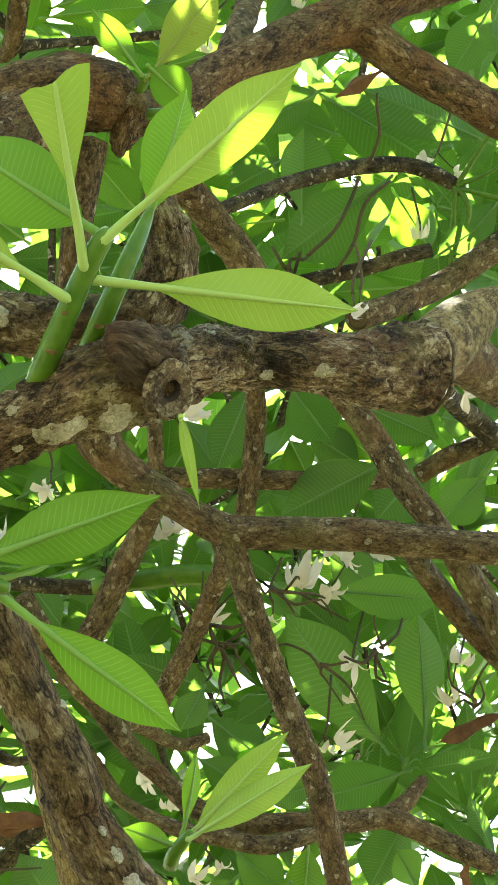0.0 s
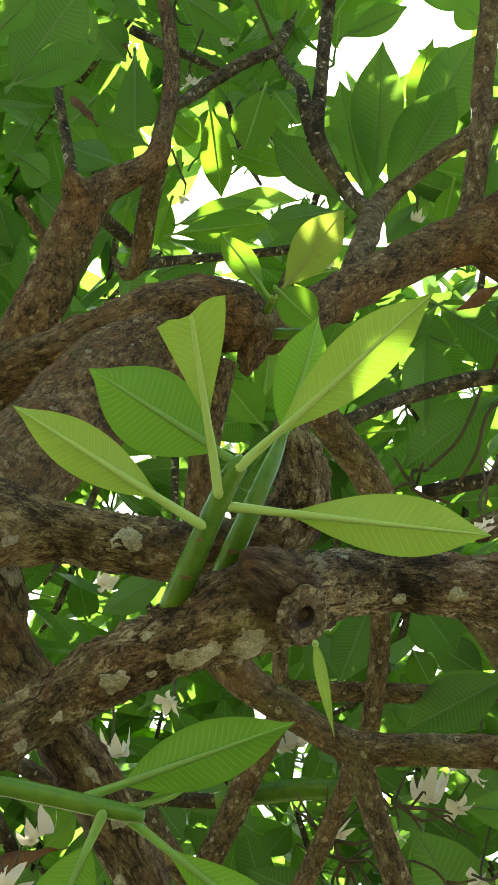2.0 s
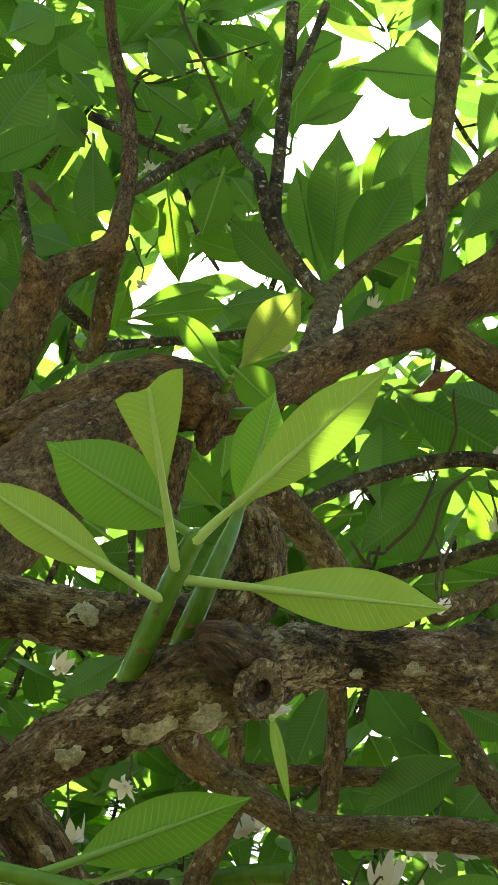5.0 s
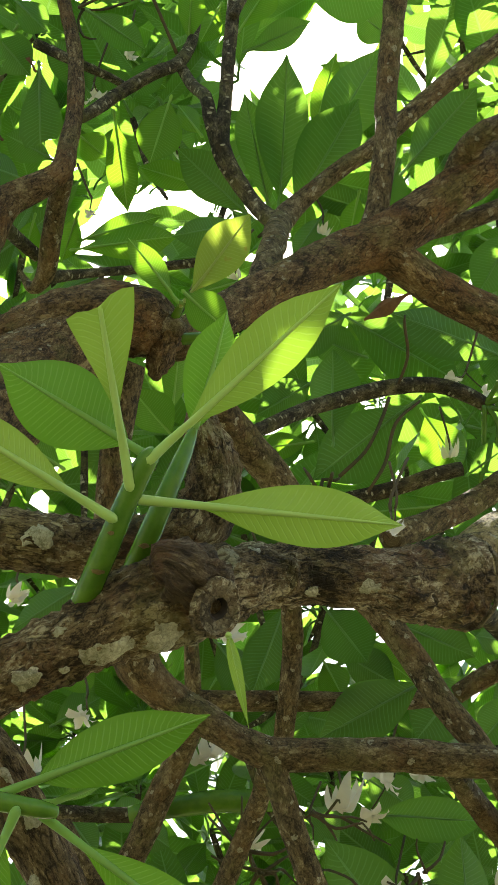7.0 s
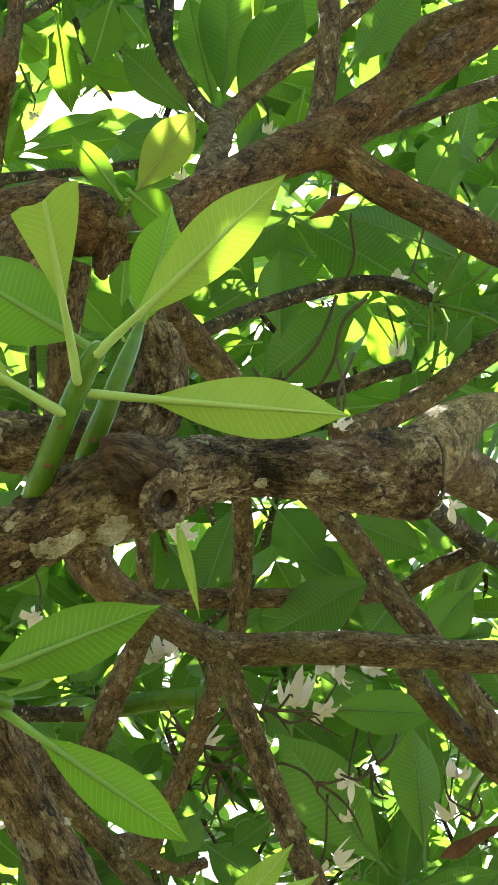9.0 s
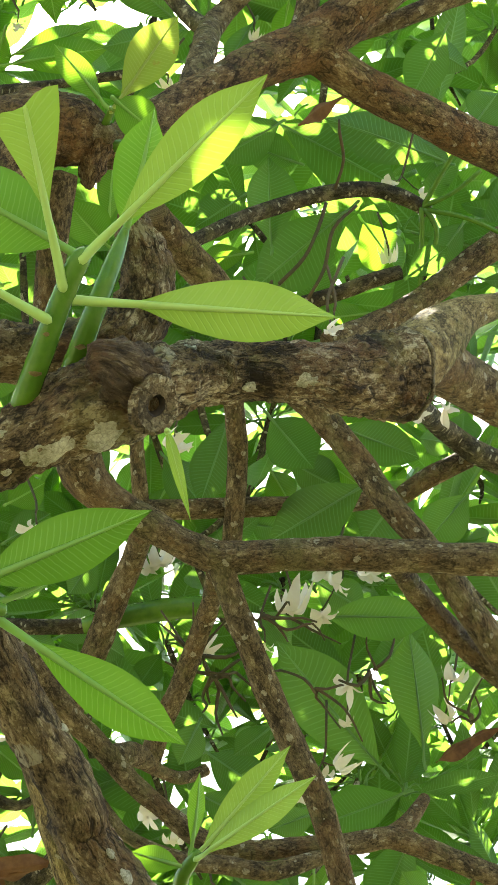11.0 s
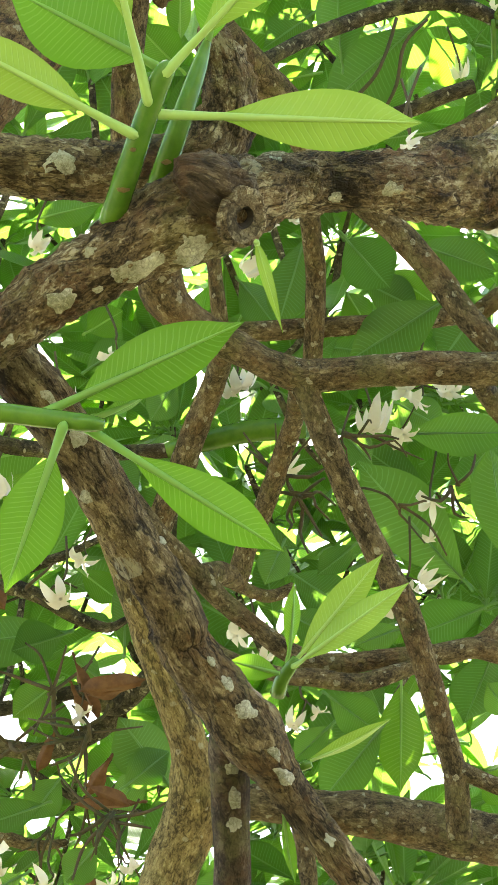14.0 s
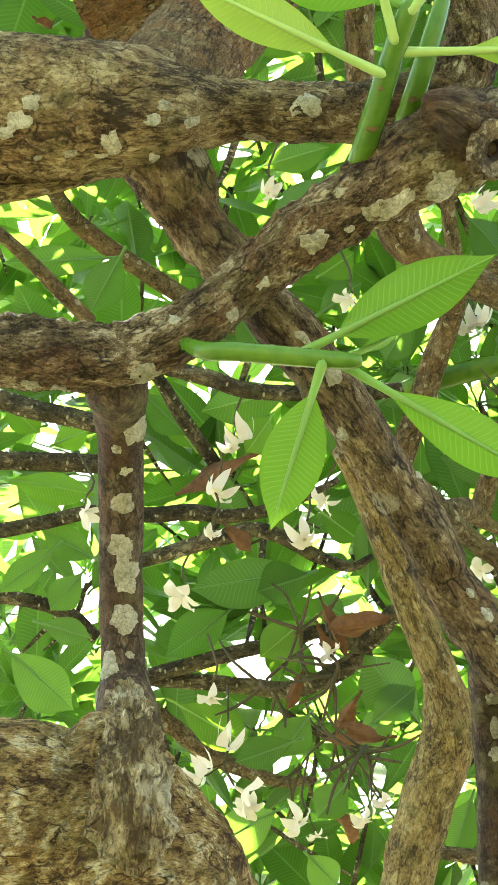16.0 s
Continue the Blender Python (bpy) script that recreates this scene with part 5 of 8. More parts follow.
limb("flower_stalk", "stalk", (-0.271, 2.923, 6.517, 0.0049), (-0.243, 2.902, 6.531, 0.0044), (-0.198, 2.907, 6.511, 0.0040), (-0.146, 2.898, 6.523, 0.0024), sides=7, lump=0.25, lump_size=0.02)
limb("flower_stalk", "stalk", (-0.273, 2.934, 6.516, 0.0049), (-0.208, 2.941, 6.524, 0.0044), (-0.115, 2.932, 6.571, 0.0040), (-0.090, 2.920, 6.570, 0.0024), sides=7, lump=0.25, lump_size=0.02)
limb("flower_stalk", "stalk", (-0.280, 2.922, 6.502, 0.0049), (-0.166, 2.880, 6.523, 0.0044), (-0.033, 2.883, 6.572, 0.0040), (0.116, 2.852, 6.608, 0.0024), sides=7, lump=0.25, lump_size=0.02)
limb("flower_stalk", "stalk", (-0.267, 2.941, 6.525, 0.0049), (-0.282, 2.968, 6.510, 0.0044), (-0.265, 2.976, 6.435, 0.0039), (-0.230, 2.995, 6.453, 0.0024), sides=7, lump=0.25, lump_size=0.02)
limb("flower_stalk", "stalk", (0.391, 3.765, 5.355, 0.0062), (0.369, 3.748, 5.358, 0.0057), (0.349, 3.727, 5.386, 0.0051), (0.337, 3.723, 5.409, 0.0031), sides=7, lump=0.25, lump_size=0.02)
limb("flower_stalk", "stalk", (0.383, 3.745, 5.336, 0.0062), (0.388, 3.743, 5.382, 0.0057), (0.423, 3.744, 5.379, 0.0051), (0.440, 3.760, 5.410, 0.0031), sides=7, lump=0.25, lump_size=0.02)
limb("flower_stalk", "stalk", (0.379, 3.762, 5.330, 0.0062), (0.417, 3.765, 5.301, 0.0056), (0.457, 3.798, 5.322, 0.0051), (0.493, 3.821, 5.328, 0.0031), sides=7, lump=0.25, lump_size=0.02)
limb("flower_stalk", "stalk", (0.390, 3.757, 5.345, 0.0062), (0.360, 3.732, 5.313, 0.0056), (0.341, 3.761, 5.328, 0.0050), (0.307, 3.769, 5.286, 0.0031), sides=7, lump=0.25, lump_size=0.02)
limb("flower_stalk", "stalk", (0.390, 3.765, 5.346, 0.0062), (0.399, 3.785, 5.362, 0.0057), (0.410, 3.698, 5.353, 0.0050), (0.415, 3.725, 5.391, 0.0031), sides=7, lump=0.25, lump_size=0.02)

limb("flower_stalk", "stalk", (-0.439, 4.610, 3.987, 0.0040), (-0.434, 4.663, 3.962, 0.0035), (-0.441, 4.634, 3.842, 0.0020), sides=7, lump=0.25, lump_size=0.02)
limb("flower_stalk", "stalk", (-0.436, 4.615, 3.980, 0.0045), (-0.440, 4.673, 3.900, 0.0038), (-0.443, 4.765, 3.854, 0.0023), sides=7, lump=0.25, lump_size=0.02)
limb("flower_stalk", "stalk", (-0.426, 4.602, 4.004, 0.0049), (-0.486, 4.551, 3.990, 0.0041), (-0.586, 4.636, 4.069, 0.0025), sides=7, lump=0.25, lump_size=0.02)
limb("flower_stalk", "stalk", (-0.421, 4.614, 3.983, 0.0065), (-0.475, 4.607, 3.977, 0.0055), (-0.585, 4.685, 4.011, 0.0033), sides=7, lump=0.25, lump_size=0.02)
limb("flower_stalk", "stalk", (-0.446, 4.603, 4.000, 0.0059), (-0.379, 4.573, 4.019, 0.0050), (-0.366, 4.578, 4.056, 0.0030), sides=7, lump=0.25, lump_size=0.02)
limb("flower_stalk", "stalk", (-0.431, 4.611, 3.987, 0.0069), (-0.463, 4.663, 3.962, 0.0059), (-0.540, 4.725, 3.969, 0.0035), sides=7, lump=0.25, lump_size=0.02)
limb("flower_stalk", "stalk", (-0.423, 4.619, 3.975, 0.0062), (-0.419, 4.573, 3.998, 0.0052), (-0.466, 4.626, 4.092, 0.0031), sides=7, lump=0.25, lump_size=0.02)
limb("flower_stalk", "stalk", (-0.451, 4.614, 3.980, 0.0065), (-0.470, 4.580, 4.019, 0.0055), (-0.544, 4.516, 3.997, 0.0032), sides=7, lump=0.25, lump_size=0.02)
limb("flower_stalk", "stalk", (-0.418, 4.603, 4.004, 0.0062), (-0.439, 4.611, 3.951, 0.0053), (-0.484, 4.737, 3.907, 0.0031), sides=7, lump=0.25, lump_size=0.02)
limb("flower_stalk", "stalk", (-0.415, 4.608, 3.995, 0.0041), (-0.368, 4.584, 3.980, 0.0035), (-0.277, 4.596, 3.991, 0.0020), sides=7, lump=0.25, lump_size=0.02)
limb("flower_stalk", "stalk", (-0.452, 4.614, 3.980, 0.0068), (-0.500, 4.593, 3.984, 0.0057), (-0.524, 4.565, 4.039, 0.0034), sides=7, lump=0.25, lump_size=0.02)
limb("flower_stalk", "stalk", (-0.430, 4.611, 3.988, 0.0056), (-0.499, 4.604, 3.976, 0.0047), (-0.580, 4.622, 4.035, 0.0028), sides=7, lump=0.25, lump_size=0.02)
limb("flower_stalk", "stalk", (-0.363, 4.671, 3.775, 0.0052), (-0.360, 4.695, 3.746, 0.0044), (-0.363, 4.639, 3.622, 0.0026), sides=7, lump=0.25, lump_size=0.02)
limb("flower_stalk", "stalk", (-0.396, 4.669, 3.774, 0.0050), (-0.454, 4.663, 3.826, 0.0043), (-0.506, 4.652, 3.897, 0.0025), sides=7, lump=0.25, lump_size=0.02)
limb("flower_stalk", "stalk", (-0.376, 4.677, 3.762, 0.0058), (-0.338, 4.666, 3.747, 0.0049), (-0.275, 4.667, 3.729, 0.0029), sides=7, lump=0.25, lump_size=0.02)
limb("flower_stalk", "stalk", (-0.376, 4.666, 3.783, 0.0040), (-0.417, 4.702, 3.721, 0.0034), (-0.443, 4.756, 3.698, 0.0020), sides=7, lump=0.25, lump_size=0.02)
limb("flower_stalk", "stalk", (-0.368, 4.666, 3.784, 0.0061), (-0.410, 4.649, 3.724, 0.0051), (-0.422, 4.677, 3.674, 0.0030), sides=7, lump=0.25, lump_size=0.02)
limb("flower_stalk", "stalk", (-0.384, 4.674, 3.766, 0.0059), (-0.456, 4.732, 3.727, 0.0051), (-0.489, 4.722, 3.631, 0.0030), sides=7, lump=0.25, lump_size=0.02)
limb("flower_stalk", "stalk", (-0.378, 4.664, 3.787, 0.0045), (-0.360, 4.678, 3.712, 0.0038), (-0.376, 4.767, 3.717, 0.0023), sides=7, lump=0.25, lump_size=0.02)
limb("flower_stalk", "stalk", (-0.384, 4.663, 3.789, 0.0048), (-0.443, 4.619, 3.833, 0.0041), (-0.478, 4.575, 3.909, 0.0024), sides=7, lump=0.25, lump_size=0.02)
limb("flower_stalk", "stalk", (-0.364, 4.665, 3.787, 0.0066), (-0.459, 4.725, 3.764, 0.0057), (-0.489, 4.670, 3.731, 0.0033), sides=7, lump=0.25, lump_size=0.02)
limb("flower_stalk", "stalk", (-0.391, 4.672, 3.770, 0.0055), (-0.281, 4.653, 3.770, 0.0047), (-0.207, 4.632, 3.793, 0.0028), sides=7, lump=0.25, lump_size=0.02)
limb("flower_stalk", "stalk", (-0.620, 4.645, 3.999, 0.0068), (-0.600, 4.675, 3.990, 0.0058), (-0.625, 4.763, 3.960, 0.0035), sides=7, lump=0.25, lump_size=0.02)
limb("flower_stalk", "stalk", (-0.619, 4.641, 4.008, 0.0050), (-0.536, 4.633, 4.069, 0.0042), (-0.482, 4.614, 4.087, 0.0025), sides=7, lump=0.25, lump_size=0.02)
limb("flower_stalk", "stalk", (-0.619, 4.647, 3.997, 0.0055), (-0.712, 4.688, 3.960, 0.0047), (-0.763, 4.639, 3.915, 0.0027), sides=7, lump=0.25, lump_size=0.02)
limb("flower_stalk", "stalk", (-0.611, 4.645, 4.002, 0.0065), (-0.586, 4.717, 3.942, 0.0056), (-0.574, 4.620, 3.847, 0.0032), sides=7, lump=0.25, lump_size=0.02)
limb("flower_stalk", "stalk", (-0.639, 4.643, 4.000, 0.0053), (-0.700, 4.604, 4.050, 0.0045), (-0.741, 4.619, 4.131, 0.0027), sides=7, lump=0.25, lump_size=0.02)
limb("flower_stalk", "stalk", (-0.636, 4.640, 4.005, 0.0067), (-0.615, 4.620, 3.961, 0.0056), (-0.548, 4.653, 3.999, 0.0033), sides=7, lump=0.25, lump_size=0.02)
limb("flower_stalk", "stalk", (-0.526, 4.627, 4.125, 0.0046), (-0.544, 4.631, 4.080, 0.0039), (-0.569, 4.605, 4.003, 0.0023), sides=7, lump=0.25, lump_size=0.02)
limb("flower_stalk", "stalk", (-0.523, 4.617, 4.142, 0.0059), (-0.608, 4.615, 4.186, 0.0050), (-0.650, 4.555, 4.175, 0.0029), sides=7, lump=0.25, lump_size=0.02)
limb("flower_stalk", "stalk", (-0.522, 4.623, 4.133, 0.0053), (-0.499, 4.615, 4.188, 0.0046), (-0.470, 4.556, 4.238, 0.0027), sides=7, lump=0.25, lump_size=0.02)
limb("flower_stalk", "stalk", (-0.512, 4.618, 4.142, 0.0068), (-0.522, 4.685, 4.112, 0.0058), (-0.515, 4.659, 4.019, 0.0034), sides=7, lump=0.25, lump_size=0.02)
limb("flower_stalk", "stalk", (-0.528, 4.624, 4.130, 0.0061), (-0.491, 4.648, 4.173, 0.0052), (-0.407, 4.642, 4.233, 0.0031), sides=7, lump=0.25, lump_size=0.02)
limb("flower_stalk", "stalk", (-0.517, 4.618, 4.141, 0.0045), (-0.544, 4.593, 4.234, 0.0038), (-0.570, 4.468, 4.203, 0.0022), sides=7, lump=0.25, lump_size=0.02)
limb("flower_stalk", "stalk", (0.162, 4.184, 4.470, 0.0042), (0.168, 4.236, 4.456, 0.0036), (0.228, 4.239, 4.447, 0.0021), sides=7, lump=0.25, lump_size=0.02)
limb("flower_stalk", "stalk", (0.149, 4.197, 4.453, 0.0054), (0.166, 4.186, 4.503, 0.0046), (0.230, 4.061, 4.498, 0.0027), sides=7, lump=0.25, lump_size=0.02)
limb("flower_stalk", "stalk", (0.132, 4.187, 4.468, 0.0046), (0.138, 4.129, 4.493, 0.0039), (0.141, 4.061, 4.553, 0.0023), sides=7, lump=0.25, lump_size=0.02)
limb("flower_stalk", "stalk", (0.144, 4.188, 4.466, 0.0051), (0.093, 4.123, 4.487, 0.0043), (0.054, 4.134, 4.544, 0.0026), sides=7, lump=0.25, lump_size=0.02)
limb("flower_stalk", "stalk", (0.157, 4.184, 4.471, 0.0059), (0.219, 4.188, 4.462, 0.0050), (0.262, 4.171, 4.473, 0.0029), sides=7, lump=0.25, lump_size=0.02)
limb("flower_stalk", "stalk", (0.136, 4.182, 4.474, 0.0054), (0.108, 4.157, 4.500, 0.0046), (0.058, 4.148, 4.597, 0.0027), sides=7, lump=0.25, lump_size=0.02)
limb("flower_stalk", "stalk", (0.602, 4.294, 4.465, 0.0061), (0.613, 4.345, 4.470, 0.0052), (0.626, 4.301, 4.376, 0.0030), sides=7, lump=0.25, lump_size=0.02)
limb("flower_stalk", "stalk", (0.625, 4.292, 4.463, 0.0040), (0.602, 4.258, 4.513, 0.0034), (0.600, 4.223, 4.525, 0.0020), sides=7, lump=0.25, lump_size=0.02)
limb("flower_stalk", "stalk", (0.606, 4.298, 4.459, 0.0054), (0.606, 4.343, 4.410, 0.0046), (0.643, 4.334, 4.386, 0.0027), sides=7, lump=0.25, lump_size=0.02)
limb("flower_stalk", "stalk", (0.615, 4.291, 4.467, 0.0052), (0.662, 4.287, 4.503, 0.0044), (0.694, 4.299, 4.598, 0.0026), sides=7, lump=0.25, lump_size=0.02)
limb("flower_stalk", "stalk", (0.603, 4.297, 4.461, 0.0066), (0.568, 4.297, 4.423, 0.0055), (0.515, 4.261, 4.420, 0.0032), sides=7, lump=0.25, lump_size=0.02)

# young shoots on the old limb
def shoot(mat, *points, label=""):
    return limb("shoot", mat, *points, lump=0.05, lump_size=0.04, sides=16, per=0.012, label=label)

s1 = shoot("stem", (-0.179, 2.327, 3.616, 0.0199), (-0.162, 2.260, 3.602, 0.0204), (-0.128, 2.170, 3.616, 0.0196), (-0.096, 2.107, 3.654, 0.0181), (-0.072, 2.067, 3.682, 0.0172), (-0.058, 2.052, 3.697, 0.0155), (-0.050, 2.046, 3.703, 0.0095), label="smooth glossy green shoot")
s2 = shoot("stem", (-0.095, 2.306, 3.684, 0.0183), (-0.077, 2.245, 3.676, 0.0189), (-0.053, 2.194, 3.699, 0.0179), (-0.031, 2.165, 3.742, 0.0161), (-0.012, 2.149, 3.785, 0.0144), (0.004, 2.135, 3.825, 0.0100), (0.012, 2.121, 3.838, 0.0054), label="smooth glossy green shoot")
leaf(s1, "young", (-0.060, 2.050, 3.685), (0.236, 1.847, 3.855), (0.06, -0.59, -0.80), 0.094, 0.20, curl=0.03, shape=0.55, stalk=0.0068, ribbed=True)
leaf(s1, "young", (-0.090, 2.076, 3.658), (-0.147, 1.749, 3.867), (-0.03, -0.54, -0.84), 0.111, 0.25, torn=0.40, curl=0.03, shape=0.66, stalk=0.0068, ribbed=True)
leaf(s1, "mature", (-0.058, 2.061, 3.703), (-0.293, 1.976, 3.834), (-0.00, -0.84, -0.54), 0.133, 0.15, curl=0.05, shape=0.5, stalk=0.0068, ribbed=True)
leaf(s1, "young", (-0.118, 2.109, 3.623), (-0.397, 1.951, 3.718), (0.13, -0.67, -0.73), 0.079, 0.24, shape=0.5, curl=0.05, stalk=0.0068, ribbed=True)
leaf(s1, "young", (-0.077, 2.105, 3.657), (0.331, 2.158, 3.646), (0.07, -0.71, -0.70), 0.096, 0.23, shape=0.55, curl=0.03, stalk=0.0068, ribbed=True)
leaf(s2, "mature", (0.004, 2.139, 3.821), (0.075, 1.991, 3.972), (0.30, -0.61, -0.74), 0.088, 0.10, shape=0.5, fold=0.3, wave=0.03, stalk=0.0068, ribbed=True)
leaf(tree, "young", (0.056, 2.228, 3.488), (0.084, 2.317, 3.381), (-0.03, -0.76, -0.65), 0.019, 0.03, shape=0.30, curl=0.06)
s3 = shoot("stem", (-0.484, 2.411, 3.392, 0.0109), (-0.459, 2.381, 3.353, 0.0143), (-0.437, 2.365, 3.330, 0.0150), (-0.399, 2.363, 3.322, 0.0159), (-0.347, 2.365, 3.310, 0.0158), (-0.286, 2.369, 3.296, 0.0149), (-0.226, 2.371, 3.282, 0.0140), (-0.200, 2.374, 3.278, 0.0096), label="smooth glossy green shoot")
leaf(s3, "mature", (-0.302, 2.382, 3.312), (0.026, 2.300, 3.395), (-0.03, -0.76, -0.65), 0.097, 0.22, shape=0.47, curl=0.04, stalk=0.0068, ribbed=True)
leaf(s3, "mature", (-0.234, 2.410, 3.317), (-0.116, 2.435, 3.374), (0.44, -0.03, -0.90), 0.041, 0.18, stalk=0.0068, ribbed=True)
leaf(s3, "mature", (-0.239, 2.387, 3.296), (0.057, 2.522, 3.117), (0.01, -0.81, -0.59), 0.085, 0.25, shape=0.55, curl=0.03, stalk=0.0068, ribbed=True)
leaf(s3, "mature", (-0.261, 2.364, 3.272), (-0.369, 2.499, 3.072), (0.06, -0.81, -0.58), 0.097, 0.18, shape=0.48, curl=0.04, stalk=0.0068, ribbed=True)
s4 = shoot("stem", (0.044, 3.165, 3.236, 0.0146), (0.052, 3.136, 3.247, 0.0135), (0.068, 3.116, 3.259, 0.0124), (0.082, 3.099, 3.269, 0.0083), label="smooth green shoot")
leaf(s4, "young", (0.075, 3.104, 3.261), (0.257, 2.997, 3.410), (0.06, -0.78, -0.63), 0.061, 0.10, curl=0.03, shape=0.5, ribbed=True)
leaf(s4, "young", (0.076, 3.097, 3.252), (0.296, 3.015, 3.358), (-0.20, -0.93, -0.31), 0.058, 0.10, curl=0.03, shape=0.5, ribbed=True)
leaf(s4, "mature", (0.065, 3.121, 3.272), (0.100, 3.044, 3.394), (0.45, -0.69, -0.56), 0.036, 0.12, ribbed=True)
leaf(s4, "mature", (0.053, 3.121, 3.252), (-0.041, 3.106, 3.281), (-0.02, -0.86, -0.51), 0.048, 0.08, shape=0.5, ribbed=True)
s5 = shoot("stem", (0.032, 3.259, 3.127, 0.0095), (0.063, 3.229, 3.117, 0.0104), (0.092, 3.217, 3.117, 0.0083), label="smooth green shoot")
leaf(s5, "young", (0.063, 3.219, 3.115), (0.249, 3.186, 3.155), (0.18, -0.15, -0.97), 0.044, 0.05, ribbed=True)
leaf(s5, "mature", (0.035, 3.246, 3.063), (0.032, 3.310, 2.928), (-0.66, -0.68, -0.31), 0.030, 0.08, ribbed=True)
s6 = shoot("stem", (-0.023, 2.705, 4.754, 0.0134), (0.023, 2.705, 4.754, 0.0134), (0.098, 2.702, 4.755, 0.0122), label="smooth green shoot")
s7 = shoot("stem", (-0.023, 2.676, 4.766, 0.0121), (-0.011, 2.638, 4.759, 0.0096), (0.001, 2.607, 4.758, 0.0084), label="smooth green shoot")
leaf(s7, "mature", (-0.011, 2.606, 4.759), (-0.111, 2.496, 4.846), (0.22, -0.72, -0.66), 0.065, 0.14, shape=0.5, ribbed=True)
leaf(s7, "yellowing", (-0.002, 2.613, 4.754), (0.150, 2.461, 4.870), (0.05, -0.58, -0.81), 0.101, 0.16, shape=0.55, ribbed=True)
leaf(s7, "mature", (0.003, 2.591, 4.772), (0.089, 2.633, 4.696), (-0.31, -0.64, -0.70), 0.090, 0.04, shape=0.5, ribbed=True)
crust(s1, (-0.122, 2.100, 3.565), 0.011, 0.008, 0, "tan", "leaf_scar")
crust(s1, (-0.150, 2.176, 3.530), 0.021, 0.010, 0, "tan", "leaf_scar")
crust(s2, (-0.082, 2.193, 3.628), 0.020, 0.008, 0, "tan", "leaf_scar")

# grown leaves high in the crown
leaf(tree, "leaf", (0.294, 3.408, 6.154), (0.329, 3.005, 6.382), (0.36, -0.44, -0.82), 0.169, 0.12, curl=0.05, shape=0.53, fold=0.19, ribbed=True)
leaf(tree, "leaf", (0.319, 3.382, 6.109), (0.526, 3.063, 6.223), (0.19, -0.22, -0.96), 0.189, 0.11, curl=0.07, shape=0.54, fold=0.23, ribbed=True)
leaf(tree, "leaf", (0.396, 3.331, 6.265), (0.596, 3.010, 6.434), (-0.47, -0.62, -0.63), 0.193, 0.09, curl=0.04, shape=0.57, fold=0.12, ribbed=True)
leaf(tree, "mature", (0.404, 3.321, 6.394), (0.473, 3.086, 6.525), (-0.29, -0.53, -0.80), 0.084, 0.10, curl=0.06, shape=0.51, fold=0.21, ribbed=True)
leaf(tree, "leaf", (0.278, 3.461, 6.240), (0.194, 3.146, 6.396), (-0.42, -0.31, -0.85), 0.134, 0.08, curl=0.03, shape=0.55, fold=0.23, ribbed=True)
leaf(tree, "leaf", (0.224, 3.433, 6.165), (-0.002, 3.290, 6.329), (-0.26, -0.52, -0.81), 0.134, 0.09, curl=0.03, shape=0.58, fold=0.13, ribbed=True)
leaf(tree, "mature", (0.116, 3.440, 6.326), (-0.117, 3.386, 6.373), (-0.09, -0.42, -0.90), 0.091, 0.13, curl=0.03, shape=0.55, fold=0.20, ribbed=True)
leaf(tree, "mature", (-0.015, 3.077, 6.275), (-0.080, 3.214, 6.142), (-0.14, -0.72, -0.67), 0.134, 0.09, curl=0.03, shape=0.53, fold=0.09, ribbed=True)
leaf(tree, "mature", (-0.184, 3.191, 6.377), (-0.148, 3.464, 6.246), (0.05, -0.44, -0.90), 0.095, 0.12, curl=0.05, shape=0.55, fold=0.09, ribbed=True)
leaf(tree, "leaf", (-0.251, 2.869, 6.401), (-0.083, 2.995, 6.389), (0.23, -0.39, -0.89), 0.092, 0.10, curl=0.04, shape=0.54, fold=0.20, ribbed=True)
leaf(tree, "mature", (0.039, 3.064, 6.522), (0.046, 2.891, 6.580), (-0.44, -0.31, -0.84), 0.090, 0.10, curl=0.07, shape=0.58, fold=0.15, ribbed=True)
leaf(tree, "leaf", (0.202, 3.076, 6.510), (0.406, 3.020, 6.585), (0.29, -0.21, -0.93), 0.094, 0.08, curl=0.05, shape=0.53, fold=0.09, ribbed=True)
leaf(tree, "mature", (0.188, 3.079, 6.626), (0.295, 2.954, 6.719), (-0.16, -0.67, -0.73), 0.110, 0.09, curl=0.03, shape=0.58, fold=0.22, ribbed=True)
leaf(tree, "leaf", (0.327, 2.725, 6.247), (0.586, 2.725, 6.192), (-0.20, -0.32, -0.93), 0.148, 0.12, curl=0.05, shape=0.53, fold=0.10, ribbed=True)
leaf(tree, "leaf", (-0.713, 2.905, 5.975), (-0.496, 2.699, 6.201), (0.20, -0.62, -0.76), 0.200, 0.08, curl=0.07, shape=0.50, fold=0.14, ribbed=True)
leaf(tree, "leaf", (-0.706, 2.868, 5.940), (-0.449, 2.784, 6.001), (0.19, -0.13, -0.97), 0.122, 0.12, curl=0.03, shape=0.51, fold=0.10, ribbed=True)
leaf(tree, "leaf", (-0.745, 2.734, 5.961), (-0.614, 2.626, 6.010), (-0.00, -0.42, -0.91), 0.091, 0.12, curl=0.05, shape=0.56, fold=0.13, ribbed=True)
leaf(tree, "leaf", (-0.382, 2.936, 6.233), (-0.381, 3.128, 6.039), (-0.14, -0.70, -0.70), 0.124, 0.06, torn=0.2, curl=0.03, shape=0.6, ribbed=True)
leaf(tree, "leaf", (-0.449, 3.315, 6.213), (-0.607, 3.296, 6.293), (-0.08, -0.92, -0.39), 0.115, 0.10, curl=0.06, shape=0.50, fold=0.12, ribbed=True)
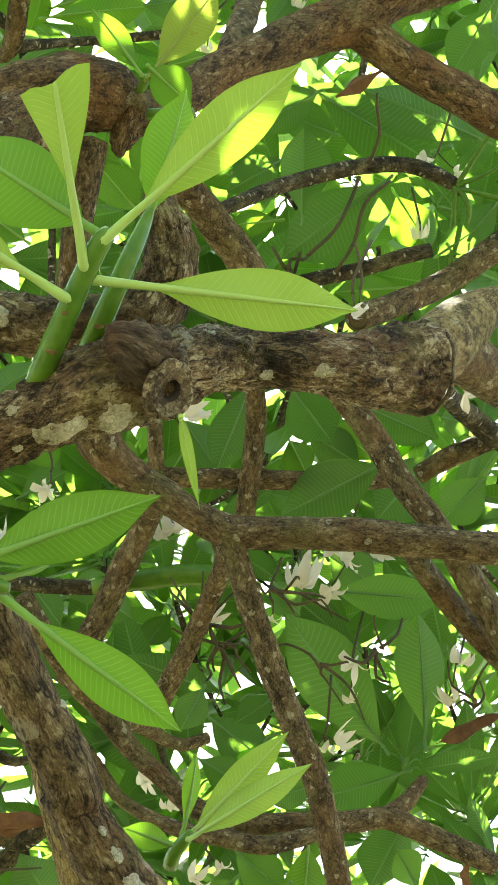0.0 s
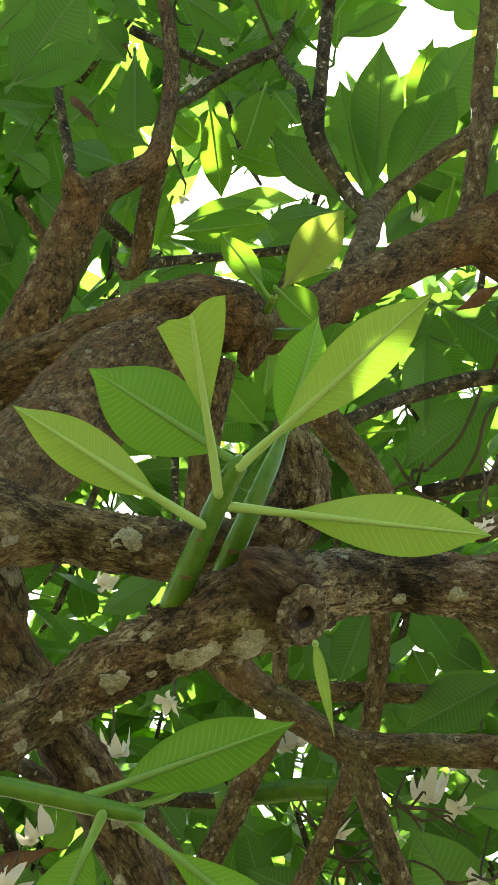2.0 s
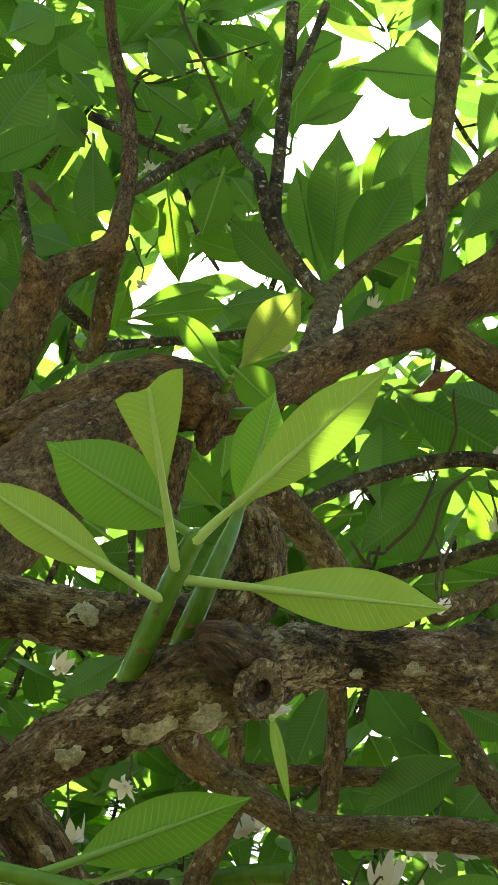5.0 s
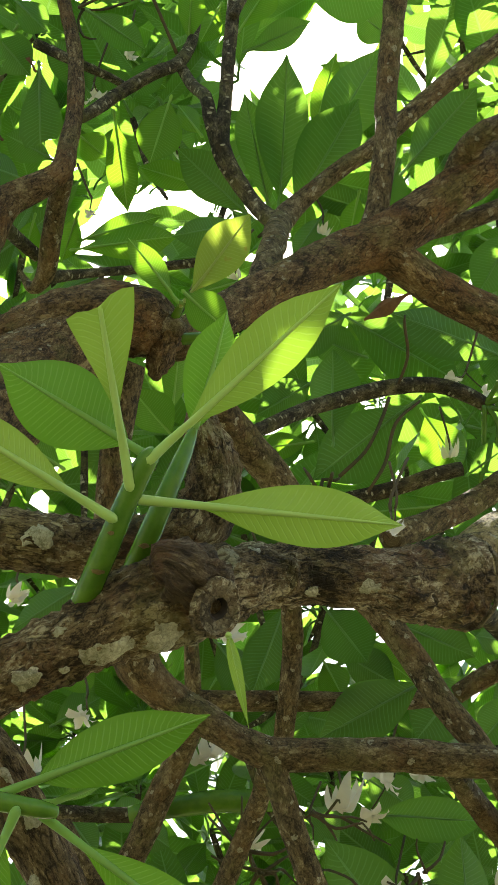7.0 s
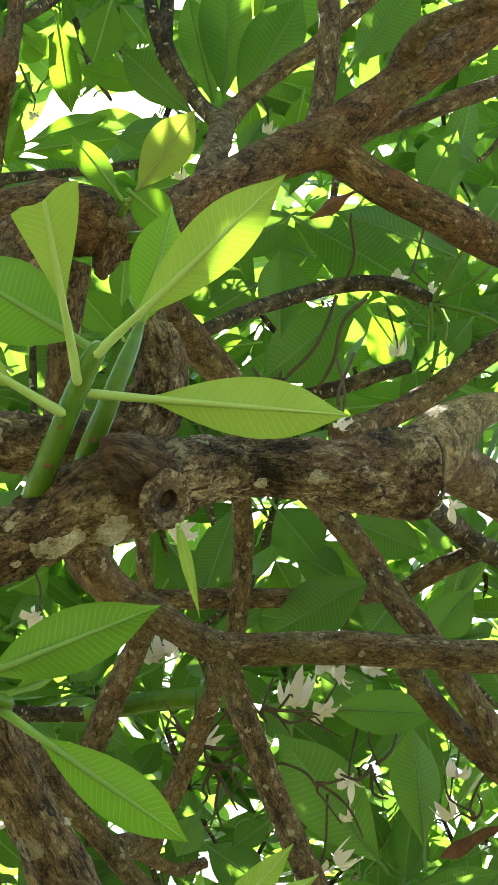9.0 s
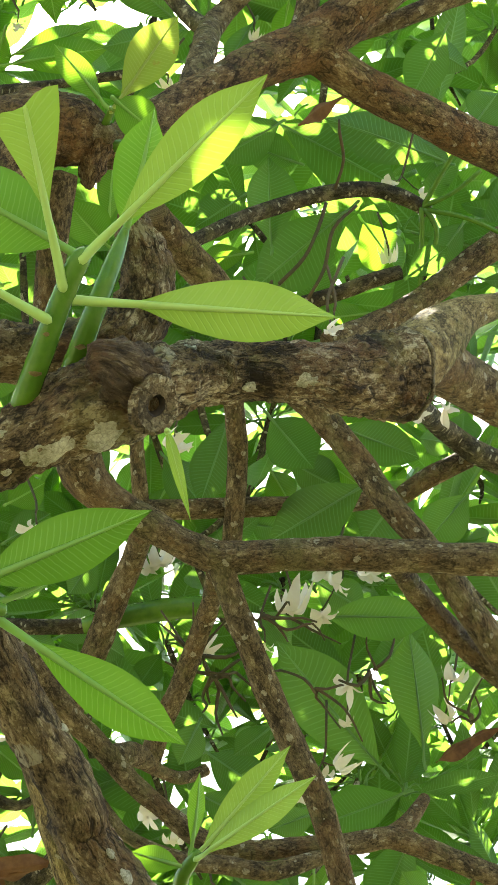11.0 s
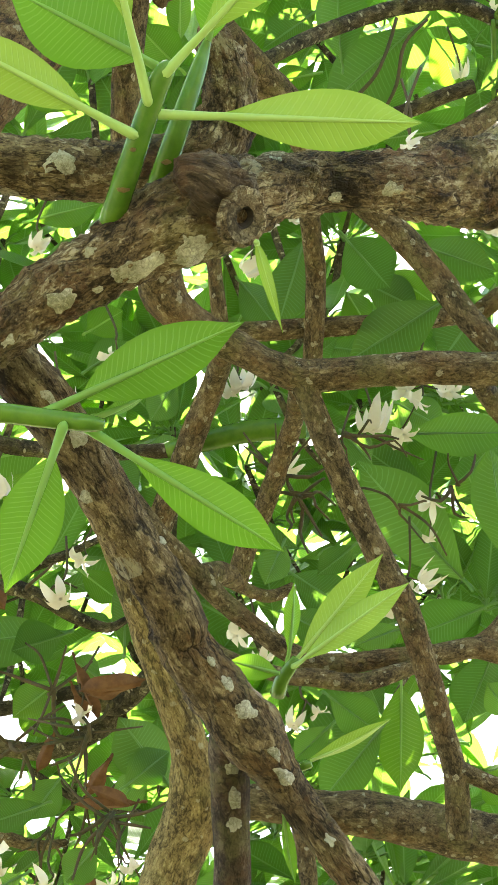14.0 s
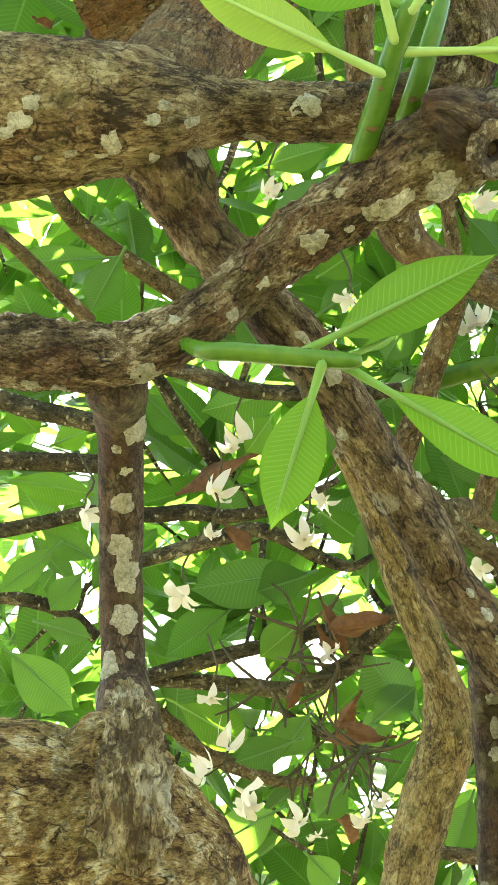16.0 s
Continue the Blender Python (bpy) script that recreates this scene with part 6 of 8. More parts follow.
leaf(tree, "leaf", (-0.354, 3.337, 6.328), (-0.498, 3.231, 6.320), (0.44, -0.54, -0.72), 0.107, 0.12, curl=0.05, shape=0.58, fold=0.14, ribbed=True)
leaf(tree, "mature", (-0.324, 3.606, 6.254), (0.002, 3.541, 6.241), (-0.18, -0.74, -0.65), 0.109, 0.11, curl=0.07, shape=0.56, fold=0.21, ribbed=True)
leaf(tree, "mature", (-0.308, 3.646, 6.351), (-0.046, 3.556, 6.362), (-0.26, -0.83, -0.50), 0.093, 0.10, curl=0.02, shape=0.53, fold=0.10, ribbed=True)
leaf(tree, "leaf", (0.209, 3.368, 6.063), (-0.022, 3.431, 6.092), (-0.29, -0.84, -0.46), 0.098, 0.10, curl=0.04, shape=0.58, fold=0.20, ribbed=True)
leaf(tree, "leaf", (0.211, 3.556, 6.172), (-0.015, 3.549, 6.137), (0.12, -0.77, -0.63), 0.069, 0.09, curl=0.07, shape=0.54, fold=0.22, ribbed=True)
leaf(tree, "leaf", (-0.222, 3.603, 6.135), (-0.368, 3.685, 6.155), (-0.47, -0.73, -0.49), 0.068, 0.10, curl=0.04, shape=0.55, fold=0.10, ribbed=True)
leaf(tree, "mature", (0.180, 3.376, 5.805), (0.048, 3.406, 5.787), (-0.04, -0.63, -0.78), 0.054, 0.08, curl=0.05, shape=0.54, fold=0.22, ribbed=True)
leaf(tree, "mature", (-0.301, 3.325, 6.462), (-0.214, 3.403, 6.450), (0.24, -0.41, -0.88), 0.100, 0.10, curl=0.06, shape=0.55, fold=0.20, ribbed=True)
leaf(tree, "mature", (0.078, 3.366, 6.502), (0.003, 3.314, 6.603), (-0.25, -0.77, -0.58), 0.070, 0.12, curl=0.07, shape=0.52, fold=0.24, ribbed=True)
leaf(tree, "mature", (0.541, 3.401, 6.260), (0.511, 3.532, 6.195), (-0.13, -0.46, -0.88), 0.078, 0.11, curl=0.02, shape=0.55, fold=0.12, ribbed=True)
leaf(tree, "leaf", (-0.467, 3.565, 6.274), (-0.631, 3.649, 6.183), (0.11, -0.63, -0.77), 0.107, 0.12, curl=0.05, shape=0.57, fold=0.14, ribbed=True)
leaf(tree, "mature", (-0.436, 3.575, 6.396), (-0.479, 3.704, 6.341), (-0.00, -0.39, -0.92), 0.081, 0.12, curl=0.04, shape=0.57, fold=0.23, ribbed=True)
leaf(tree, "leaf", (-0.834, 3.471, 6.296), (-0.787, 3.665, 6.252), (0.04, -0.23, -0.97), 0.110, 0.11, curl=0.05, shape=0.58, fold=0.11, ribbed=True)
leaf(tree, "mature", (-0.302, 3.545, 6.366), (-0.362, 3.709, 6.324), (-0.08, -0.28, -0.96), 0.081, 0.12, curl=0.05, shape=0.54, fold=0.20, ribbed=True)
leaf(tree, "leaf", (-0.718, 3.361, 6.517), (-0.808, 3.478, 6.444), (0.23, -0.38, -0.90), 0.108, 0.13, curl=0.05, shape=0.57, fold=0.13, ribbed=True)
leaf(tree, "leaf", (-0.667, 3.351, 6.531), (-0.550, 3.326, 6.615), (0.53, -0.26, -0.81), 0.109, 0.08, curl=0.06, shape=0.55, fold=0.11, ribbed=True)
leaf(tree, "mature", (-0.578, 3.682, 6.426), (-0.616, 3.830, 6.330), (-0.13, -0.56, -0.81), 0.091, 0.09, curl=0.06, shape=0.51, fold=0.20, ribbed=True)
leaf(tree, "mature", (-0.011, 3.499, 6.470), (-0.135, 3.500, 6.562), (-0.36, -0.81, -0.47), 0.072, 0.09, curl=0.06, shape=0.51, fold=0.24, ribbed=True)
leaf(tree, "leaf", (-0.249, 3.229, 6.529), (-0.380, 3.059, 6.572), (0.35, -0.47, -0.81), 0.105, 0.10, curl=0.04, shape=0.50, fold=0.18, ribbed=True)
leaf(tree, "leaf", (-0.333, 3.143, 6.581), (-0.231, 3.231, 6.472), (-0.45, -0.44, -0.78), 0.114, 0.10, curl=0.04, shape=0.56, fold=0.24, ribbed=True)
leaf(tree, "leaf", (-0.459, 3.001, 6.541), (-0.582, 3.151, 6.504), (-0.26, -0.43, -0.86), 0.115, 0.13, curl=0.05, shape=0.56, fold=0.17, ribbed=True)
leaf(tree, "leaf", (-0.481, 2.982, 6.667), (-0.378, 3.037, 6.567), (-0.23, -0.73, -0.64), 0.096, 0.11, curl=0.04, shape=0.54, fold=0.24, ribbed=True)
leaf(tree, "mature", (-0.149, 3.186, 6.680), (-0.028, 3.265, 6.615), (0.08, -0.70, -0.71), 0.100, 0.10, curl=0.05, shape=0.57, fold=0.10, ribbed=True)
leaf(tree, "leaf", (-0.095, 3.006, 6.674), (-0.195, 2.939, 6.689), (0.37, -0.69, -0.62), 0.114, 0.09, curl=0.03, shape=0.54, fold=0.10, ribbed=True)
leaf(tree, "leaf", (-0.285, 3.436, 6.385), (-0.404, 3.489, 6.314), (0.39, -0.29, -0.87), 0.103, 0.11, curl=0.07, shape=0.53, fold=0.14, ribbed=True)
leaf(tree, "leaf", (-0.710, 3.483, 6.307), (-0.608, 3.559, 6.239), (-0.29, -0.40, -0.87), 0.114, 0.09, curl=0.03, shape=0.53, fold=0.25, ribbed=True)
leaf(tree, "mature", (0.143, 3.057, 6.758), (0.075, 3.148, 6.682), (-0.13, -0.69, -0.71), 0.082, 0.11, curl=0.03, shape=0.57, fold=0.21, ribbed=True)
leaf(tree, "leaf", (0.656, 3.319, 6.305), (0.608, 3.456, 6.211), (-0.11, -0.59, -0.80), 0.119, 0.13, curl=0.04, shape=0.53, fold=0.16, ribbed=True)
leaf(tree, "leaf", (0.649, 3.034, 6.496), (0.528, 2.942, 6.500), (0.21, -0.32, -0.93), 0.118, 0.13, curl=0.05, shape=0.50, fold=0.12, ribbed=True)
leaf(tree, "leaf", (-0.750, 3.268, 6.209), (-0.643, 3.368, 6.208), (0.57, -0.62, -0.54), 0.111, 0.11, curl=0.02, shape=0.57, fold=0.13, ribbed=True)
leaf(tree, "leaf", (-0.512, 3.205, 6.405), (-0.601, 3.294, 6.389), (-0.31, -0.46, -0.84), 0.098, 0.09, curl=0.03, shape=0.52, fold=0.25, ribbed=True)
leaf(tree, "leaf", (-0.245, 3.105, 6.491), (-0.128, 3.189, 6.439), (0.02, -0.55, -0.84), 0.092, 0.12, curl=0.05, shape=0.58, fold=0.23, ribbed=True)
leaf(tree, "leaf", (0.244, 3.340, 6.453), (0.140, 3.380, 6.334), (0.58, -0.47, -0.67), 0.106, 0.12, curl=0.03, shape=0.51, fold=0.18, ribbed=True)
leaf(tree, "leaf", (0.450, 3.512, 6.313), (0.344, 3.577, 6.177), (-0.17, -0.93, -0.31), 0.083, 0.12, curl=0.05, shape=0.53, fold=0.10, ribbed=True)
leaf(tree, "leaf", (0.383, 3.623, 6.235), (0.481, 3.540, 6.239), (-0.53, -0.66, -0.53), 0.084, 0.12, curl=0.07, shape=0.54, fold=0.17, ribbed=True)
leaf(tree, "leaf", (0.431, 3.774, 5.552), (0.427, 3.563, 5.724), (-0.50, -0.54, -0.68), 0.163, 0.11, curl=0.05, shape=0.56, fold=0.24, ribbed=True)
leaf(tree, "leaf", (0.686, 3.688, 5.661), (0.376, 3.922, 5.566), (-0.33, -0.70, -0.63), 0.197, 0.11, curl=0.04, shape=0.57, fold=0.20, ribbed=True)
leaf(tree, "leaf", (0.467, 3.644, 5.993), (0.834, 3.779, 5.815), (-0.13, -0.64, -0.75), 0.188, 0.08, curl=0.04, shape=0.56, fold=0.21, ribbed=True)
leaf(tree, "leaf", (0.975, 3.656, 5.764), (0.612, 3.545, 5.881), (0.11, -0.87, -0.49), 0.153, 0.09, curl=0.07, shape=0.56, fold=0.16, ribbed=True)
leaf(tree, "mature", (0.801, 3.828, 5.987), (1.014, 3.811, 6.039), (0.20, -0.32, -0.93), 0.084, 0.10, curl=0.05, shape=0.58, fold=0.17, ribbed=True)
leaf(tree, "mature", (0.730, 3.949, 5.894), (0.842, 4.024, 5.709), (0.08, -0.94, -0.33), 0.152, 0.12, curl=0.06, shape=0.52, fold=0.19, ribbed=True)
leaf(tree, "leaf", (0.961, 3.314, 5.974), (0.847, 3.477, 5.839), (0.26, -0.50, -0.83), 0.141, 0.10, curl=0.02, shape=0.53, fold=0.16, ribbed=True)
leaf(tree, "leaf", (0.871, 3.410, 6.048), (1.045, 3.503, 6.009), (0.27, -0.75, -0.60), 0.100, 0.13, curl=0.05, shape=0.52, fold=0.20, ribbed=True)
leaf(tree, "leaf", (0.637, 3.226, 6.097), (0.861, 3.045, 6.275), (-0.14, -0.78, -0.61), 0.155, 0.09, curl=0.04, shape=0.56, fold=0.11, ribbed=True)
leaf(tree, "leaf", (0.416, 3.898, 5.982), (0.233, 3.940, 5.866), (0.31, -0.61, -0.72), 0.126, 0.11, curl=0.05, shape=0.52, fold=0.21, ribbed=True)
leaf(tree, "mature", (0.410, 4.109, 5.928), (0.245, 4.080, 5.871), (0.34, -0.67, -0.66), 0.084, 0.12, curl=0.06, shape=0.55, fold=0.10, ribbed=True)
leaf(tree, "mature", (0.781, 4.158, 5.687), (0.556, 4.141, 5.650), (0.15, -0.84, -0.52), 0.105, 0.10, curl=0.04, shape=0.55, fold=0.19, ribbed=True)
leaf(tree, "mature", (-0.016, 3.361, 5.143), (-0.125, 3.230, 5.181), (-0.11, -0.20, -0.97), 0.123, 0.11, curl=0.05, shape=0.52, fold=0.13, ribbed=True)
leaf(tree, "mature", (-0.026, 3.382, 5.259), (-0.002, 3.251, 5.383), (0.42, -0.58, -0.70), 0.074, 0.09, curl=0.02, shape=0.52, fold=0.22, ribbed=True)
leaf(tree, "mature", (-0.305, 3.477, 5.161), (-0.432, 3.406, 5.218), (0.05, -0.69, -0.72), 0.088, 0.10, curl=0.03, shape=0.51, fold=0.21, ribbed=True)
leaf(tree, "leaf", (1.050, 3.934, 5.840), (0.920, 4.019, 5.710), (0.17, -0.73, -0.66), 0.105, 0.11, curl=0.04, shape=0.50, fold=0.09, ribbed=True)
leaf(tree, "leaf", (0.904, 3.741, 6.039), (1.002, 3.863, 5.916), (0.21, -0.78, -0.59), 0.114, 0.10, curl=0.04, shape=0.54, fold=0.24, ribbed=True)
leaf(tree, "mature", (0.586, 3.834, 6.082), (0.523, 3.800, 6.180), (-0.63, -0.51, -0.58), 0.096, 0.08, curl=0.06, shape=0.50, fold=0.11, ribbed=True)
leaf(tree, "leaf", (0.390, 4.090, 5.239), (0.522, 4.218, 5.120), (-0.17, -0.57, -0.81), 0.172, 0.13, curl=0.03, shape=0.52, fold=0.19, ribbed=True)
leaf(tree, "leaf", (0.300, 4.162, 5.317), (0.191, 4.302, 5.078), (0.22, -0.80, -0.56), 0.130, 0.09, curl=0.04, shape=0.55, fold=0.14, ribbed=True)
leaf(tree, "leaf", (0.622, 4.266, 5.310), (0.850, 4.336, 5.234), (-0.19, -0.38, -0.91), 0.137, 0.12, curl=0.04, shape=0.56, fold=0.14, ribbed=True)
leaf(tree, "leaf", (0.676, 4.173, 5.024), (0.374, 4.334, 4.952), (-0.22, -0.71, -0.67), 0.170, 0.11, curl=0.06, shape=0.53, fold=0.18, ribbed=True)
leaf(tree, "mature", (0.541, 4.382, 5.345), (0.669, 4.411, 5.218), (-0.54, -0.51, -0.67), 0.104, 0.08, curl=0.02, shape=0.51, fold=0.11, ribbed=True)
leaf(tree, "leaf", (0.840, 4.327, 5.196), (0.663, 4.422, 5.002), (0.19, -0.80, -0.57), 0.183, 0.12, curl=0.04, shape=0.57, fold=0.08, ribbed=True)
leaf(tree, "leaf", (0.962, 4.199, 5.001), (0.815, 4.284, 4.885), (-0.20, -0.90, -0.40), 0.135, 0.10, curl=0.07, shape=0.57, fold=0.16, ribbed=True)
leaf(tree, "leaf", (0.481, 4.296, 4.659), (0.795, 4.233, 4.584), (-0.27, -0.89, -0.38), 0.126, 0.10, curl=0.04, shape=0.51, fold=0.23, ribbed=True)
leaf(tree, "mature", (0.419, 4.496, 5.382), (0.484, 4.577, 5.291), (0.13, -0.79, -0.60), 0.106, 0.12, curl=0.06, shape=0.51, fold=0.19, ribbed=True)
leaf(tree, "leaf", (0.327, 4.609, 5.257), (0.548, 4.619, 5.212), (-0.01, -0.97, -0.25), 0.114, 0.10, curl=0.07, shape=0.50, fold=0.24, ribbed=True)
leaf(tree, "leaf", (0.091, 4.392, 5.373), (0.206, 4.512, 5.270), (0.39, -0.78, -0.48), 0.131, 0.09, curl=0.07, shape=0.54, fold=0.19, ribbed=True)
leaf(tree, "mature", (0.108, 4.535, 5.360), (0.054, 4.584, 5.292), (0.02, -0.80, -0.59), 0.069, 0.08, curl=0.07, shape=0.52, fold=0.20, ribbed=True)
leaf(tree, "leaf", (0.963, 4.271, 5.230), (0.844, 4.234, 5.235), (0.26, -0.90, -0.35), 0.092, 0.13, curl=0.04, shape=0.51, fold=0.14, ribbed=True)
leaf(tree, "leaf", (-0.361, 4.521, 4.883), (-0.250, 4.571, 4.738), (-0.11, -0.91, -0.40), 0.098, 0.13, curl=0.02, shape=0.53, fold=0.16, ribbed=True)
leaf(tree, "leaf", (-0.251, 4.566, 4.831), (-0.104, 4.493, 4.850), (-0.34, -0.80, -0.49), 0.100, 0.11, curl=0.02, shape=0.52, fold=0.20, ribbed=True)
leaf(tree, "leaf", (0.157, 4.628, 4.570), (0.088, 4.628, 4.427), (0.22, -0.97, -0.11), 0.096, 0.10, curl=0.06, shape=0.50, fold=0.09, ribbed=True)
leaf(tree, "leaf", (0.743, 4.491, 4.275), (0.740, 4.324, 4.616), (0.28, -0.86, -0.42), 0.148, 0.13, curl=0.05, shape=0.57, fold=0.20, ribbed=True)
leaf(tree, "leaf", (0.662, 4.637, 4.348), (0.373, 4.494, 4.727), (-0.34, -0.76, -0.55), 0.210, 0.08, curl=0.07, shape=0.54, fold=0.12, ribbed=True)
leaf(tree, "leaf", (0.702, 4.525, 4.232), (0.450, 4.591, 4.180), (0.02, -0.57, -0.82), 0.144, 0.12, curl=0.02, shape=0.56, fold=0.16, ribbed=True)
leaf(tree, "leaf", (0.741, 4.831, 4.300), (0.628, 5.012, 4.133), (0.16, -0.61, -0.77), 0.160, 0.11, curl=0.03, shape=0.58, fold=0.19, ribbed=True)
leaf(tree, "mature", (0.438, 4.728, 4.148), (0.406, 4.884, 3.871), (0.12, -0.86, -0.50), 0.136, 0.09, curl=0.04, shape=0.51, fold=0.17, ribbed=True)
leaf(tree, "leaf", (0.379, 4.702, 3.998), (0.178, 4.821, 3.831), (0.05, -0.79, -0.62), 0.143, 0.08, curl=0.03, shape=0.57, fold=0.17, ribbed=True)
leaf(tree, "leaf", (0.225, 4.840, 4.184), (0.373, 4.885, 4.057), (-0.25, -0.79, -0.57), 0.125, 0.09, curl=0.05, shape=0.56, fold=0.08, ribbed=True)
leaf(tree, "leaf", (0.254, 4.968, 4.157), (0.126, 5.047, 4.085), (-0.19, -0.81, -0.56), 0.092, 0.11, curl=0.07, shape=0.57, fold=0.10, ribbed=True)
leaf(tree, "leaf", (0.492, 4.825, 4.367), (0.328, 4.802, 4.305), (0.22, -0.95, -0.23), 0.090, 0.10, curl=0.06, shape=0.56, fold=0.10, ribbed=True)
leaf(tree, "leaf", (-0.468, 4.714, 4.379), (-0.638, 4.719, 4.332), (0.21, -0.54, -0.81), 0.142, 0.13, curl=0.06, shape=0.56, fold=0.19, ribbed=True)
leaf(tree, "mature", (-0.511, 4.863, 4.320), (-0.654, 4.840, 4.193), (0.39, -0.88, -0.28), 0.114, 0.09, curl=0.02, shape=0.56, fold=0.13, ribbed=True)
leaf(tree, "mature", (0.650, 5.021, 3.979), (0.748, 5.103, 3.923), (0.19, -0.70, -0.69), 0.115, 0.10, curl=0.06, shape=0.51, fold=0.21, ribbed=True)
leaf(tree, "mature", (0.371, 4.967, 4.347), (0.237, 5.056, 4.336), (-0.23, -0.45, -0.86), 0.093, 0.11, curl=0.06, shape=0.55, fold=0.16, ribbed=True)
leaf(tree, "leaf", (0.760, 4.946, 4.090), (0.698, 4.929, 4.216), (-0.60, -0.70, -0.39), 0.109, 0.12, curl=0.03, shape=0.56, fold=0.15, ribbed=True)
leaf(tree, "mature", (-0.351, 4.770, 4.492), (-0.277, 4.803, 4.391), (0.09, -0.96, -0.25), 0.100, 0.10, curl=0.03, shape=0.52, fold=0.13, ribbed=True)
leaf(tree, "mature", (-0.527, 4.367, 4.700), (-0.606, 4.364, 4.572), (0.67, -0.63, -0.40), 0.104, 0.08, curl=0.05, shape=0.56, fold=0.09, ribbed=True)
leaf(tree, "mature", (-0.012, 4.347, 5.080), (-0.135, 4.315, 5.196), (-0.36, -0.74, -0.58), 0.118, 0.13, curl=0.03, shape=0.53, fold=0.08, ribbed=True)
leaf(tree, "mature", (-0.367, 4.300, 5.122), (-0.248, 4.259, 5.160), (0.15, -0.40, -0.90), 0.126, 0.08, curl=0.04, shape=0.53, fold=0.18, ribbed=True)
leaf(tree, "leaf", (-0.154, 4.543, 4.831), (-0.045, 4.618, 4.793), (0.34, -0.77, -0.54), 0.101, 0.09, curl=0.05, shape=0.51, fold=0.20, ribbed=True)
leaf(tree, "leaf", (-0.369, 4.943, 3.989), (-0.221, 4.942, 4.097), (0.34, -0.80, -0.48), 0.116, 0.10, curl=0.04, shape=0.53, fold=0.16, ribbed=True)
leaf(tree, "leaf", (-0.522, 4.906, 4.037), (-0.622, 4.944, 3.928), (0.27, -0.80, -0.53), 0.115, 0.12, curl=0.04, shape=0.53, fold=0.24, ribbed=True)
leaf(tree, "leaf", (-0.469, 4.763, 4.414), (-0.836, 4.735, 4.385), (0.08, -0.99, -0.12), 0.163, 0.09, curl=0.02, shape=0.54, fold=0.22, ribbed=True)
leaf(tree, "leaf", (-0.723, 4.829, 4.362), (-0.923, 4.831, 4.218), (0.47, -0.58, -0.66), 0.142, 0.09, curl=0.07, shape=0.50, fold=0.20, ribbed=True)
leaf(tree, "leaf", (-0.925, 4.141, 5.157), (-1.246, 4.069, 5.127), (0.22, -0.72, -0.66), 0.092, 0.09, curl=0.03, shape=0.52, fold=0.18, ribbed=True)
leaf(tree, "leaf", (-0.892, 4.090, 5.145), (-1.025, 4.223, 5.029), (0.04, -0.64, -0.77), 0.121, 0.12, curl=0.04, shape=0.56, fold=0.22, ribbed=True)
leaf(tree, "mature", (-0.504, 4.038, 5.332), (-0.281, 4.033, 5.380), (0.05, -0.94, -0.32), 0.098, 0.12, curl=0.03, shape=0.53, fold=0.16, ribbed=True)
leaf(tree, "mature", (-1.372, 4.614, 4.767), (-1.097, 4.647, 4.701), (0.08, -0.99, -0.14), 0.108, 0.09, curl=0.06, shape=0.53, fold=0.24, ribbed=True)
leaf(tree, "leaf", (-1.104, 4.729, 4.515), (-1.255, 4.642, 4.587), (0.20, -0.81, -0.55), 0.103, 0.08, curl=0.05, shape=0.54, fold=0.11, ribbed=True)
leaf(tree, "leaf", (-1.179, 4.595, 4.507), (-1.358, 4.581, 4.343), (0.60, -0.52, -0.61), 0.090, 0.12, curl=0.05, shape=0.55, fold=0.08, ribbed=True)
leaf(tree, "leaf", (-1.355, 4.628, 4.196), (-1.179, 4.774, 4.054), (0.53, -0.83, -0.19), 0.160, 0.11, curl=0.05, shape=0.54, fold=0.20, ribbed=True)
leaf(tree, "leaf", (-0.910, 4.390, 4.866), (-0.799, 4.561, 4.793), (0.16, -0.47, -0.87), 0.121, 0.11, curl=0.07, shape=0.57, fold=0.19, ribbed=True)
leaf(tree, "mature", (-0.471, 4.541, 4.908), (-0.748, 4.490, 4.841), (0.22, -0.96, -0.19), 0.143, 0.08, curl=0.07, shape=0.53, fold=0.21, ribbed=True)
leaf(tree, "leaf", (-0.325, 4.730, 4.291), (-0.298, 4.571, 4.476), (-0.19, -0.76, -0.62), 0.085, 0.10, curl=0.02, shape=0.51, fold=0.18, ribbed=True)
leaf(tree, "mature", (-0.946, 4.970, 4.163), (-0.720, 5.044, 4.018), (-0.09, -0.82, -0.56), 0.133, 0.12, curl=0.03, shape=0.57, fold=0.09, ribbed=True)
leaf(tree, "leaf", (-0.550, 4.815, 3.908), (-0.743, 4.846, 3.866), (0.08, -0.60, -0.80), 0.105, 0.11, curl=0.06, shape=0.58, fold=0.22, ribbed=True)
leaf(tree, "leaf", (-0.616, 4.889, 3.746), (-0.842, 4.921, 3.658), (-0.12, -0.99, -0.06), 0.140, 0.12, curl=0.05, shape=0.52, fold=0.12, ribbed=True)
leaf(tree, "leaf", (-0.211, 5.015, 3.990), (-0.354, 4.888, 4.193), (0.41, -0.87, -0.26), 0.181, 0.10, curl=0.05, shape=0.58, fold=0.21, ribbed=True)
leaf(tree, "leaf", (-0.265, 4.141, 5.386), (-0.503, 4.272, 5.323), (-0.35, -0.84, -0.42), 0.111, 0.10, curl=0.05, shape=0.57, fold=0.10, ribbed=True)
leaf(tree, "mature", (-1.327, 4.392, 4.907), (-1.235, 4.510, 4.835), (-0.05, -0.49, -0.87), 0.111, 0.09, curl=0.03, shape=0.58, fold=0.13, ribbed=True)
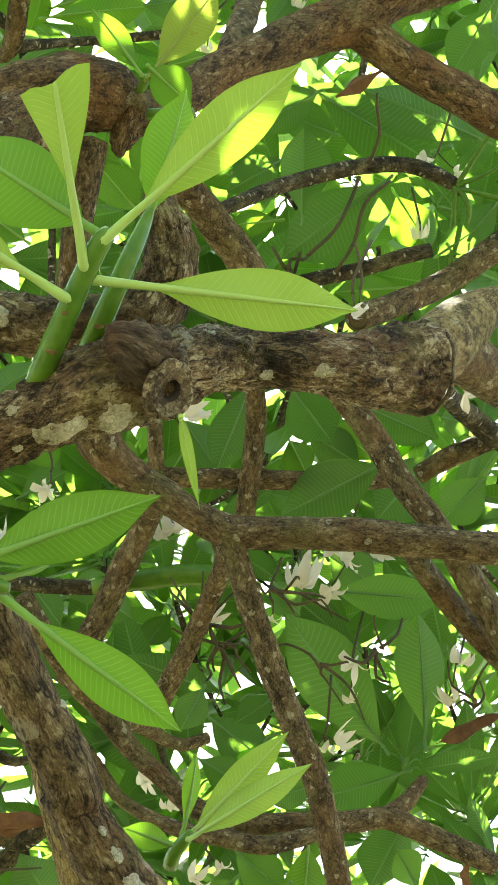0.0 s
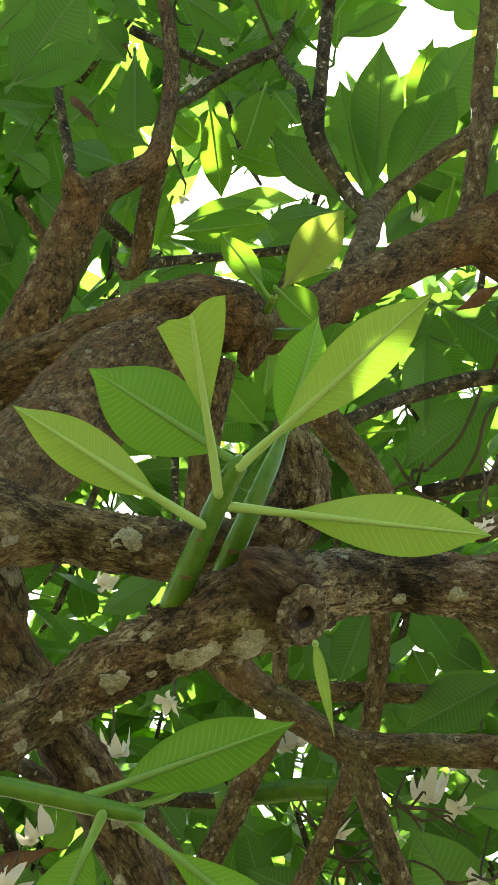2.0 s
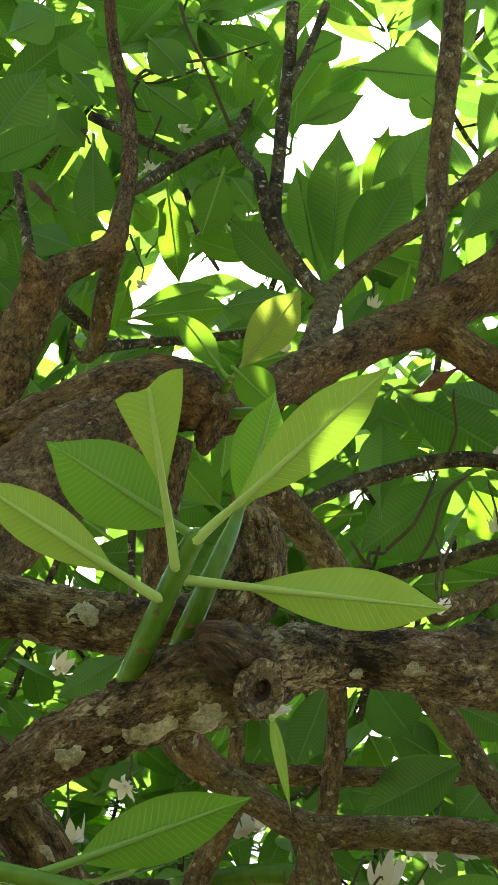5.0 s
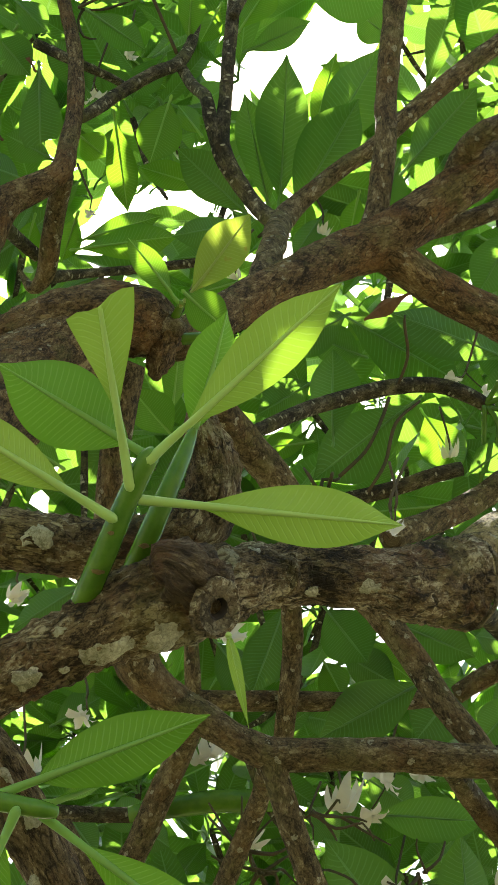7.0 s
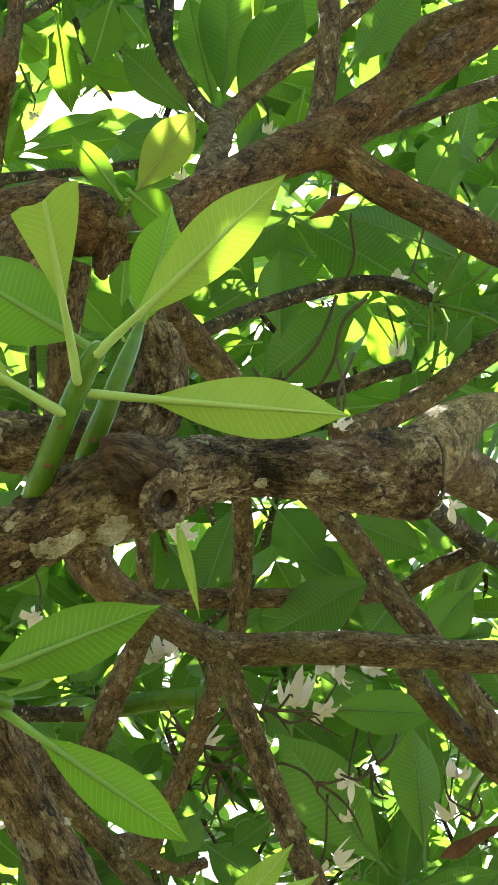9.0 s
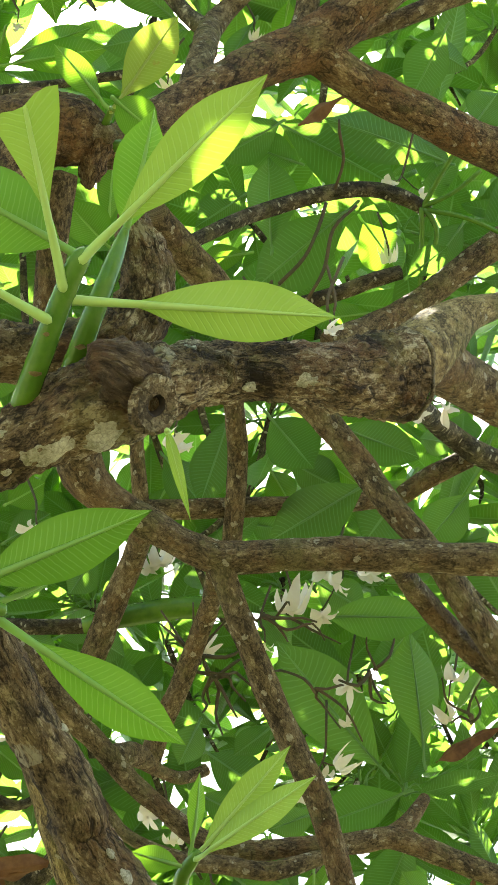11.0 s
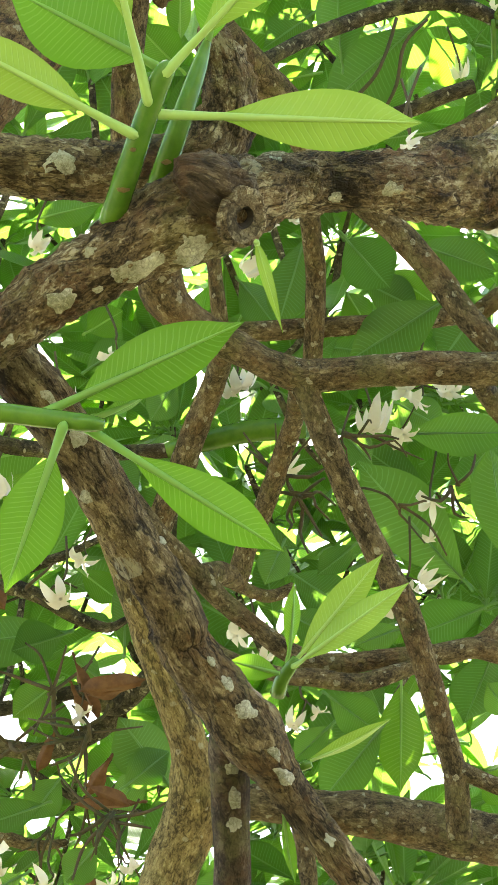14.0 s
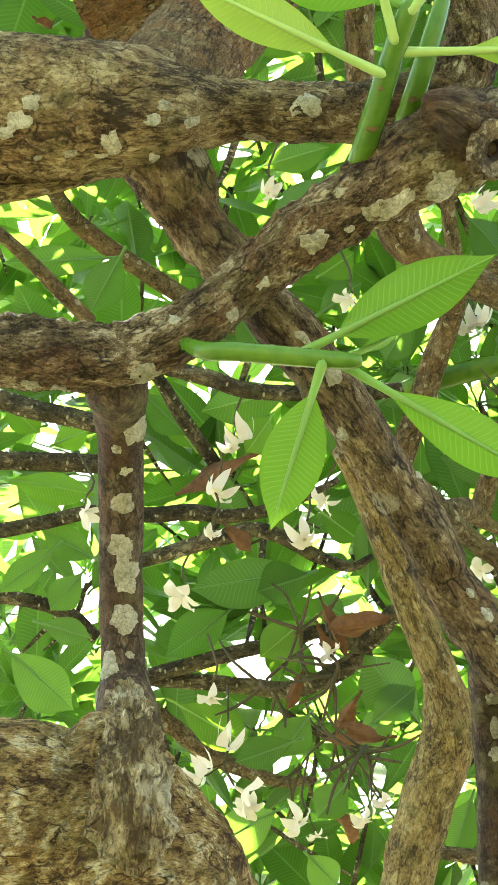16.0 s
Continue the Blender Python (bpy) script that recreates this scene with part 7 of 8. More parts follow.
leaf(tree, "mature", (-1.220, 4.592, 4.850), (-1.107, 4.626, 4.920), (0.49, -0.75, -0.44), 0.085, 0.08, curl=0.07, shape=0.51, fold=0.15, ribbed=True)
leaf(tree, "mature", (-0.791, 4.687, 4.832), (-0.857, 4.579, 4.890), (0.11, -0.52, -0.85), 0.086, 0.12, curl=0.05, shape=0.51, fold=0.23, ribbed=True)
leaf(tree, "mature", (-0.459, 4.832, 4.676), (-0.337, 4.890, 4.575), (-0.15, -0.77, -0.62), 0.097, 0.13, curl=0.05, shape=0.53, fold=0.13, ribbed=True)
leaf(tree, "leaf", (-1.307, 4.779, 4.363), (-1.139, 4.784, 4.287), (-0.15, -0.91, -0.39), 0.083, 0.10, curl=0.04, shape=0.57, fold=0.11, ribbed=True)
leaf(tree, "mature", (-0.653, 5.007, 4.371), (-0.586, 5.092, 4.255), (0.11, -0.83, -0.54), 0.102, 0.09, curl=0.03, shape=0.55, fold=0.18, ribbed=True)
leaf(tree, "mature", (-0.911, 5.106, 4.343), (-0.757, 5.138, 4.400), (0.33, -0.84, -0.43), 0.087, 0.12, curl=0.04, shape=0.50, fold=0.24, ribbed=True)
leaf(tree, "leaf", (-0.389, 4.848, 4.283), (-0.475, 4.762, 4.319), (0.35, -0.64, -0.68), 0.082, 0.13, curl=0.04, shape=0.54, fold=0.23, ribbed=True)
leaf(tree, "leaf", (-0.289, 4.976, 4.063), (-0.401, 5.067, 3.996), (-0.48, -0.82, -0.31), 0.109, 0.09, curl=0.03, shape=0.54, fold=0.11, ribbed=True)
leaf(tree, "leaf", (-0.582, 5.037, 3.670), (-0.497, 5.058, 3.573), (0.27, -0.96, 0.03), 0.106, 0.11, curl=0.06, shape=0.53, fold=0.15, ribbed=True)
leaf(tree, "leaf", (-0.094, 5.095, 3.831), (-0.181, 5.215, 3.686), (-0.10, -0.79, -0.60), 0.115, 0.13, curl=0.06, shape=0.56, fold=0.24, ribbed=True)
leaf(tree, "leaf", (0.171, 5.016, 4.718), (0.364, 5.082, 4.582), (-0.06, -0.86, -0.50), 0.145, 0.1, curl=0.03, shape=0.51, fold=0.15, ribbed=True)
leaf(tree, "leaf", (0.135, 4.996, 4.561), (0.293, 5.061, 4.494), (0.10, -0.82, -0.57), 0.112, 0.1, curl=0.05, shape=0.57, fold=0.15, ribbed=True)
leaf(tree, "leaf", (0.449, 4.411, 5.351), (0.618, 4.423, 5.208), (-0.51, -0.57, -0.64), 0.133, 0.1, curl=0.07, shape=0.56, fold=0.15, ribbed=True)
leaf(tree, "leaf", (0.357, 5.045, 4.656), (0.239, 5.165, 4.535), (0.13, -0.63, -0.76), 0.111, 0.1, curl=0.06, shape=0.54, fold=0.15, ribbed=True)
leaf(tree, "leaf", (-0.443, 4.652, 4.876), (-0.313, 4.745, 4.820), (0.43, -0.82, -0.38), 0.107, 0.1, curl=0.03, shape=0.50, fold=0.15, ribbed=True)
leaf(tree, "leaf", (0.206, 2.965, 6.700), (0.336, 2.875, 6.676), (-0.20, -0.03, -0.98), 0.110, 0.1, curl=0.02, shape=0.56, fold=0.15, ribbed=True)
leaf(tree, "leaf", (-0.031, 3.138, 6.600), (-0.134, 3.276, 6.565), (0.13, -0.15, -0.98), 0.103, 0.1, curl=0.07, shape=0.52, fold=0.15, ribbed=True)
leaf(tree, "leaf", (-1.147, 4.736, 4.490), (-1.247, 4.737, 4.368), (0.38, -0.87, -0.32), 0.100, 0.1, curl=0.06, shape=0.56, fold=0.15, ribbed=True)
leaf(tree, "leaf", (-0.441, 5.057, 3.888), (-0.554, 5.153, 3.822), (-0.24, -0.72, -0.65), 0.109, 0.1, curl=0.03, shape=0.56, fold=0.15, ribbed=True)
leaf(tree, "leaf", (-0.533, 4.481, 4.977), (-0.611, 4.348, 5.054), (-0.10, -0.46, -0.88), 0.106, 0.1, curl=0.06, shape=0.50, fold=0.15, ribbed=True)
leaf(tree, "leaf", (-0.389, 4.492, 5.136), (-0.242, 4.427, 5.190), (-0.07, -0.73, -0.68), 0.102, 0.1, curl=0.03, shape=0.52, fold=0.15, ribbed=True)
leaf(tree, "leaf", (0.380, 4.862, 4.691), (0.254, 4.950, 4.641), (-0.05, -0.54, -0.84), 0.091, 0.1, curl=0.07, shape=0.50, fold=0.15, ribbed=True)
leaf(tree, "leaf", (0.354, 4.585, 4.909), (0.447, 4.678, 4.842), (0.36, -0.75, -0.55), 0.107, 0.1, curl=0.06, shape=0.52, fold=0.15, ribbed=True)
leaf(tree, "leaf", (-0.219, 4.753, 4.630), (-0.299, 4.605, 4.701), (-0.07, -0.40, -0.91), 0.106, 0.1, curl=0.03, shape=0.57, fold=0.15, ribbed=True)
leaf(tree, "leaf", (-0.105, 4.520, 5.112), (-0.205, 4.597, 5.015), (-0.26, -0.87, -0.42), 0.108, 0.1, curl=0.04, shape=0.57, fold=0.15, ribbed=True)
leaf(tree, "leaf", (0.789, 3.740, 5.389), (0.900, 3.642, 5.402), (-0.16, -0.30, -0.94), 0.087, 0.08, curl=0.04, shape=0.52, fold=0.15, ribbed=True)
leaf(tree, "leaf", (0.839, 3.845, 5.419), (0.773, 3.963, 5.375), (-0.29, -0.48, -0.83), 0.097, 0.08, curl=0.06, shape=0.54, fold=0.15, ribbed=True)
leaf(tree, "leaf", (1.077, 3.695, 5.502), (1.182, 3.740, 5.431), (0.01, -0.85, -0.52), 0.120, 0.08, curl=0.06, shape=0.50, fold=0.15, ribbed=True)
leaf(tree, "leaf", (0.998, 3.481, 5.707), (1.085, 3.426, 5.797), (0.06, -0.83, -0.56), 0.129, 0.08, curl=0.02, shape=0.56, fold=0.15, ribbed=True)
leaf(tree, "leaf", (0.530, 4.638, 5.041), (0.671, 4.657, 4.938), (-0.05, -0.97, -0.25), 0.144, 0.08, curl=0.05, shape=0.53, fold=0.15, ribbed=True)
leaf(tree, "leaf", (-0.388, 4.345, 5.282), (-0.259, 4.482, 5.223), (0.27, -0.58, -0.77), 0.111, 0.08, curl=0.05, shape=0.50, fold=0.15, ribbed=True)
leaf(tree, "leaf", (-0.238, 4.724, 4.802), (-0.334, 4.767, 4.693), (0.14, -0.87, -0.46), 0.100, 0.08, curl=0.05, shape=0.55, fold=0.15, ribbed=True)
leaf(tree, "leaf", (0.484, 3.507, 5.815), (0.286, 3.558, 5.713), (0.31, -0.45, -0.83), 0.143, 0.08, curl=0.06, shape=0.51, fold=0.15, ribbed=True)
leaf(tree, "leaf", (0.542, 3.665, 5.807), (0.377, 3.590, 5.815), (0.07, -0.26, -0.96), 0.122, 0.08, curl=0.05, shape=0.56, fold=0.15, ribbed=True)
leaf(tree, "leaf", (-0.496, 2.991, 6.309), (-0.585, 2.856, 6.332), (0.50, -0.46, -0.73), 0.139, 0.08, curl=0.02, shape=0.50, fold=0.15, ribbed=True)
leaf(tree, "leaf", (-0.535, 2.947, 6.451), (-0.420, 3.057, 6.354), (-0.30, -0.44, -0.85), 0.124, 0.08, curl=0.04, shape=0.53, fold=0.15, ribbed=True)
leaf(tree, "leaf", (-0.623, 2.692, 6.357), (-0.487, 2.673, 6.451), (0.25, -0.81, -0.53), 0.138, 0.08, curl=0.03, shape=0.56, fold=0.15, ribbed=True)
leaf(tree, "leaf", (-0.365, 2.833, 6.417), (-0.496, 2.784, 6.488), (-0.18, -0.62, -0.76), 0.115, 0.08, curl=0.03, shape=0.53, fold=0.15, ribbed=True)
leaf(tree, "leaf", (-0.240, 2.803, 6.556), (-0.126, 2.893, 6.489), (0.20, -0.73, -0.65), 0.124, 0.08, curl=0.03, shape=0.52, fold=0.15, ribbed=True)
leaf(tree, "leaf", (0.609, 3.779, 4.691), (0.333, 3.891, 4.599), (-0.10, -0.77, -0.63), 0.150, 0.08, curl=0.04, shape=0.54, fold=0.15, ribbed=True)
leaf(tree, "leaf", (0.528, 3.741, 4.857), (0.741, 3.783, 4.766), (-0.13, -0.74, -0.65), 0.114, 0.08, curl=0.04, shape=0.54, fold=0.15, ribbed=True)

# flowers
inflorescence(((0.009, 4.106, 4.946), (0.059, 4.138, 4.838), (0.057, 4.144, 4.800)), ((0.067, 4.153, 4.757), (-0.13, 0.29, -0.95), 0.077), ((0.039, 4.162, 4.753), (-0.05, -0.03, -1.00), 0.056))
inflorescence(((0.598, 4.088, 4.911), (0.546, 4.157, 4.756), (0.556, 4.164, 4.718)), ((0.510, 4.171, 4.710), (-0.49, -0.24, -0.84), 0.067), ((0.536, 4.155, 4.656), (-0.65, 0.05, -0.76), 0.062), ((0.634, 4.191, 4.707), (0.00, -0.09, -1.00), 0.063), ((0.589, 4.132, 4.684), (-0.70, 0.57, -0.43), 0.051), ((0.492, 4.233, 4.608), (0.08, -0.09, -0.99), 0.071))
inflorescence(((0.396, 4.175, 4.793), (0.410, 4.194, 4.700), (0.413, 4.200, 4.662)), ((0.409, 4.212, 4.616), (-0.23, 0.36, -0.90), 0.090))
inflorescence(((0.587, 4.343, 4.623), (0.555, 4.370, 4.512), (0.551, 4.375, 4.473)), ((0.551, 4.340, 4.456), (-0.49, 0.01, -0.87), 0.069), ((0.543, 4.431, 4.396), (0.10, -0.11, -0.99), 0.039))
inflorescence(((0.495, 4.428, 4.472), (0.480, 4.462, 4.341), (0.467, 4.466, 4.302)), ((0.504, 4.452, 4.271), (-0.80, 0.29, -0.52), 0.064), ((0.476, 4.492, 4.282), (-0.28, 0.30, -0.91), 0.045), ((0.408, 4.481, 4.209), (0.09, -0.11, -0.99), 0.056))
inflorescence(((0.031, 4.556, 4.404), (0.047, 4.577, 4.288), (0.032, 4.580, 4.248)), ((-0.005, 4.573, 4.230), (-0.54, -0.44, -0.72), 0.067), ((0.062, 4.604, 4.170), (-0.23, 0.23, -0.95), 0.056))
inflorescence(((0.225, 4.603, 4.195), (0.150, 4.620, 4.078), (0.164, 4.622, 4.037)), ((0.124, 4.636, 3.974), (-0.41, 0.02, -0.91), 0.060), ((0.195, 4.619, 4.001), (0.25, 0.29, -0.93), 0.045))
inflorescence(((0.187, 3.885, 5.183), (0.136, 3.921, 5.079), (0.124, 3.929, 5.043)), ((0.100, 3.930, 4.976), (-0.87, 0.24, -0.44), 0.066), ((0.141, 3.959, 5.023), (-0.19, 0.61, -0.77), 0.050))
inflorescence(((0.183, 3.782, 5.246), (0.218, 3.820, 5.143), (0.217, 3.829, 5.108)), ((0.186, 3.849, 5.066), (0.20, -0.11, -0.97), 0.066), ((0.240, 3.840, 5.064), (-0.58, 0.23, -0.78), 0.056))
inflorescence(((0.748, 3.386, 4.826), (0.741, 3.438, 4.709), (0.722, 3.446, 4.673)), ((0.685, 3.419, 4.588), (0.41, -0.09, -0.91), 0.049), ((0.704, 3.485, 4.647), (-0.30, 0.46, -0.84), 0.052), ((0.767, 3.481, 4.657), (0.49, 0.11, -0.86), 0.060))
inflorescence(((0.490, 3.195, 4.876), (0.502, 3.222, 4.790), (0.496, 3.232, 4.756)), ((0.493, 3.249, 4.714), (0.11, 0.49, -0.86), 0.039))
inflorescence(((0.871, 3.577, 5.860), (0.830, 3.638, 5.753), (0.817, 3.650, 5.720)), ((0.778, 3.631, 5.667), (-0.50, -0.09, -0.86), 0.046), ((0.875, 3.689, 5.670), (-0.71, -0.07, -0.70), 0.041), ((0.789, 3.687, 5.705), (-0.38, 0.78, -0.50), 0.037))
inflorescence(((-0.378, 3.800, 5.274), (-0.444, 3.850, 5.156), (-0.445, 3.859, 5.120)), ((-0.449, 3.883, 5.085), (-0.76, 0.21, -0.62), 0.050), ((-0.449, 3.840, 5.044), (-0.35, 0.01, -0.94), 0.052), ((-0.450, 3.899, 5.103), (0.61, 0.28, -0.74), 0.045))
inflorescence(((0.363, 4.248, 4.735), (0.326, 4.265, 4.641), (0.335, 4.271, 4.603)), ((0.331, 4.282, 4.556), (-0.13, 0.33, -0.93), 0.043))
inflorescence(((0.211, 4.270, 4.749), (0.190, 4.287, 4.655), (0.174, 4.292, 4.616)), ((0.171, 4.304, 4.570), (-0.59, -0.26, -0.76), 0.050))
inflorescence(((-0.657, 4.319, 4.614), (-0.675, 4.333, 4.518), (-0.687, 4.337, 4.479)), ((-0.693, 4.347, 4.432), (-0.47, -0.30, -0.83), 0.078))
inflorescence(((-1.065, 4.269, 4.576), (-1.023, 4.282, 4.479), (-1.043, 4.286, 4.440)), ((-1.048, 4.296, 4.392), (0.64, -0.17, -0.75), 0.065))
inflorescence(((-0.327, 4.365, 4.585), (-0.375, 4.379, 4.489), (-0.398, 4.383, 4.450)), ((-0.404, 4.393, 4.402), (-0.65, -0.06, -0.76), 0.067))
inflorescence(((-0.443, 4.364, 4.464), (-0.445, 4.377, 4.367), (-0.460, 4.380, 4.327)), ((-0.466, 4.389, 4.280), (0.29, -0.32, -0.90), 0.077))
inflorescence(((-0.718, 4.335, 4.498), (-0.689, 4.348, 4.401), (-0.709, 4.351, 4.362)), ((-0.715, 4.360, 4.314), (-0.30, -0.15, -0.94), 0.045))
inflorescence(((-0.748, 4.410, 4.359), (-0.805, 4.420, 4.260), (-0.803, 4.423, 4.220)), ((-0.808, 4.430, 4.172), (-0.47, -0.39, -0.79), 0.088))
inflorescence(((-0.297, 4.018, 5.024), (-0.261, 4.051, 4.918), (-0.263, 4.058, 4.881)), ((-0.268, 4.072, 4.840), (-0.74, 0.29, -0.61), 0.043), ((-0.270, 4.071, 4.833), (-0.41, 0.08, -0.91), 0.066))
inflorescence(((-0.729, 4.662, 4.015), (-0.741, 4.702, 3.842), (-0.755, 4.703, 3.801)), ((-0.741, 4.660, 3.829), (-0.47, 0.44, -0.77), 0.077), ((-0.810, 4.692, 3.769), (0.60, 0.40, -0.69), 0.088), ((-0.844, 4.730, 3.757), (0.11, -0.06, -0.99), 0.067), ((-0.706, 4.697, 3.709), (0.77, 0.43, -0.48), 0.090), ((-0.698, 4.758, 3.688), (0.28, -0.57, -0.78), 0.067))
inflorescence(((-0.530, 4.777, 3.840), (-0.558, 4.787, 3.719), (-0.543, 4.787, 3.677)), ((-0.568, 4.775, 3.641), (0.65, -0.16, -0.74), 0.077), ((-0.528, 4.805, 3.611), (0.12, 0.13, -0.98), 0.043))
inflorescence(((-0.307, 4.765, 3.866), (-0.373, 4.775, 3.745), (-0.360, 4.774, 3.703)), ((-0.394, 4.761, 3.622), (0.45, 0.05, -0.89), 0.066), ((-0.336, 4.794, 3.683), (0.43, -0.04, -0.90), 0.056))
inflorescence(((-0.380, 4.553, 4.224), (-0.438, 4.562, 4.124), (-0.429, 4.564, 4.084)), ((-0.434, 4.570, 4.035), (0.37, 0.07, -0.93), 0.054))
inflorescence(((-0.768, 4.579, 4.134), (-0.745, 4.586, 4.034), (-0.760, 4.587, 3.993)), ((-0.765, 4.593, 3.943), (0.07, -0.06, -1.00), 0.064))
inflorescence(((-0.293, 3.312, 6.285), (-0.264, 3.345, 6.207), (-0.250, 3.358, 6.176)), ((-0.251, 3.379, 6.138), (0.45, 0.44, -0.78), 0.035))
inflorescence(((-0.437, 4.141, 4.931), (-0.429, 4.170, 4.821), (-0.438, 4.176, 4.783)), ((-0.416, 4.194, 4.750), (0.16, 0.36, -0.92), 0.078), ((-0.459, 4.181, 4.722), (0.50, -0.28, -0.82), 0.056))
inflorescence(((-0.198, 3.055, 6.538), (-0.232, 3.108, 6.452), (-0.240, 3.122, 6.423)), ((-0.241, 3.116, 6.341), (0.40, 0.84, -0.37), 0.047), ((-0.239, 3.172, 6.434), (-0.58, 0.62, -0.53), 0.043))
inflorescence(((-0.572, 4.236, 4.742), (-0.623, 4.263, 4.630), (-0.622, 4.267, 4.591)), ((-0.602, 4.266, 4.548), (0.26, 0.52, -0.81), 0.077), ((-0.640, 4.289, 4.539), (0.36, -0.23, -0.91), 0.056))
inflorescence(((0.220, 3.418, 6.097), (0.150, 3.450, 6.017), (0.167, 3.462, 5.984)), ((0.167, 3.482, 5.946), (0.53, 0.45, -0.72), 0.043))
inflorescence(((0.402, 3.458, 6.366), (0.437, 3.491, 6.287), (0.436, 3.504, 6.256)), ((0.436, 3.524, 6.218), (-0.33, 0.56, -0.76), 0.041))
inflorescence(((-0.730, 2.792, 6.458), (-0.697, 2.830, 6.386), (-0.707, 2.844, 6.357)), ((-0.709, 2.868, 6.323), (0.47, 0.58, -0.66), 0.041))
inflorescence(((-0.119, 3.021, 6.657), (-0.135, 3.058, 6.584), (-0.136, 3.073, 6.555)), ((-0.137, 3.095, 6.521), (-0.45, 0.06, -0.89), 0.041))
inflorescence(((0.462, 2.778, 4.450), (0.421, 2.803, 4.363), (0.417, 2.813, 4.328)), ((0.416, 2.829, 4.286), (-0.85, 0.15, -0.51), 0.029))
inflorescence(((0.787, 3.943, 5.898), (0.803, 3.971, 5.813), (0.807, 3.981, 5.779)), ((0.806, 3.999, 5.738), (0.11, 0.76, -0.64), 0.060))
inflorescence(((0.872, 4.310, 4.597), (0.841, 4.336, 4.484), (0.823, 4.341, 4.445)), ((0.827, 4.305, 4.430), (-0.14, 0.63, -0.76), 0.066), ((0.813, 4.398, 4.366), (0.43, 0.02, -0.90), 0.060))

# dead leaves
leaf(tree, "dead", (-0.241, 4.506, 4.085), (-0.428, 4.498, 4.035), (0.24, -0.50, -0.83), 0.063, 0.08, curl=0.22, fold=0.7, wave=0.14)
leaf(tree, "dead", (-0.447, 4.500, 4.176), (-0.416, 4.607, 4.022), (-0.51, -0.66, -0.56), 0.046, 0.08, curl=0.22, fold=0.7, wave=0.14)
leaf(tree, "dead", (-0.362, 4.598, 3.915), (-0.459, 4.673, 3.839), (-0.36, -0.85, -0.38), 0.045, 0.08, curl=0.22, fold=0.7, wave=0.14)
leaf(tree, "dead", (-0.288, 4.704, 3.826), (-0.470, 4.672, 3.797), (0.22, -0.53, -0.82), 0.040, 0.08, curl=0.22, fold=0.7, wave=0.14)
leaf(tree, "dead", (-0.688, 4.405, 4.378), (-0.627, 4.446, 4.294), (-0.28, -0.77, -0.57), 0.051, 0.08, curl=0.22, fold=0.7, wave=0.14)
leaf(tree, "dead", (-0.279, 4.549, 4.092), (-0.406, 4.523, 4.042), (0.41, -0.48, -0.78), 0.059, 0.08, curl=0.22, fold=0.7, wave=0.14)
leaf(tree, "dead", (-0.440, 4.661, 3.869), (-0.338, 4.664, 3.795), (-0.37, -0.76, -0.53), 0.046, 0.08, curl=0.22, fold=0.7, wave=0.14)
leaf(tree, "dead", (-0.511, 4.637, 4.033), (-0.589, 4.716, 3.945), (-0.33, -0.83, -0.45), 0.041, 0.08, curl=0.22, fold=0.7, wave=0.14)
leaf(tree, "dead", (-0.560, 4.417, 4.607), (-0.864, 4.491, 4.605), (-0.23, -0.97, 0.05), 0.080, 0.08, curl=0.25, fold=0.5, wave=0.1)
leaf(tree, "dead", (-0.279, 4.891, 4.275), (-0.436, 4.971, 4.266), (-0.46, -0.88, 0.09), 0.090, 0.08, curl=0.25, fold=0.5, wave=0.1)
leaf(tree, "dead", (-0.484, 4.817, 4.278), (-0.472, 4.959, 4.207), (-0.54, -0.34, -0.77), 0.049, 0.08, curl=0.25, fold=0.5, wave=0.1)
leaf(tree, "dead", (-0.495, 5.299, 3.937), (-0.502, 5.461, 3.847), (-0.60, -0.41, -0.69), 0.083, 0.08, curl=0.25, fold=0.5, wave=0.1)
leaf(tree, "dead", (-0.454, 5.166, 4.071), (-0.309, 5.237, 4.071), (0.16, -0.32, -0.93), 0.045, 0.08, curl=0.25, fold=0.5, wave=0.1)
leaf(tree, "dead", (0.954, 4.361, 4.310), (0.753, 4.442, 4.299), (-0.38, -0.92, 0.13), 0.057, 0.08, curl=0.25, fold=0.5, wave=0.1)
leaf(tree, "dead", (0.640, 3.300, 5.654), (0.489, 3.369, 5.656), (-0.41, -0.89, -0.20), 0.052, 0.08, curl=0.25, fold=0.5, wave=0.1)
leaf(tree, "dead", (-0.403, 3.034, 6.344), (-0.456, 2.968, 6.481), (0.51, -0.83, -0.20), 0.025, 0.08, curl=0.25, fold=0.5, wave=0.1)
leaf(tree, "dead", (-0.988, 3.354, 5.317), (-0.958, 3.422, 5.320), (-0.15, 0.11, -0.98), 0.046, 0.08, curl=0.25, fold=0.5, wave=0.1)
leaf(tree, "dead", (0.833, 4.556, 3.974), (0.807, 4.654, 3.947), (-0.88, -0.33, -0.33), 0.049, 0.08, curl=0.25, fold=0.5, wave=0.1)
leaf(tree, "dead", (-0.500, 3.173, 6.205), (-0.570, 3.120, 6.329), (0.42, -0.89, -0.14), 0.042, 0.08, curl=0.25, fold=0.5, wave=0.1)

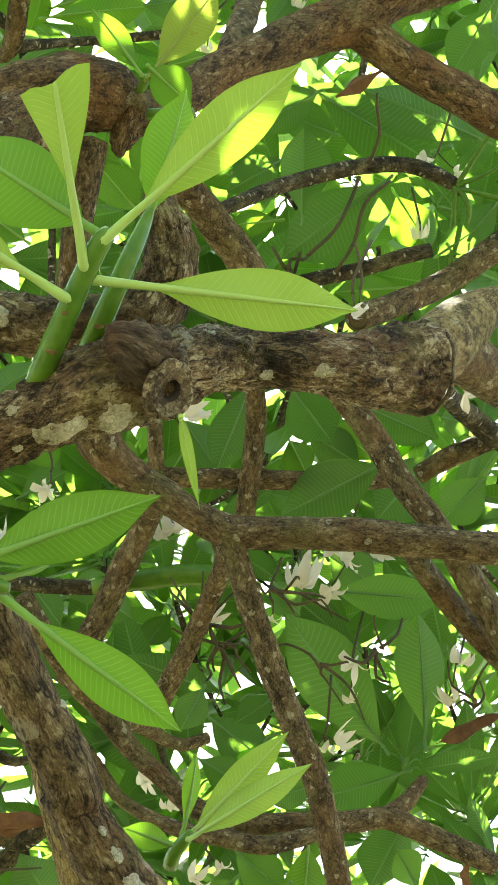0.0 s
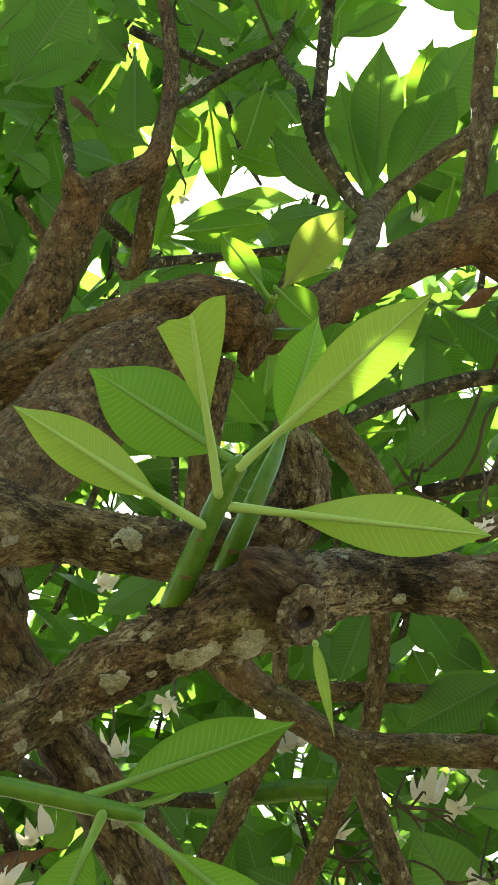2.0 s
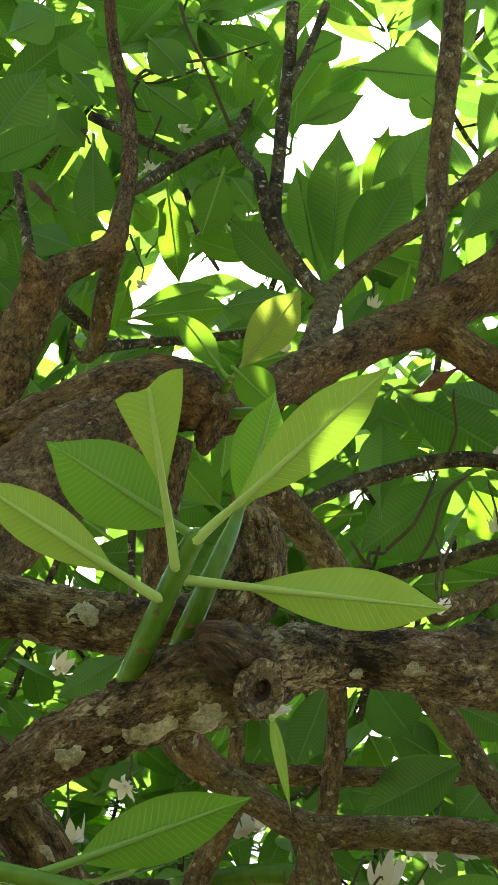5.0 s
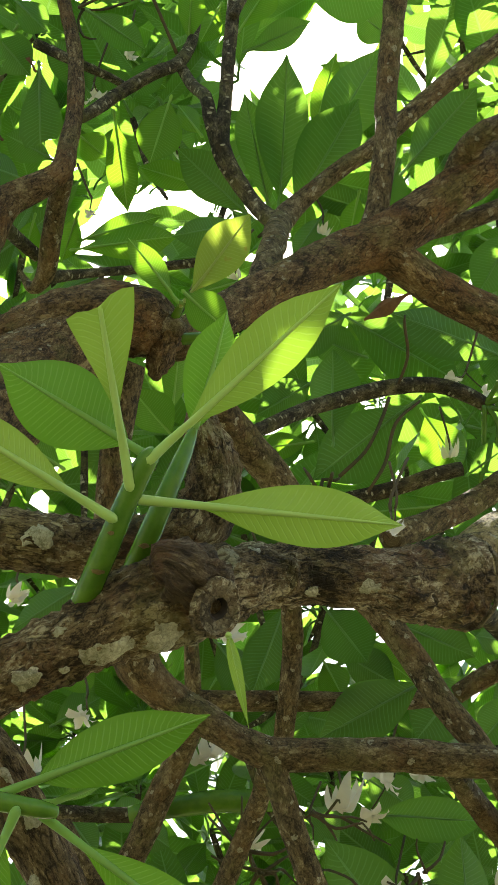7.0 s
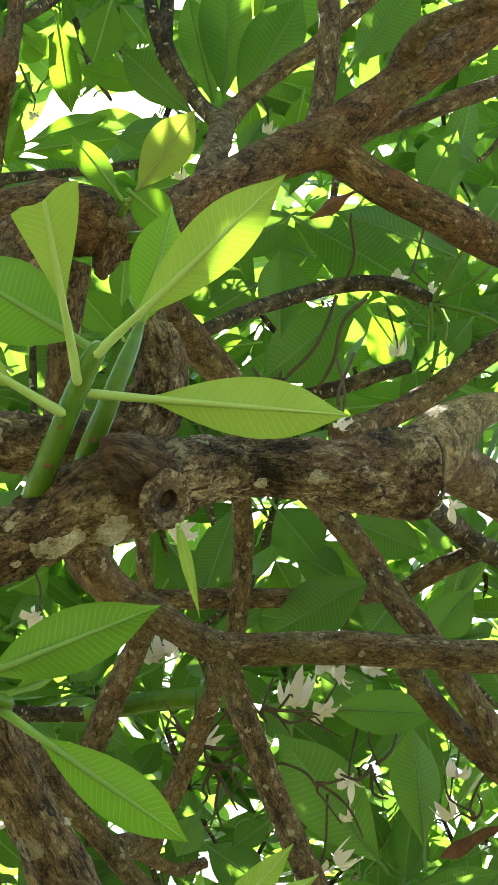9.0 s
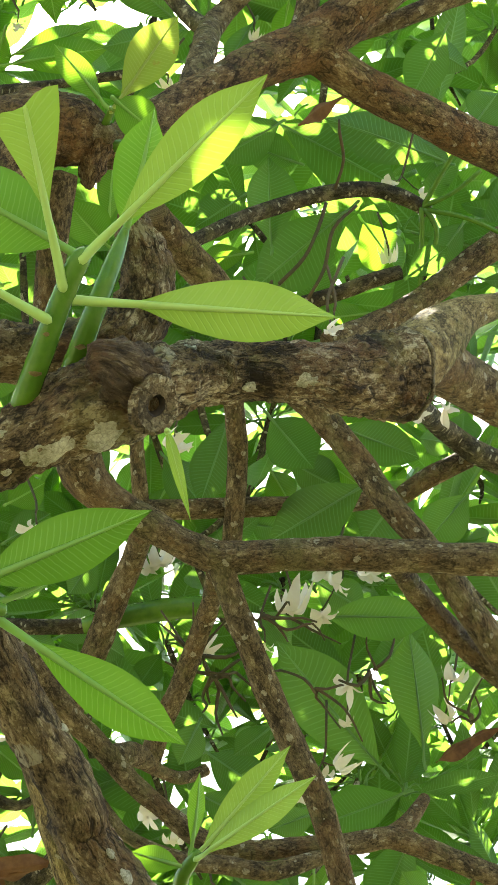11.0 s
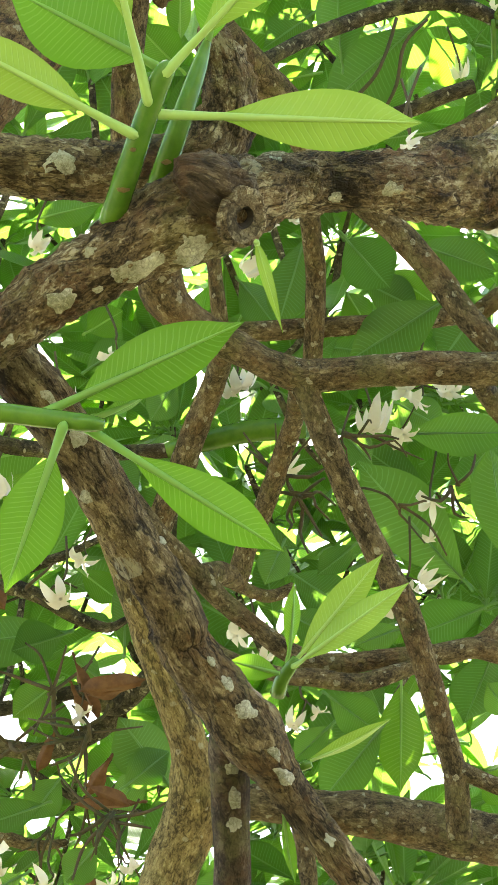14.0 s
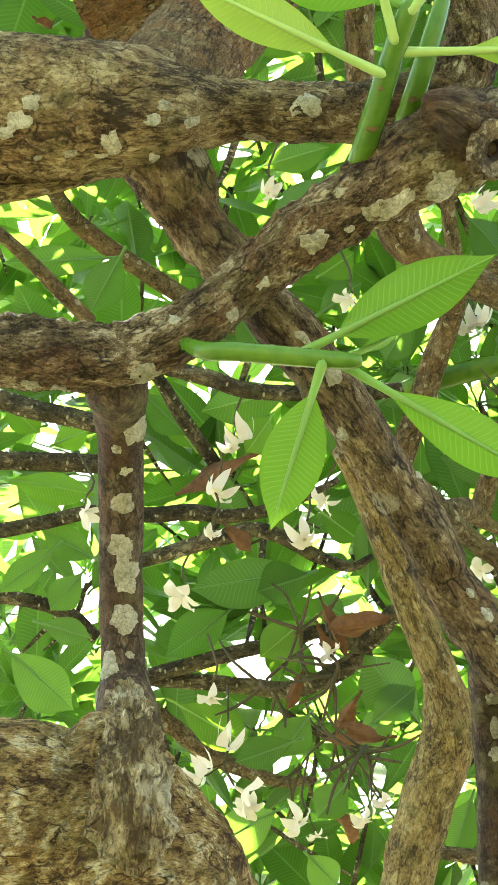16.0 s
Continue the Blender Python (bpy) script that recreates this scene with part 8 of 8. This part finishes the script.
# the rest of the crown
GAPS = [(-0.031, 0.151, 0.011), (-0.045, 0.140, 0.008), (-0.012, 0.150, 0.007), (-0.020, 0.178, 0.006), (-0.048, 0.265, 0.006), (0.054, 0.271, 0.014), (0.075, 0.241, 0.015), (0.097, 0.241, 0.011), (0.045, 0.218, 0.013), (0.010, 0.153, 0.008), (0.076, 0.197, 0.009), (0.038, 0.184, 0.005), (-0.003, 0.156, 0.008), (0.013, 0.244, 0.006), (-0.005, 0.107, 0.006), (-0.040, 0.120, 0.006), (-0.090, 0.107, 0.006), (0.127, 0.280, 0.006), (0.100, -0.071, 0.008), (0.139, 0.016, 0.005), (0.177, 0.023, 0.006), (0.190, 0.064, 0.004), (0.174, -0.178, 0.006), (0.184, -0.077, 0.006), (0.136, 0.122, 0.006), (-0.002, -0.170, 0.004), (0.046, -0.217, 0.007), (0.037, -0.249, 0.007)]
GAPS += [(0.132, -0.328, 0.010), (0.149, -0.345, 0.007), (0.096, -0.353, 0.006), (0.048, -0.213, 0.004), (0.152, -0.264, 0.004), (-0.063, -0.268, 0.003), (0.063, -0.356, 0.004), (-0.209, -0.050, 0.008), (-0.214, -0.139, 0.003), (-0.195, -0.168, 0.003), (-0.212, -0.170, 0.004), (-0.216, -0.237, 0.008), (-0.243, -0.228, 0.004), (-0.218, -0.291, 0.004), (-0.154, -0.185, 0.002), (-0.083, -0.358, 0.004), (-0.057, -0.374, 0.004), (-0.106, -0.405, 0.003), (-0.015, -0.327, 0.004), (-0.058, -0.091, 0.004), (-0.141, -0.080, 0.002), (-0.101, -0.028, 0.006), (-0.074, -0.260, 0.003), (-0.046, -0.405, 0.002)]
SUNNY += [((0.143, 1.935, 3.787), 0.075), ((0.179, 3.060, 3.305), 0.025), ((0.070, 2.623, 4.718), 0.035), ((0.845, 3.749, 5.488), 0.07), ((0.914, 3.637, 5.600), 0.07)]
SUNNY += [((0.438, 3.203, 6.460), 0.05), ((-0.000, 3.413, 6.349), 0.05), ((-0.166, 3.328, 6.312), 0.05), ((-0.161, 3.573, 6.248), 0.05), ((-0.177, 3.601, 6.357), 0.05), ((0.786, 3.986, 5.801), 0.05), ((0.328, 4.095, 5.899), 0.05), ((0.422, 4.806, 4.009), 0.05), ((-0.833, 5.007, 4.091), 0.05)]
SHADED = [(0.53, 2.65, 4.05), (0.6, 2.75, 4.15), (0.22, 2.12, 3.65), (0.25, 2.15, 3.68), (0.29, 2.13, 3.66), (0.174, 2.121, 3.632), (0.08, 2.10, 3.63), (0.26, 2.13, 3.64), (-0.005, 2.319, 3.389), (-0.08, 2.35, 3.37), (-0.142, 1.917, 3.765), (-0.091, 2.528, 3.244), (-0.026, 2.566, 3.206), (-0.328, 2.533, 3.239), (-0.335, 2.572, 3.200), (-0.301, 2.053, 3.747), (-0.232, 2.084, 3.716), (-0.243, 2.062, 3.781), (-0.158, 2.393, 3.379), (0.206, 3.042, 3.366), (0.327, 3.092, 6.286), (0.310, 3.208, 6.170), (0.457, 3.139, 6.240), (0.522, 3.058, 6.321), (0.407, 3.231, 6.147)]

verts, faces, uvs = [], [], []
wood_v, wood_f, wood_u = [], [], []
for layer, far, spread, count in ((0, 6.2, 0.050, 7), (1, 6.9, 0.047, 8), (2, 7.7, 0.050, 9), (3, 8.6, 0.050, 9), (4, 9.5, 0.056, 9), (5, 7.3, 0.058, 7)):
    up = -0.62
    while up < 0.62:
        across = -0.55
        while across < 0.55:
            a, b = across + rng.uniform(-0.6, 0.6) * spread, up + rng.uniform(-0.6, 0.6) * spread
            across += spread
            # past these slopes leaves are unseen: added for shade, thinned to admit light
            inside = -0.27 < a < 0.24 and -0.50 < b < 0.34
            if rng.random() < (0.02 if inside and b < -0.1 else 0.72 if b > 0.31 or a > 0.27 else 0.10 if inside else 0.35) or (layer == 3 and b > 0.16) or (layer == 4 and (b > 0.06 or not inside)) or (layer == 5 and (not inside or rng.random() < 0.4)):
                continue
            c = dome(a, b, far + rng.uniform(-0.35, 0.35))
            axis = Vector((rng.uniform(-0.5, 0.5), rng.uniform(-0.5, 0.2), 0.8))
            if c.z < 1.9:
                continue
            if layer == 0 and abs(a) < 0.12 and -0.26 < b < 0.2 and not in_gap(c, GAPS):
                low = c + Vector((rng.uniform(-0.2, 0.2), rng.uniform(0.0, 0.25), -rng.uniform(0.2, 0.4)))
                tip = limb("shoot", "twig", (*c, 0.010), (*(c.lerp(low, 0.5) + Vector((0, 0.02, -0.03))), 0.012), (*low, 0.005), lump=0.05, sides=10, per=0.04)
                for whole in rosette_leaves([], [], [], c, axis, 6, rng.uniform(0.34, 0.44), GAPS):
                    mesh_object("leaf", whole[0], whole[1], "leaf", tip, "", whole[2])
                continue
            rosette_leaves(verts, faces, uvs, c, axis, count if inside else 6, rng.uniform(0.32, 0.44), GAPS)
            low = c + Vector((rng.uniform(-0.35, 0.35), rng.uniform(-0.05, 0.35), -rng.uniform(0.15, 0.4)))
            if layer < 2 and rng.random() < 0.4 and not any(in_gap(c.lerp(low, k), GAPS) for k in (0, 0.33, 0.66, 1)):
                v, f, u = tube([(*c, 0.007), (*(c.lerp(low, 0.5) + Vector((rng.uniform(-0.05, 0.05), 0, -0.03))), 0.009), (*low, 0.003)], 0.06, 7, 0.05, 0.05)
                k = len(wood_v)
                wood_v += v
                wood_u += u
                wood_f += [tuple(k + q for q in g) for g in f]
        up += spread
# extra whorls, added towards the sun only to shade the leaves below
for place in SHADED:
    rosette_leaves(verts, faces, uvs, Vector(place) + to_sun * 5.2 + Vector((0.06, 0.04, 0)), to_sun, 8, 0.40, GAPS)
for place in ((0.220, 2.098, 3.651), (0.183, 2.097, 3.656), (0.259, 2.105, 3.640), (0.285, 2.115, 3.625)):
    rosette_leaves(verts, faces, uvs, Vector(place) + to_sun * 4.8, to_sun, 9, 0.20, ())
tagged(mesh_object("foliage", verts, faces, "leaf", tree, "dense green leaves of the upper crown, some added to cast shade", uvs), kind="stuff")
tagged(mesh_object("twig_tangle", wood_v, wood_f, "twig", tree, "many thin scarred twigs of the upper crown", wood_u), kind="stuff")
# unseen crown over and behind the open space, added to block skylight from there
verts, faces, uvs = [], [], []
y = -4.0
while y < 2.6:
    x = -4.5
    while x < 1.6:
        c = Vector((x + rng.uniform(-0.25, 0.25), y + rng.uniform(-0.25, 0.25), 5.6 + rng.uniform(-0.8, 0.8) - 0.06 * y * y))
        x += 0.42
        if (c - HEART).normalized().dot(AHEAD) < 0.86:
            rosette_leaves(verts, faces, uvs, c, Vector((rng.uniform(-0.4, 0.4), rng.uniform(-0.4, 0.4), 0.9)), 8, rng.uniform(0.34, 0.44), ())
    y += 0.42
tagged(mesh_object("foliage", verts, faces, "leaf", tree, "unseen green leaves overhead, added to block skylight", uvs), kind="stuff")
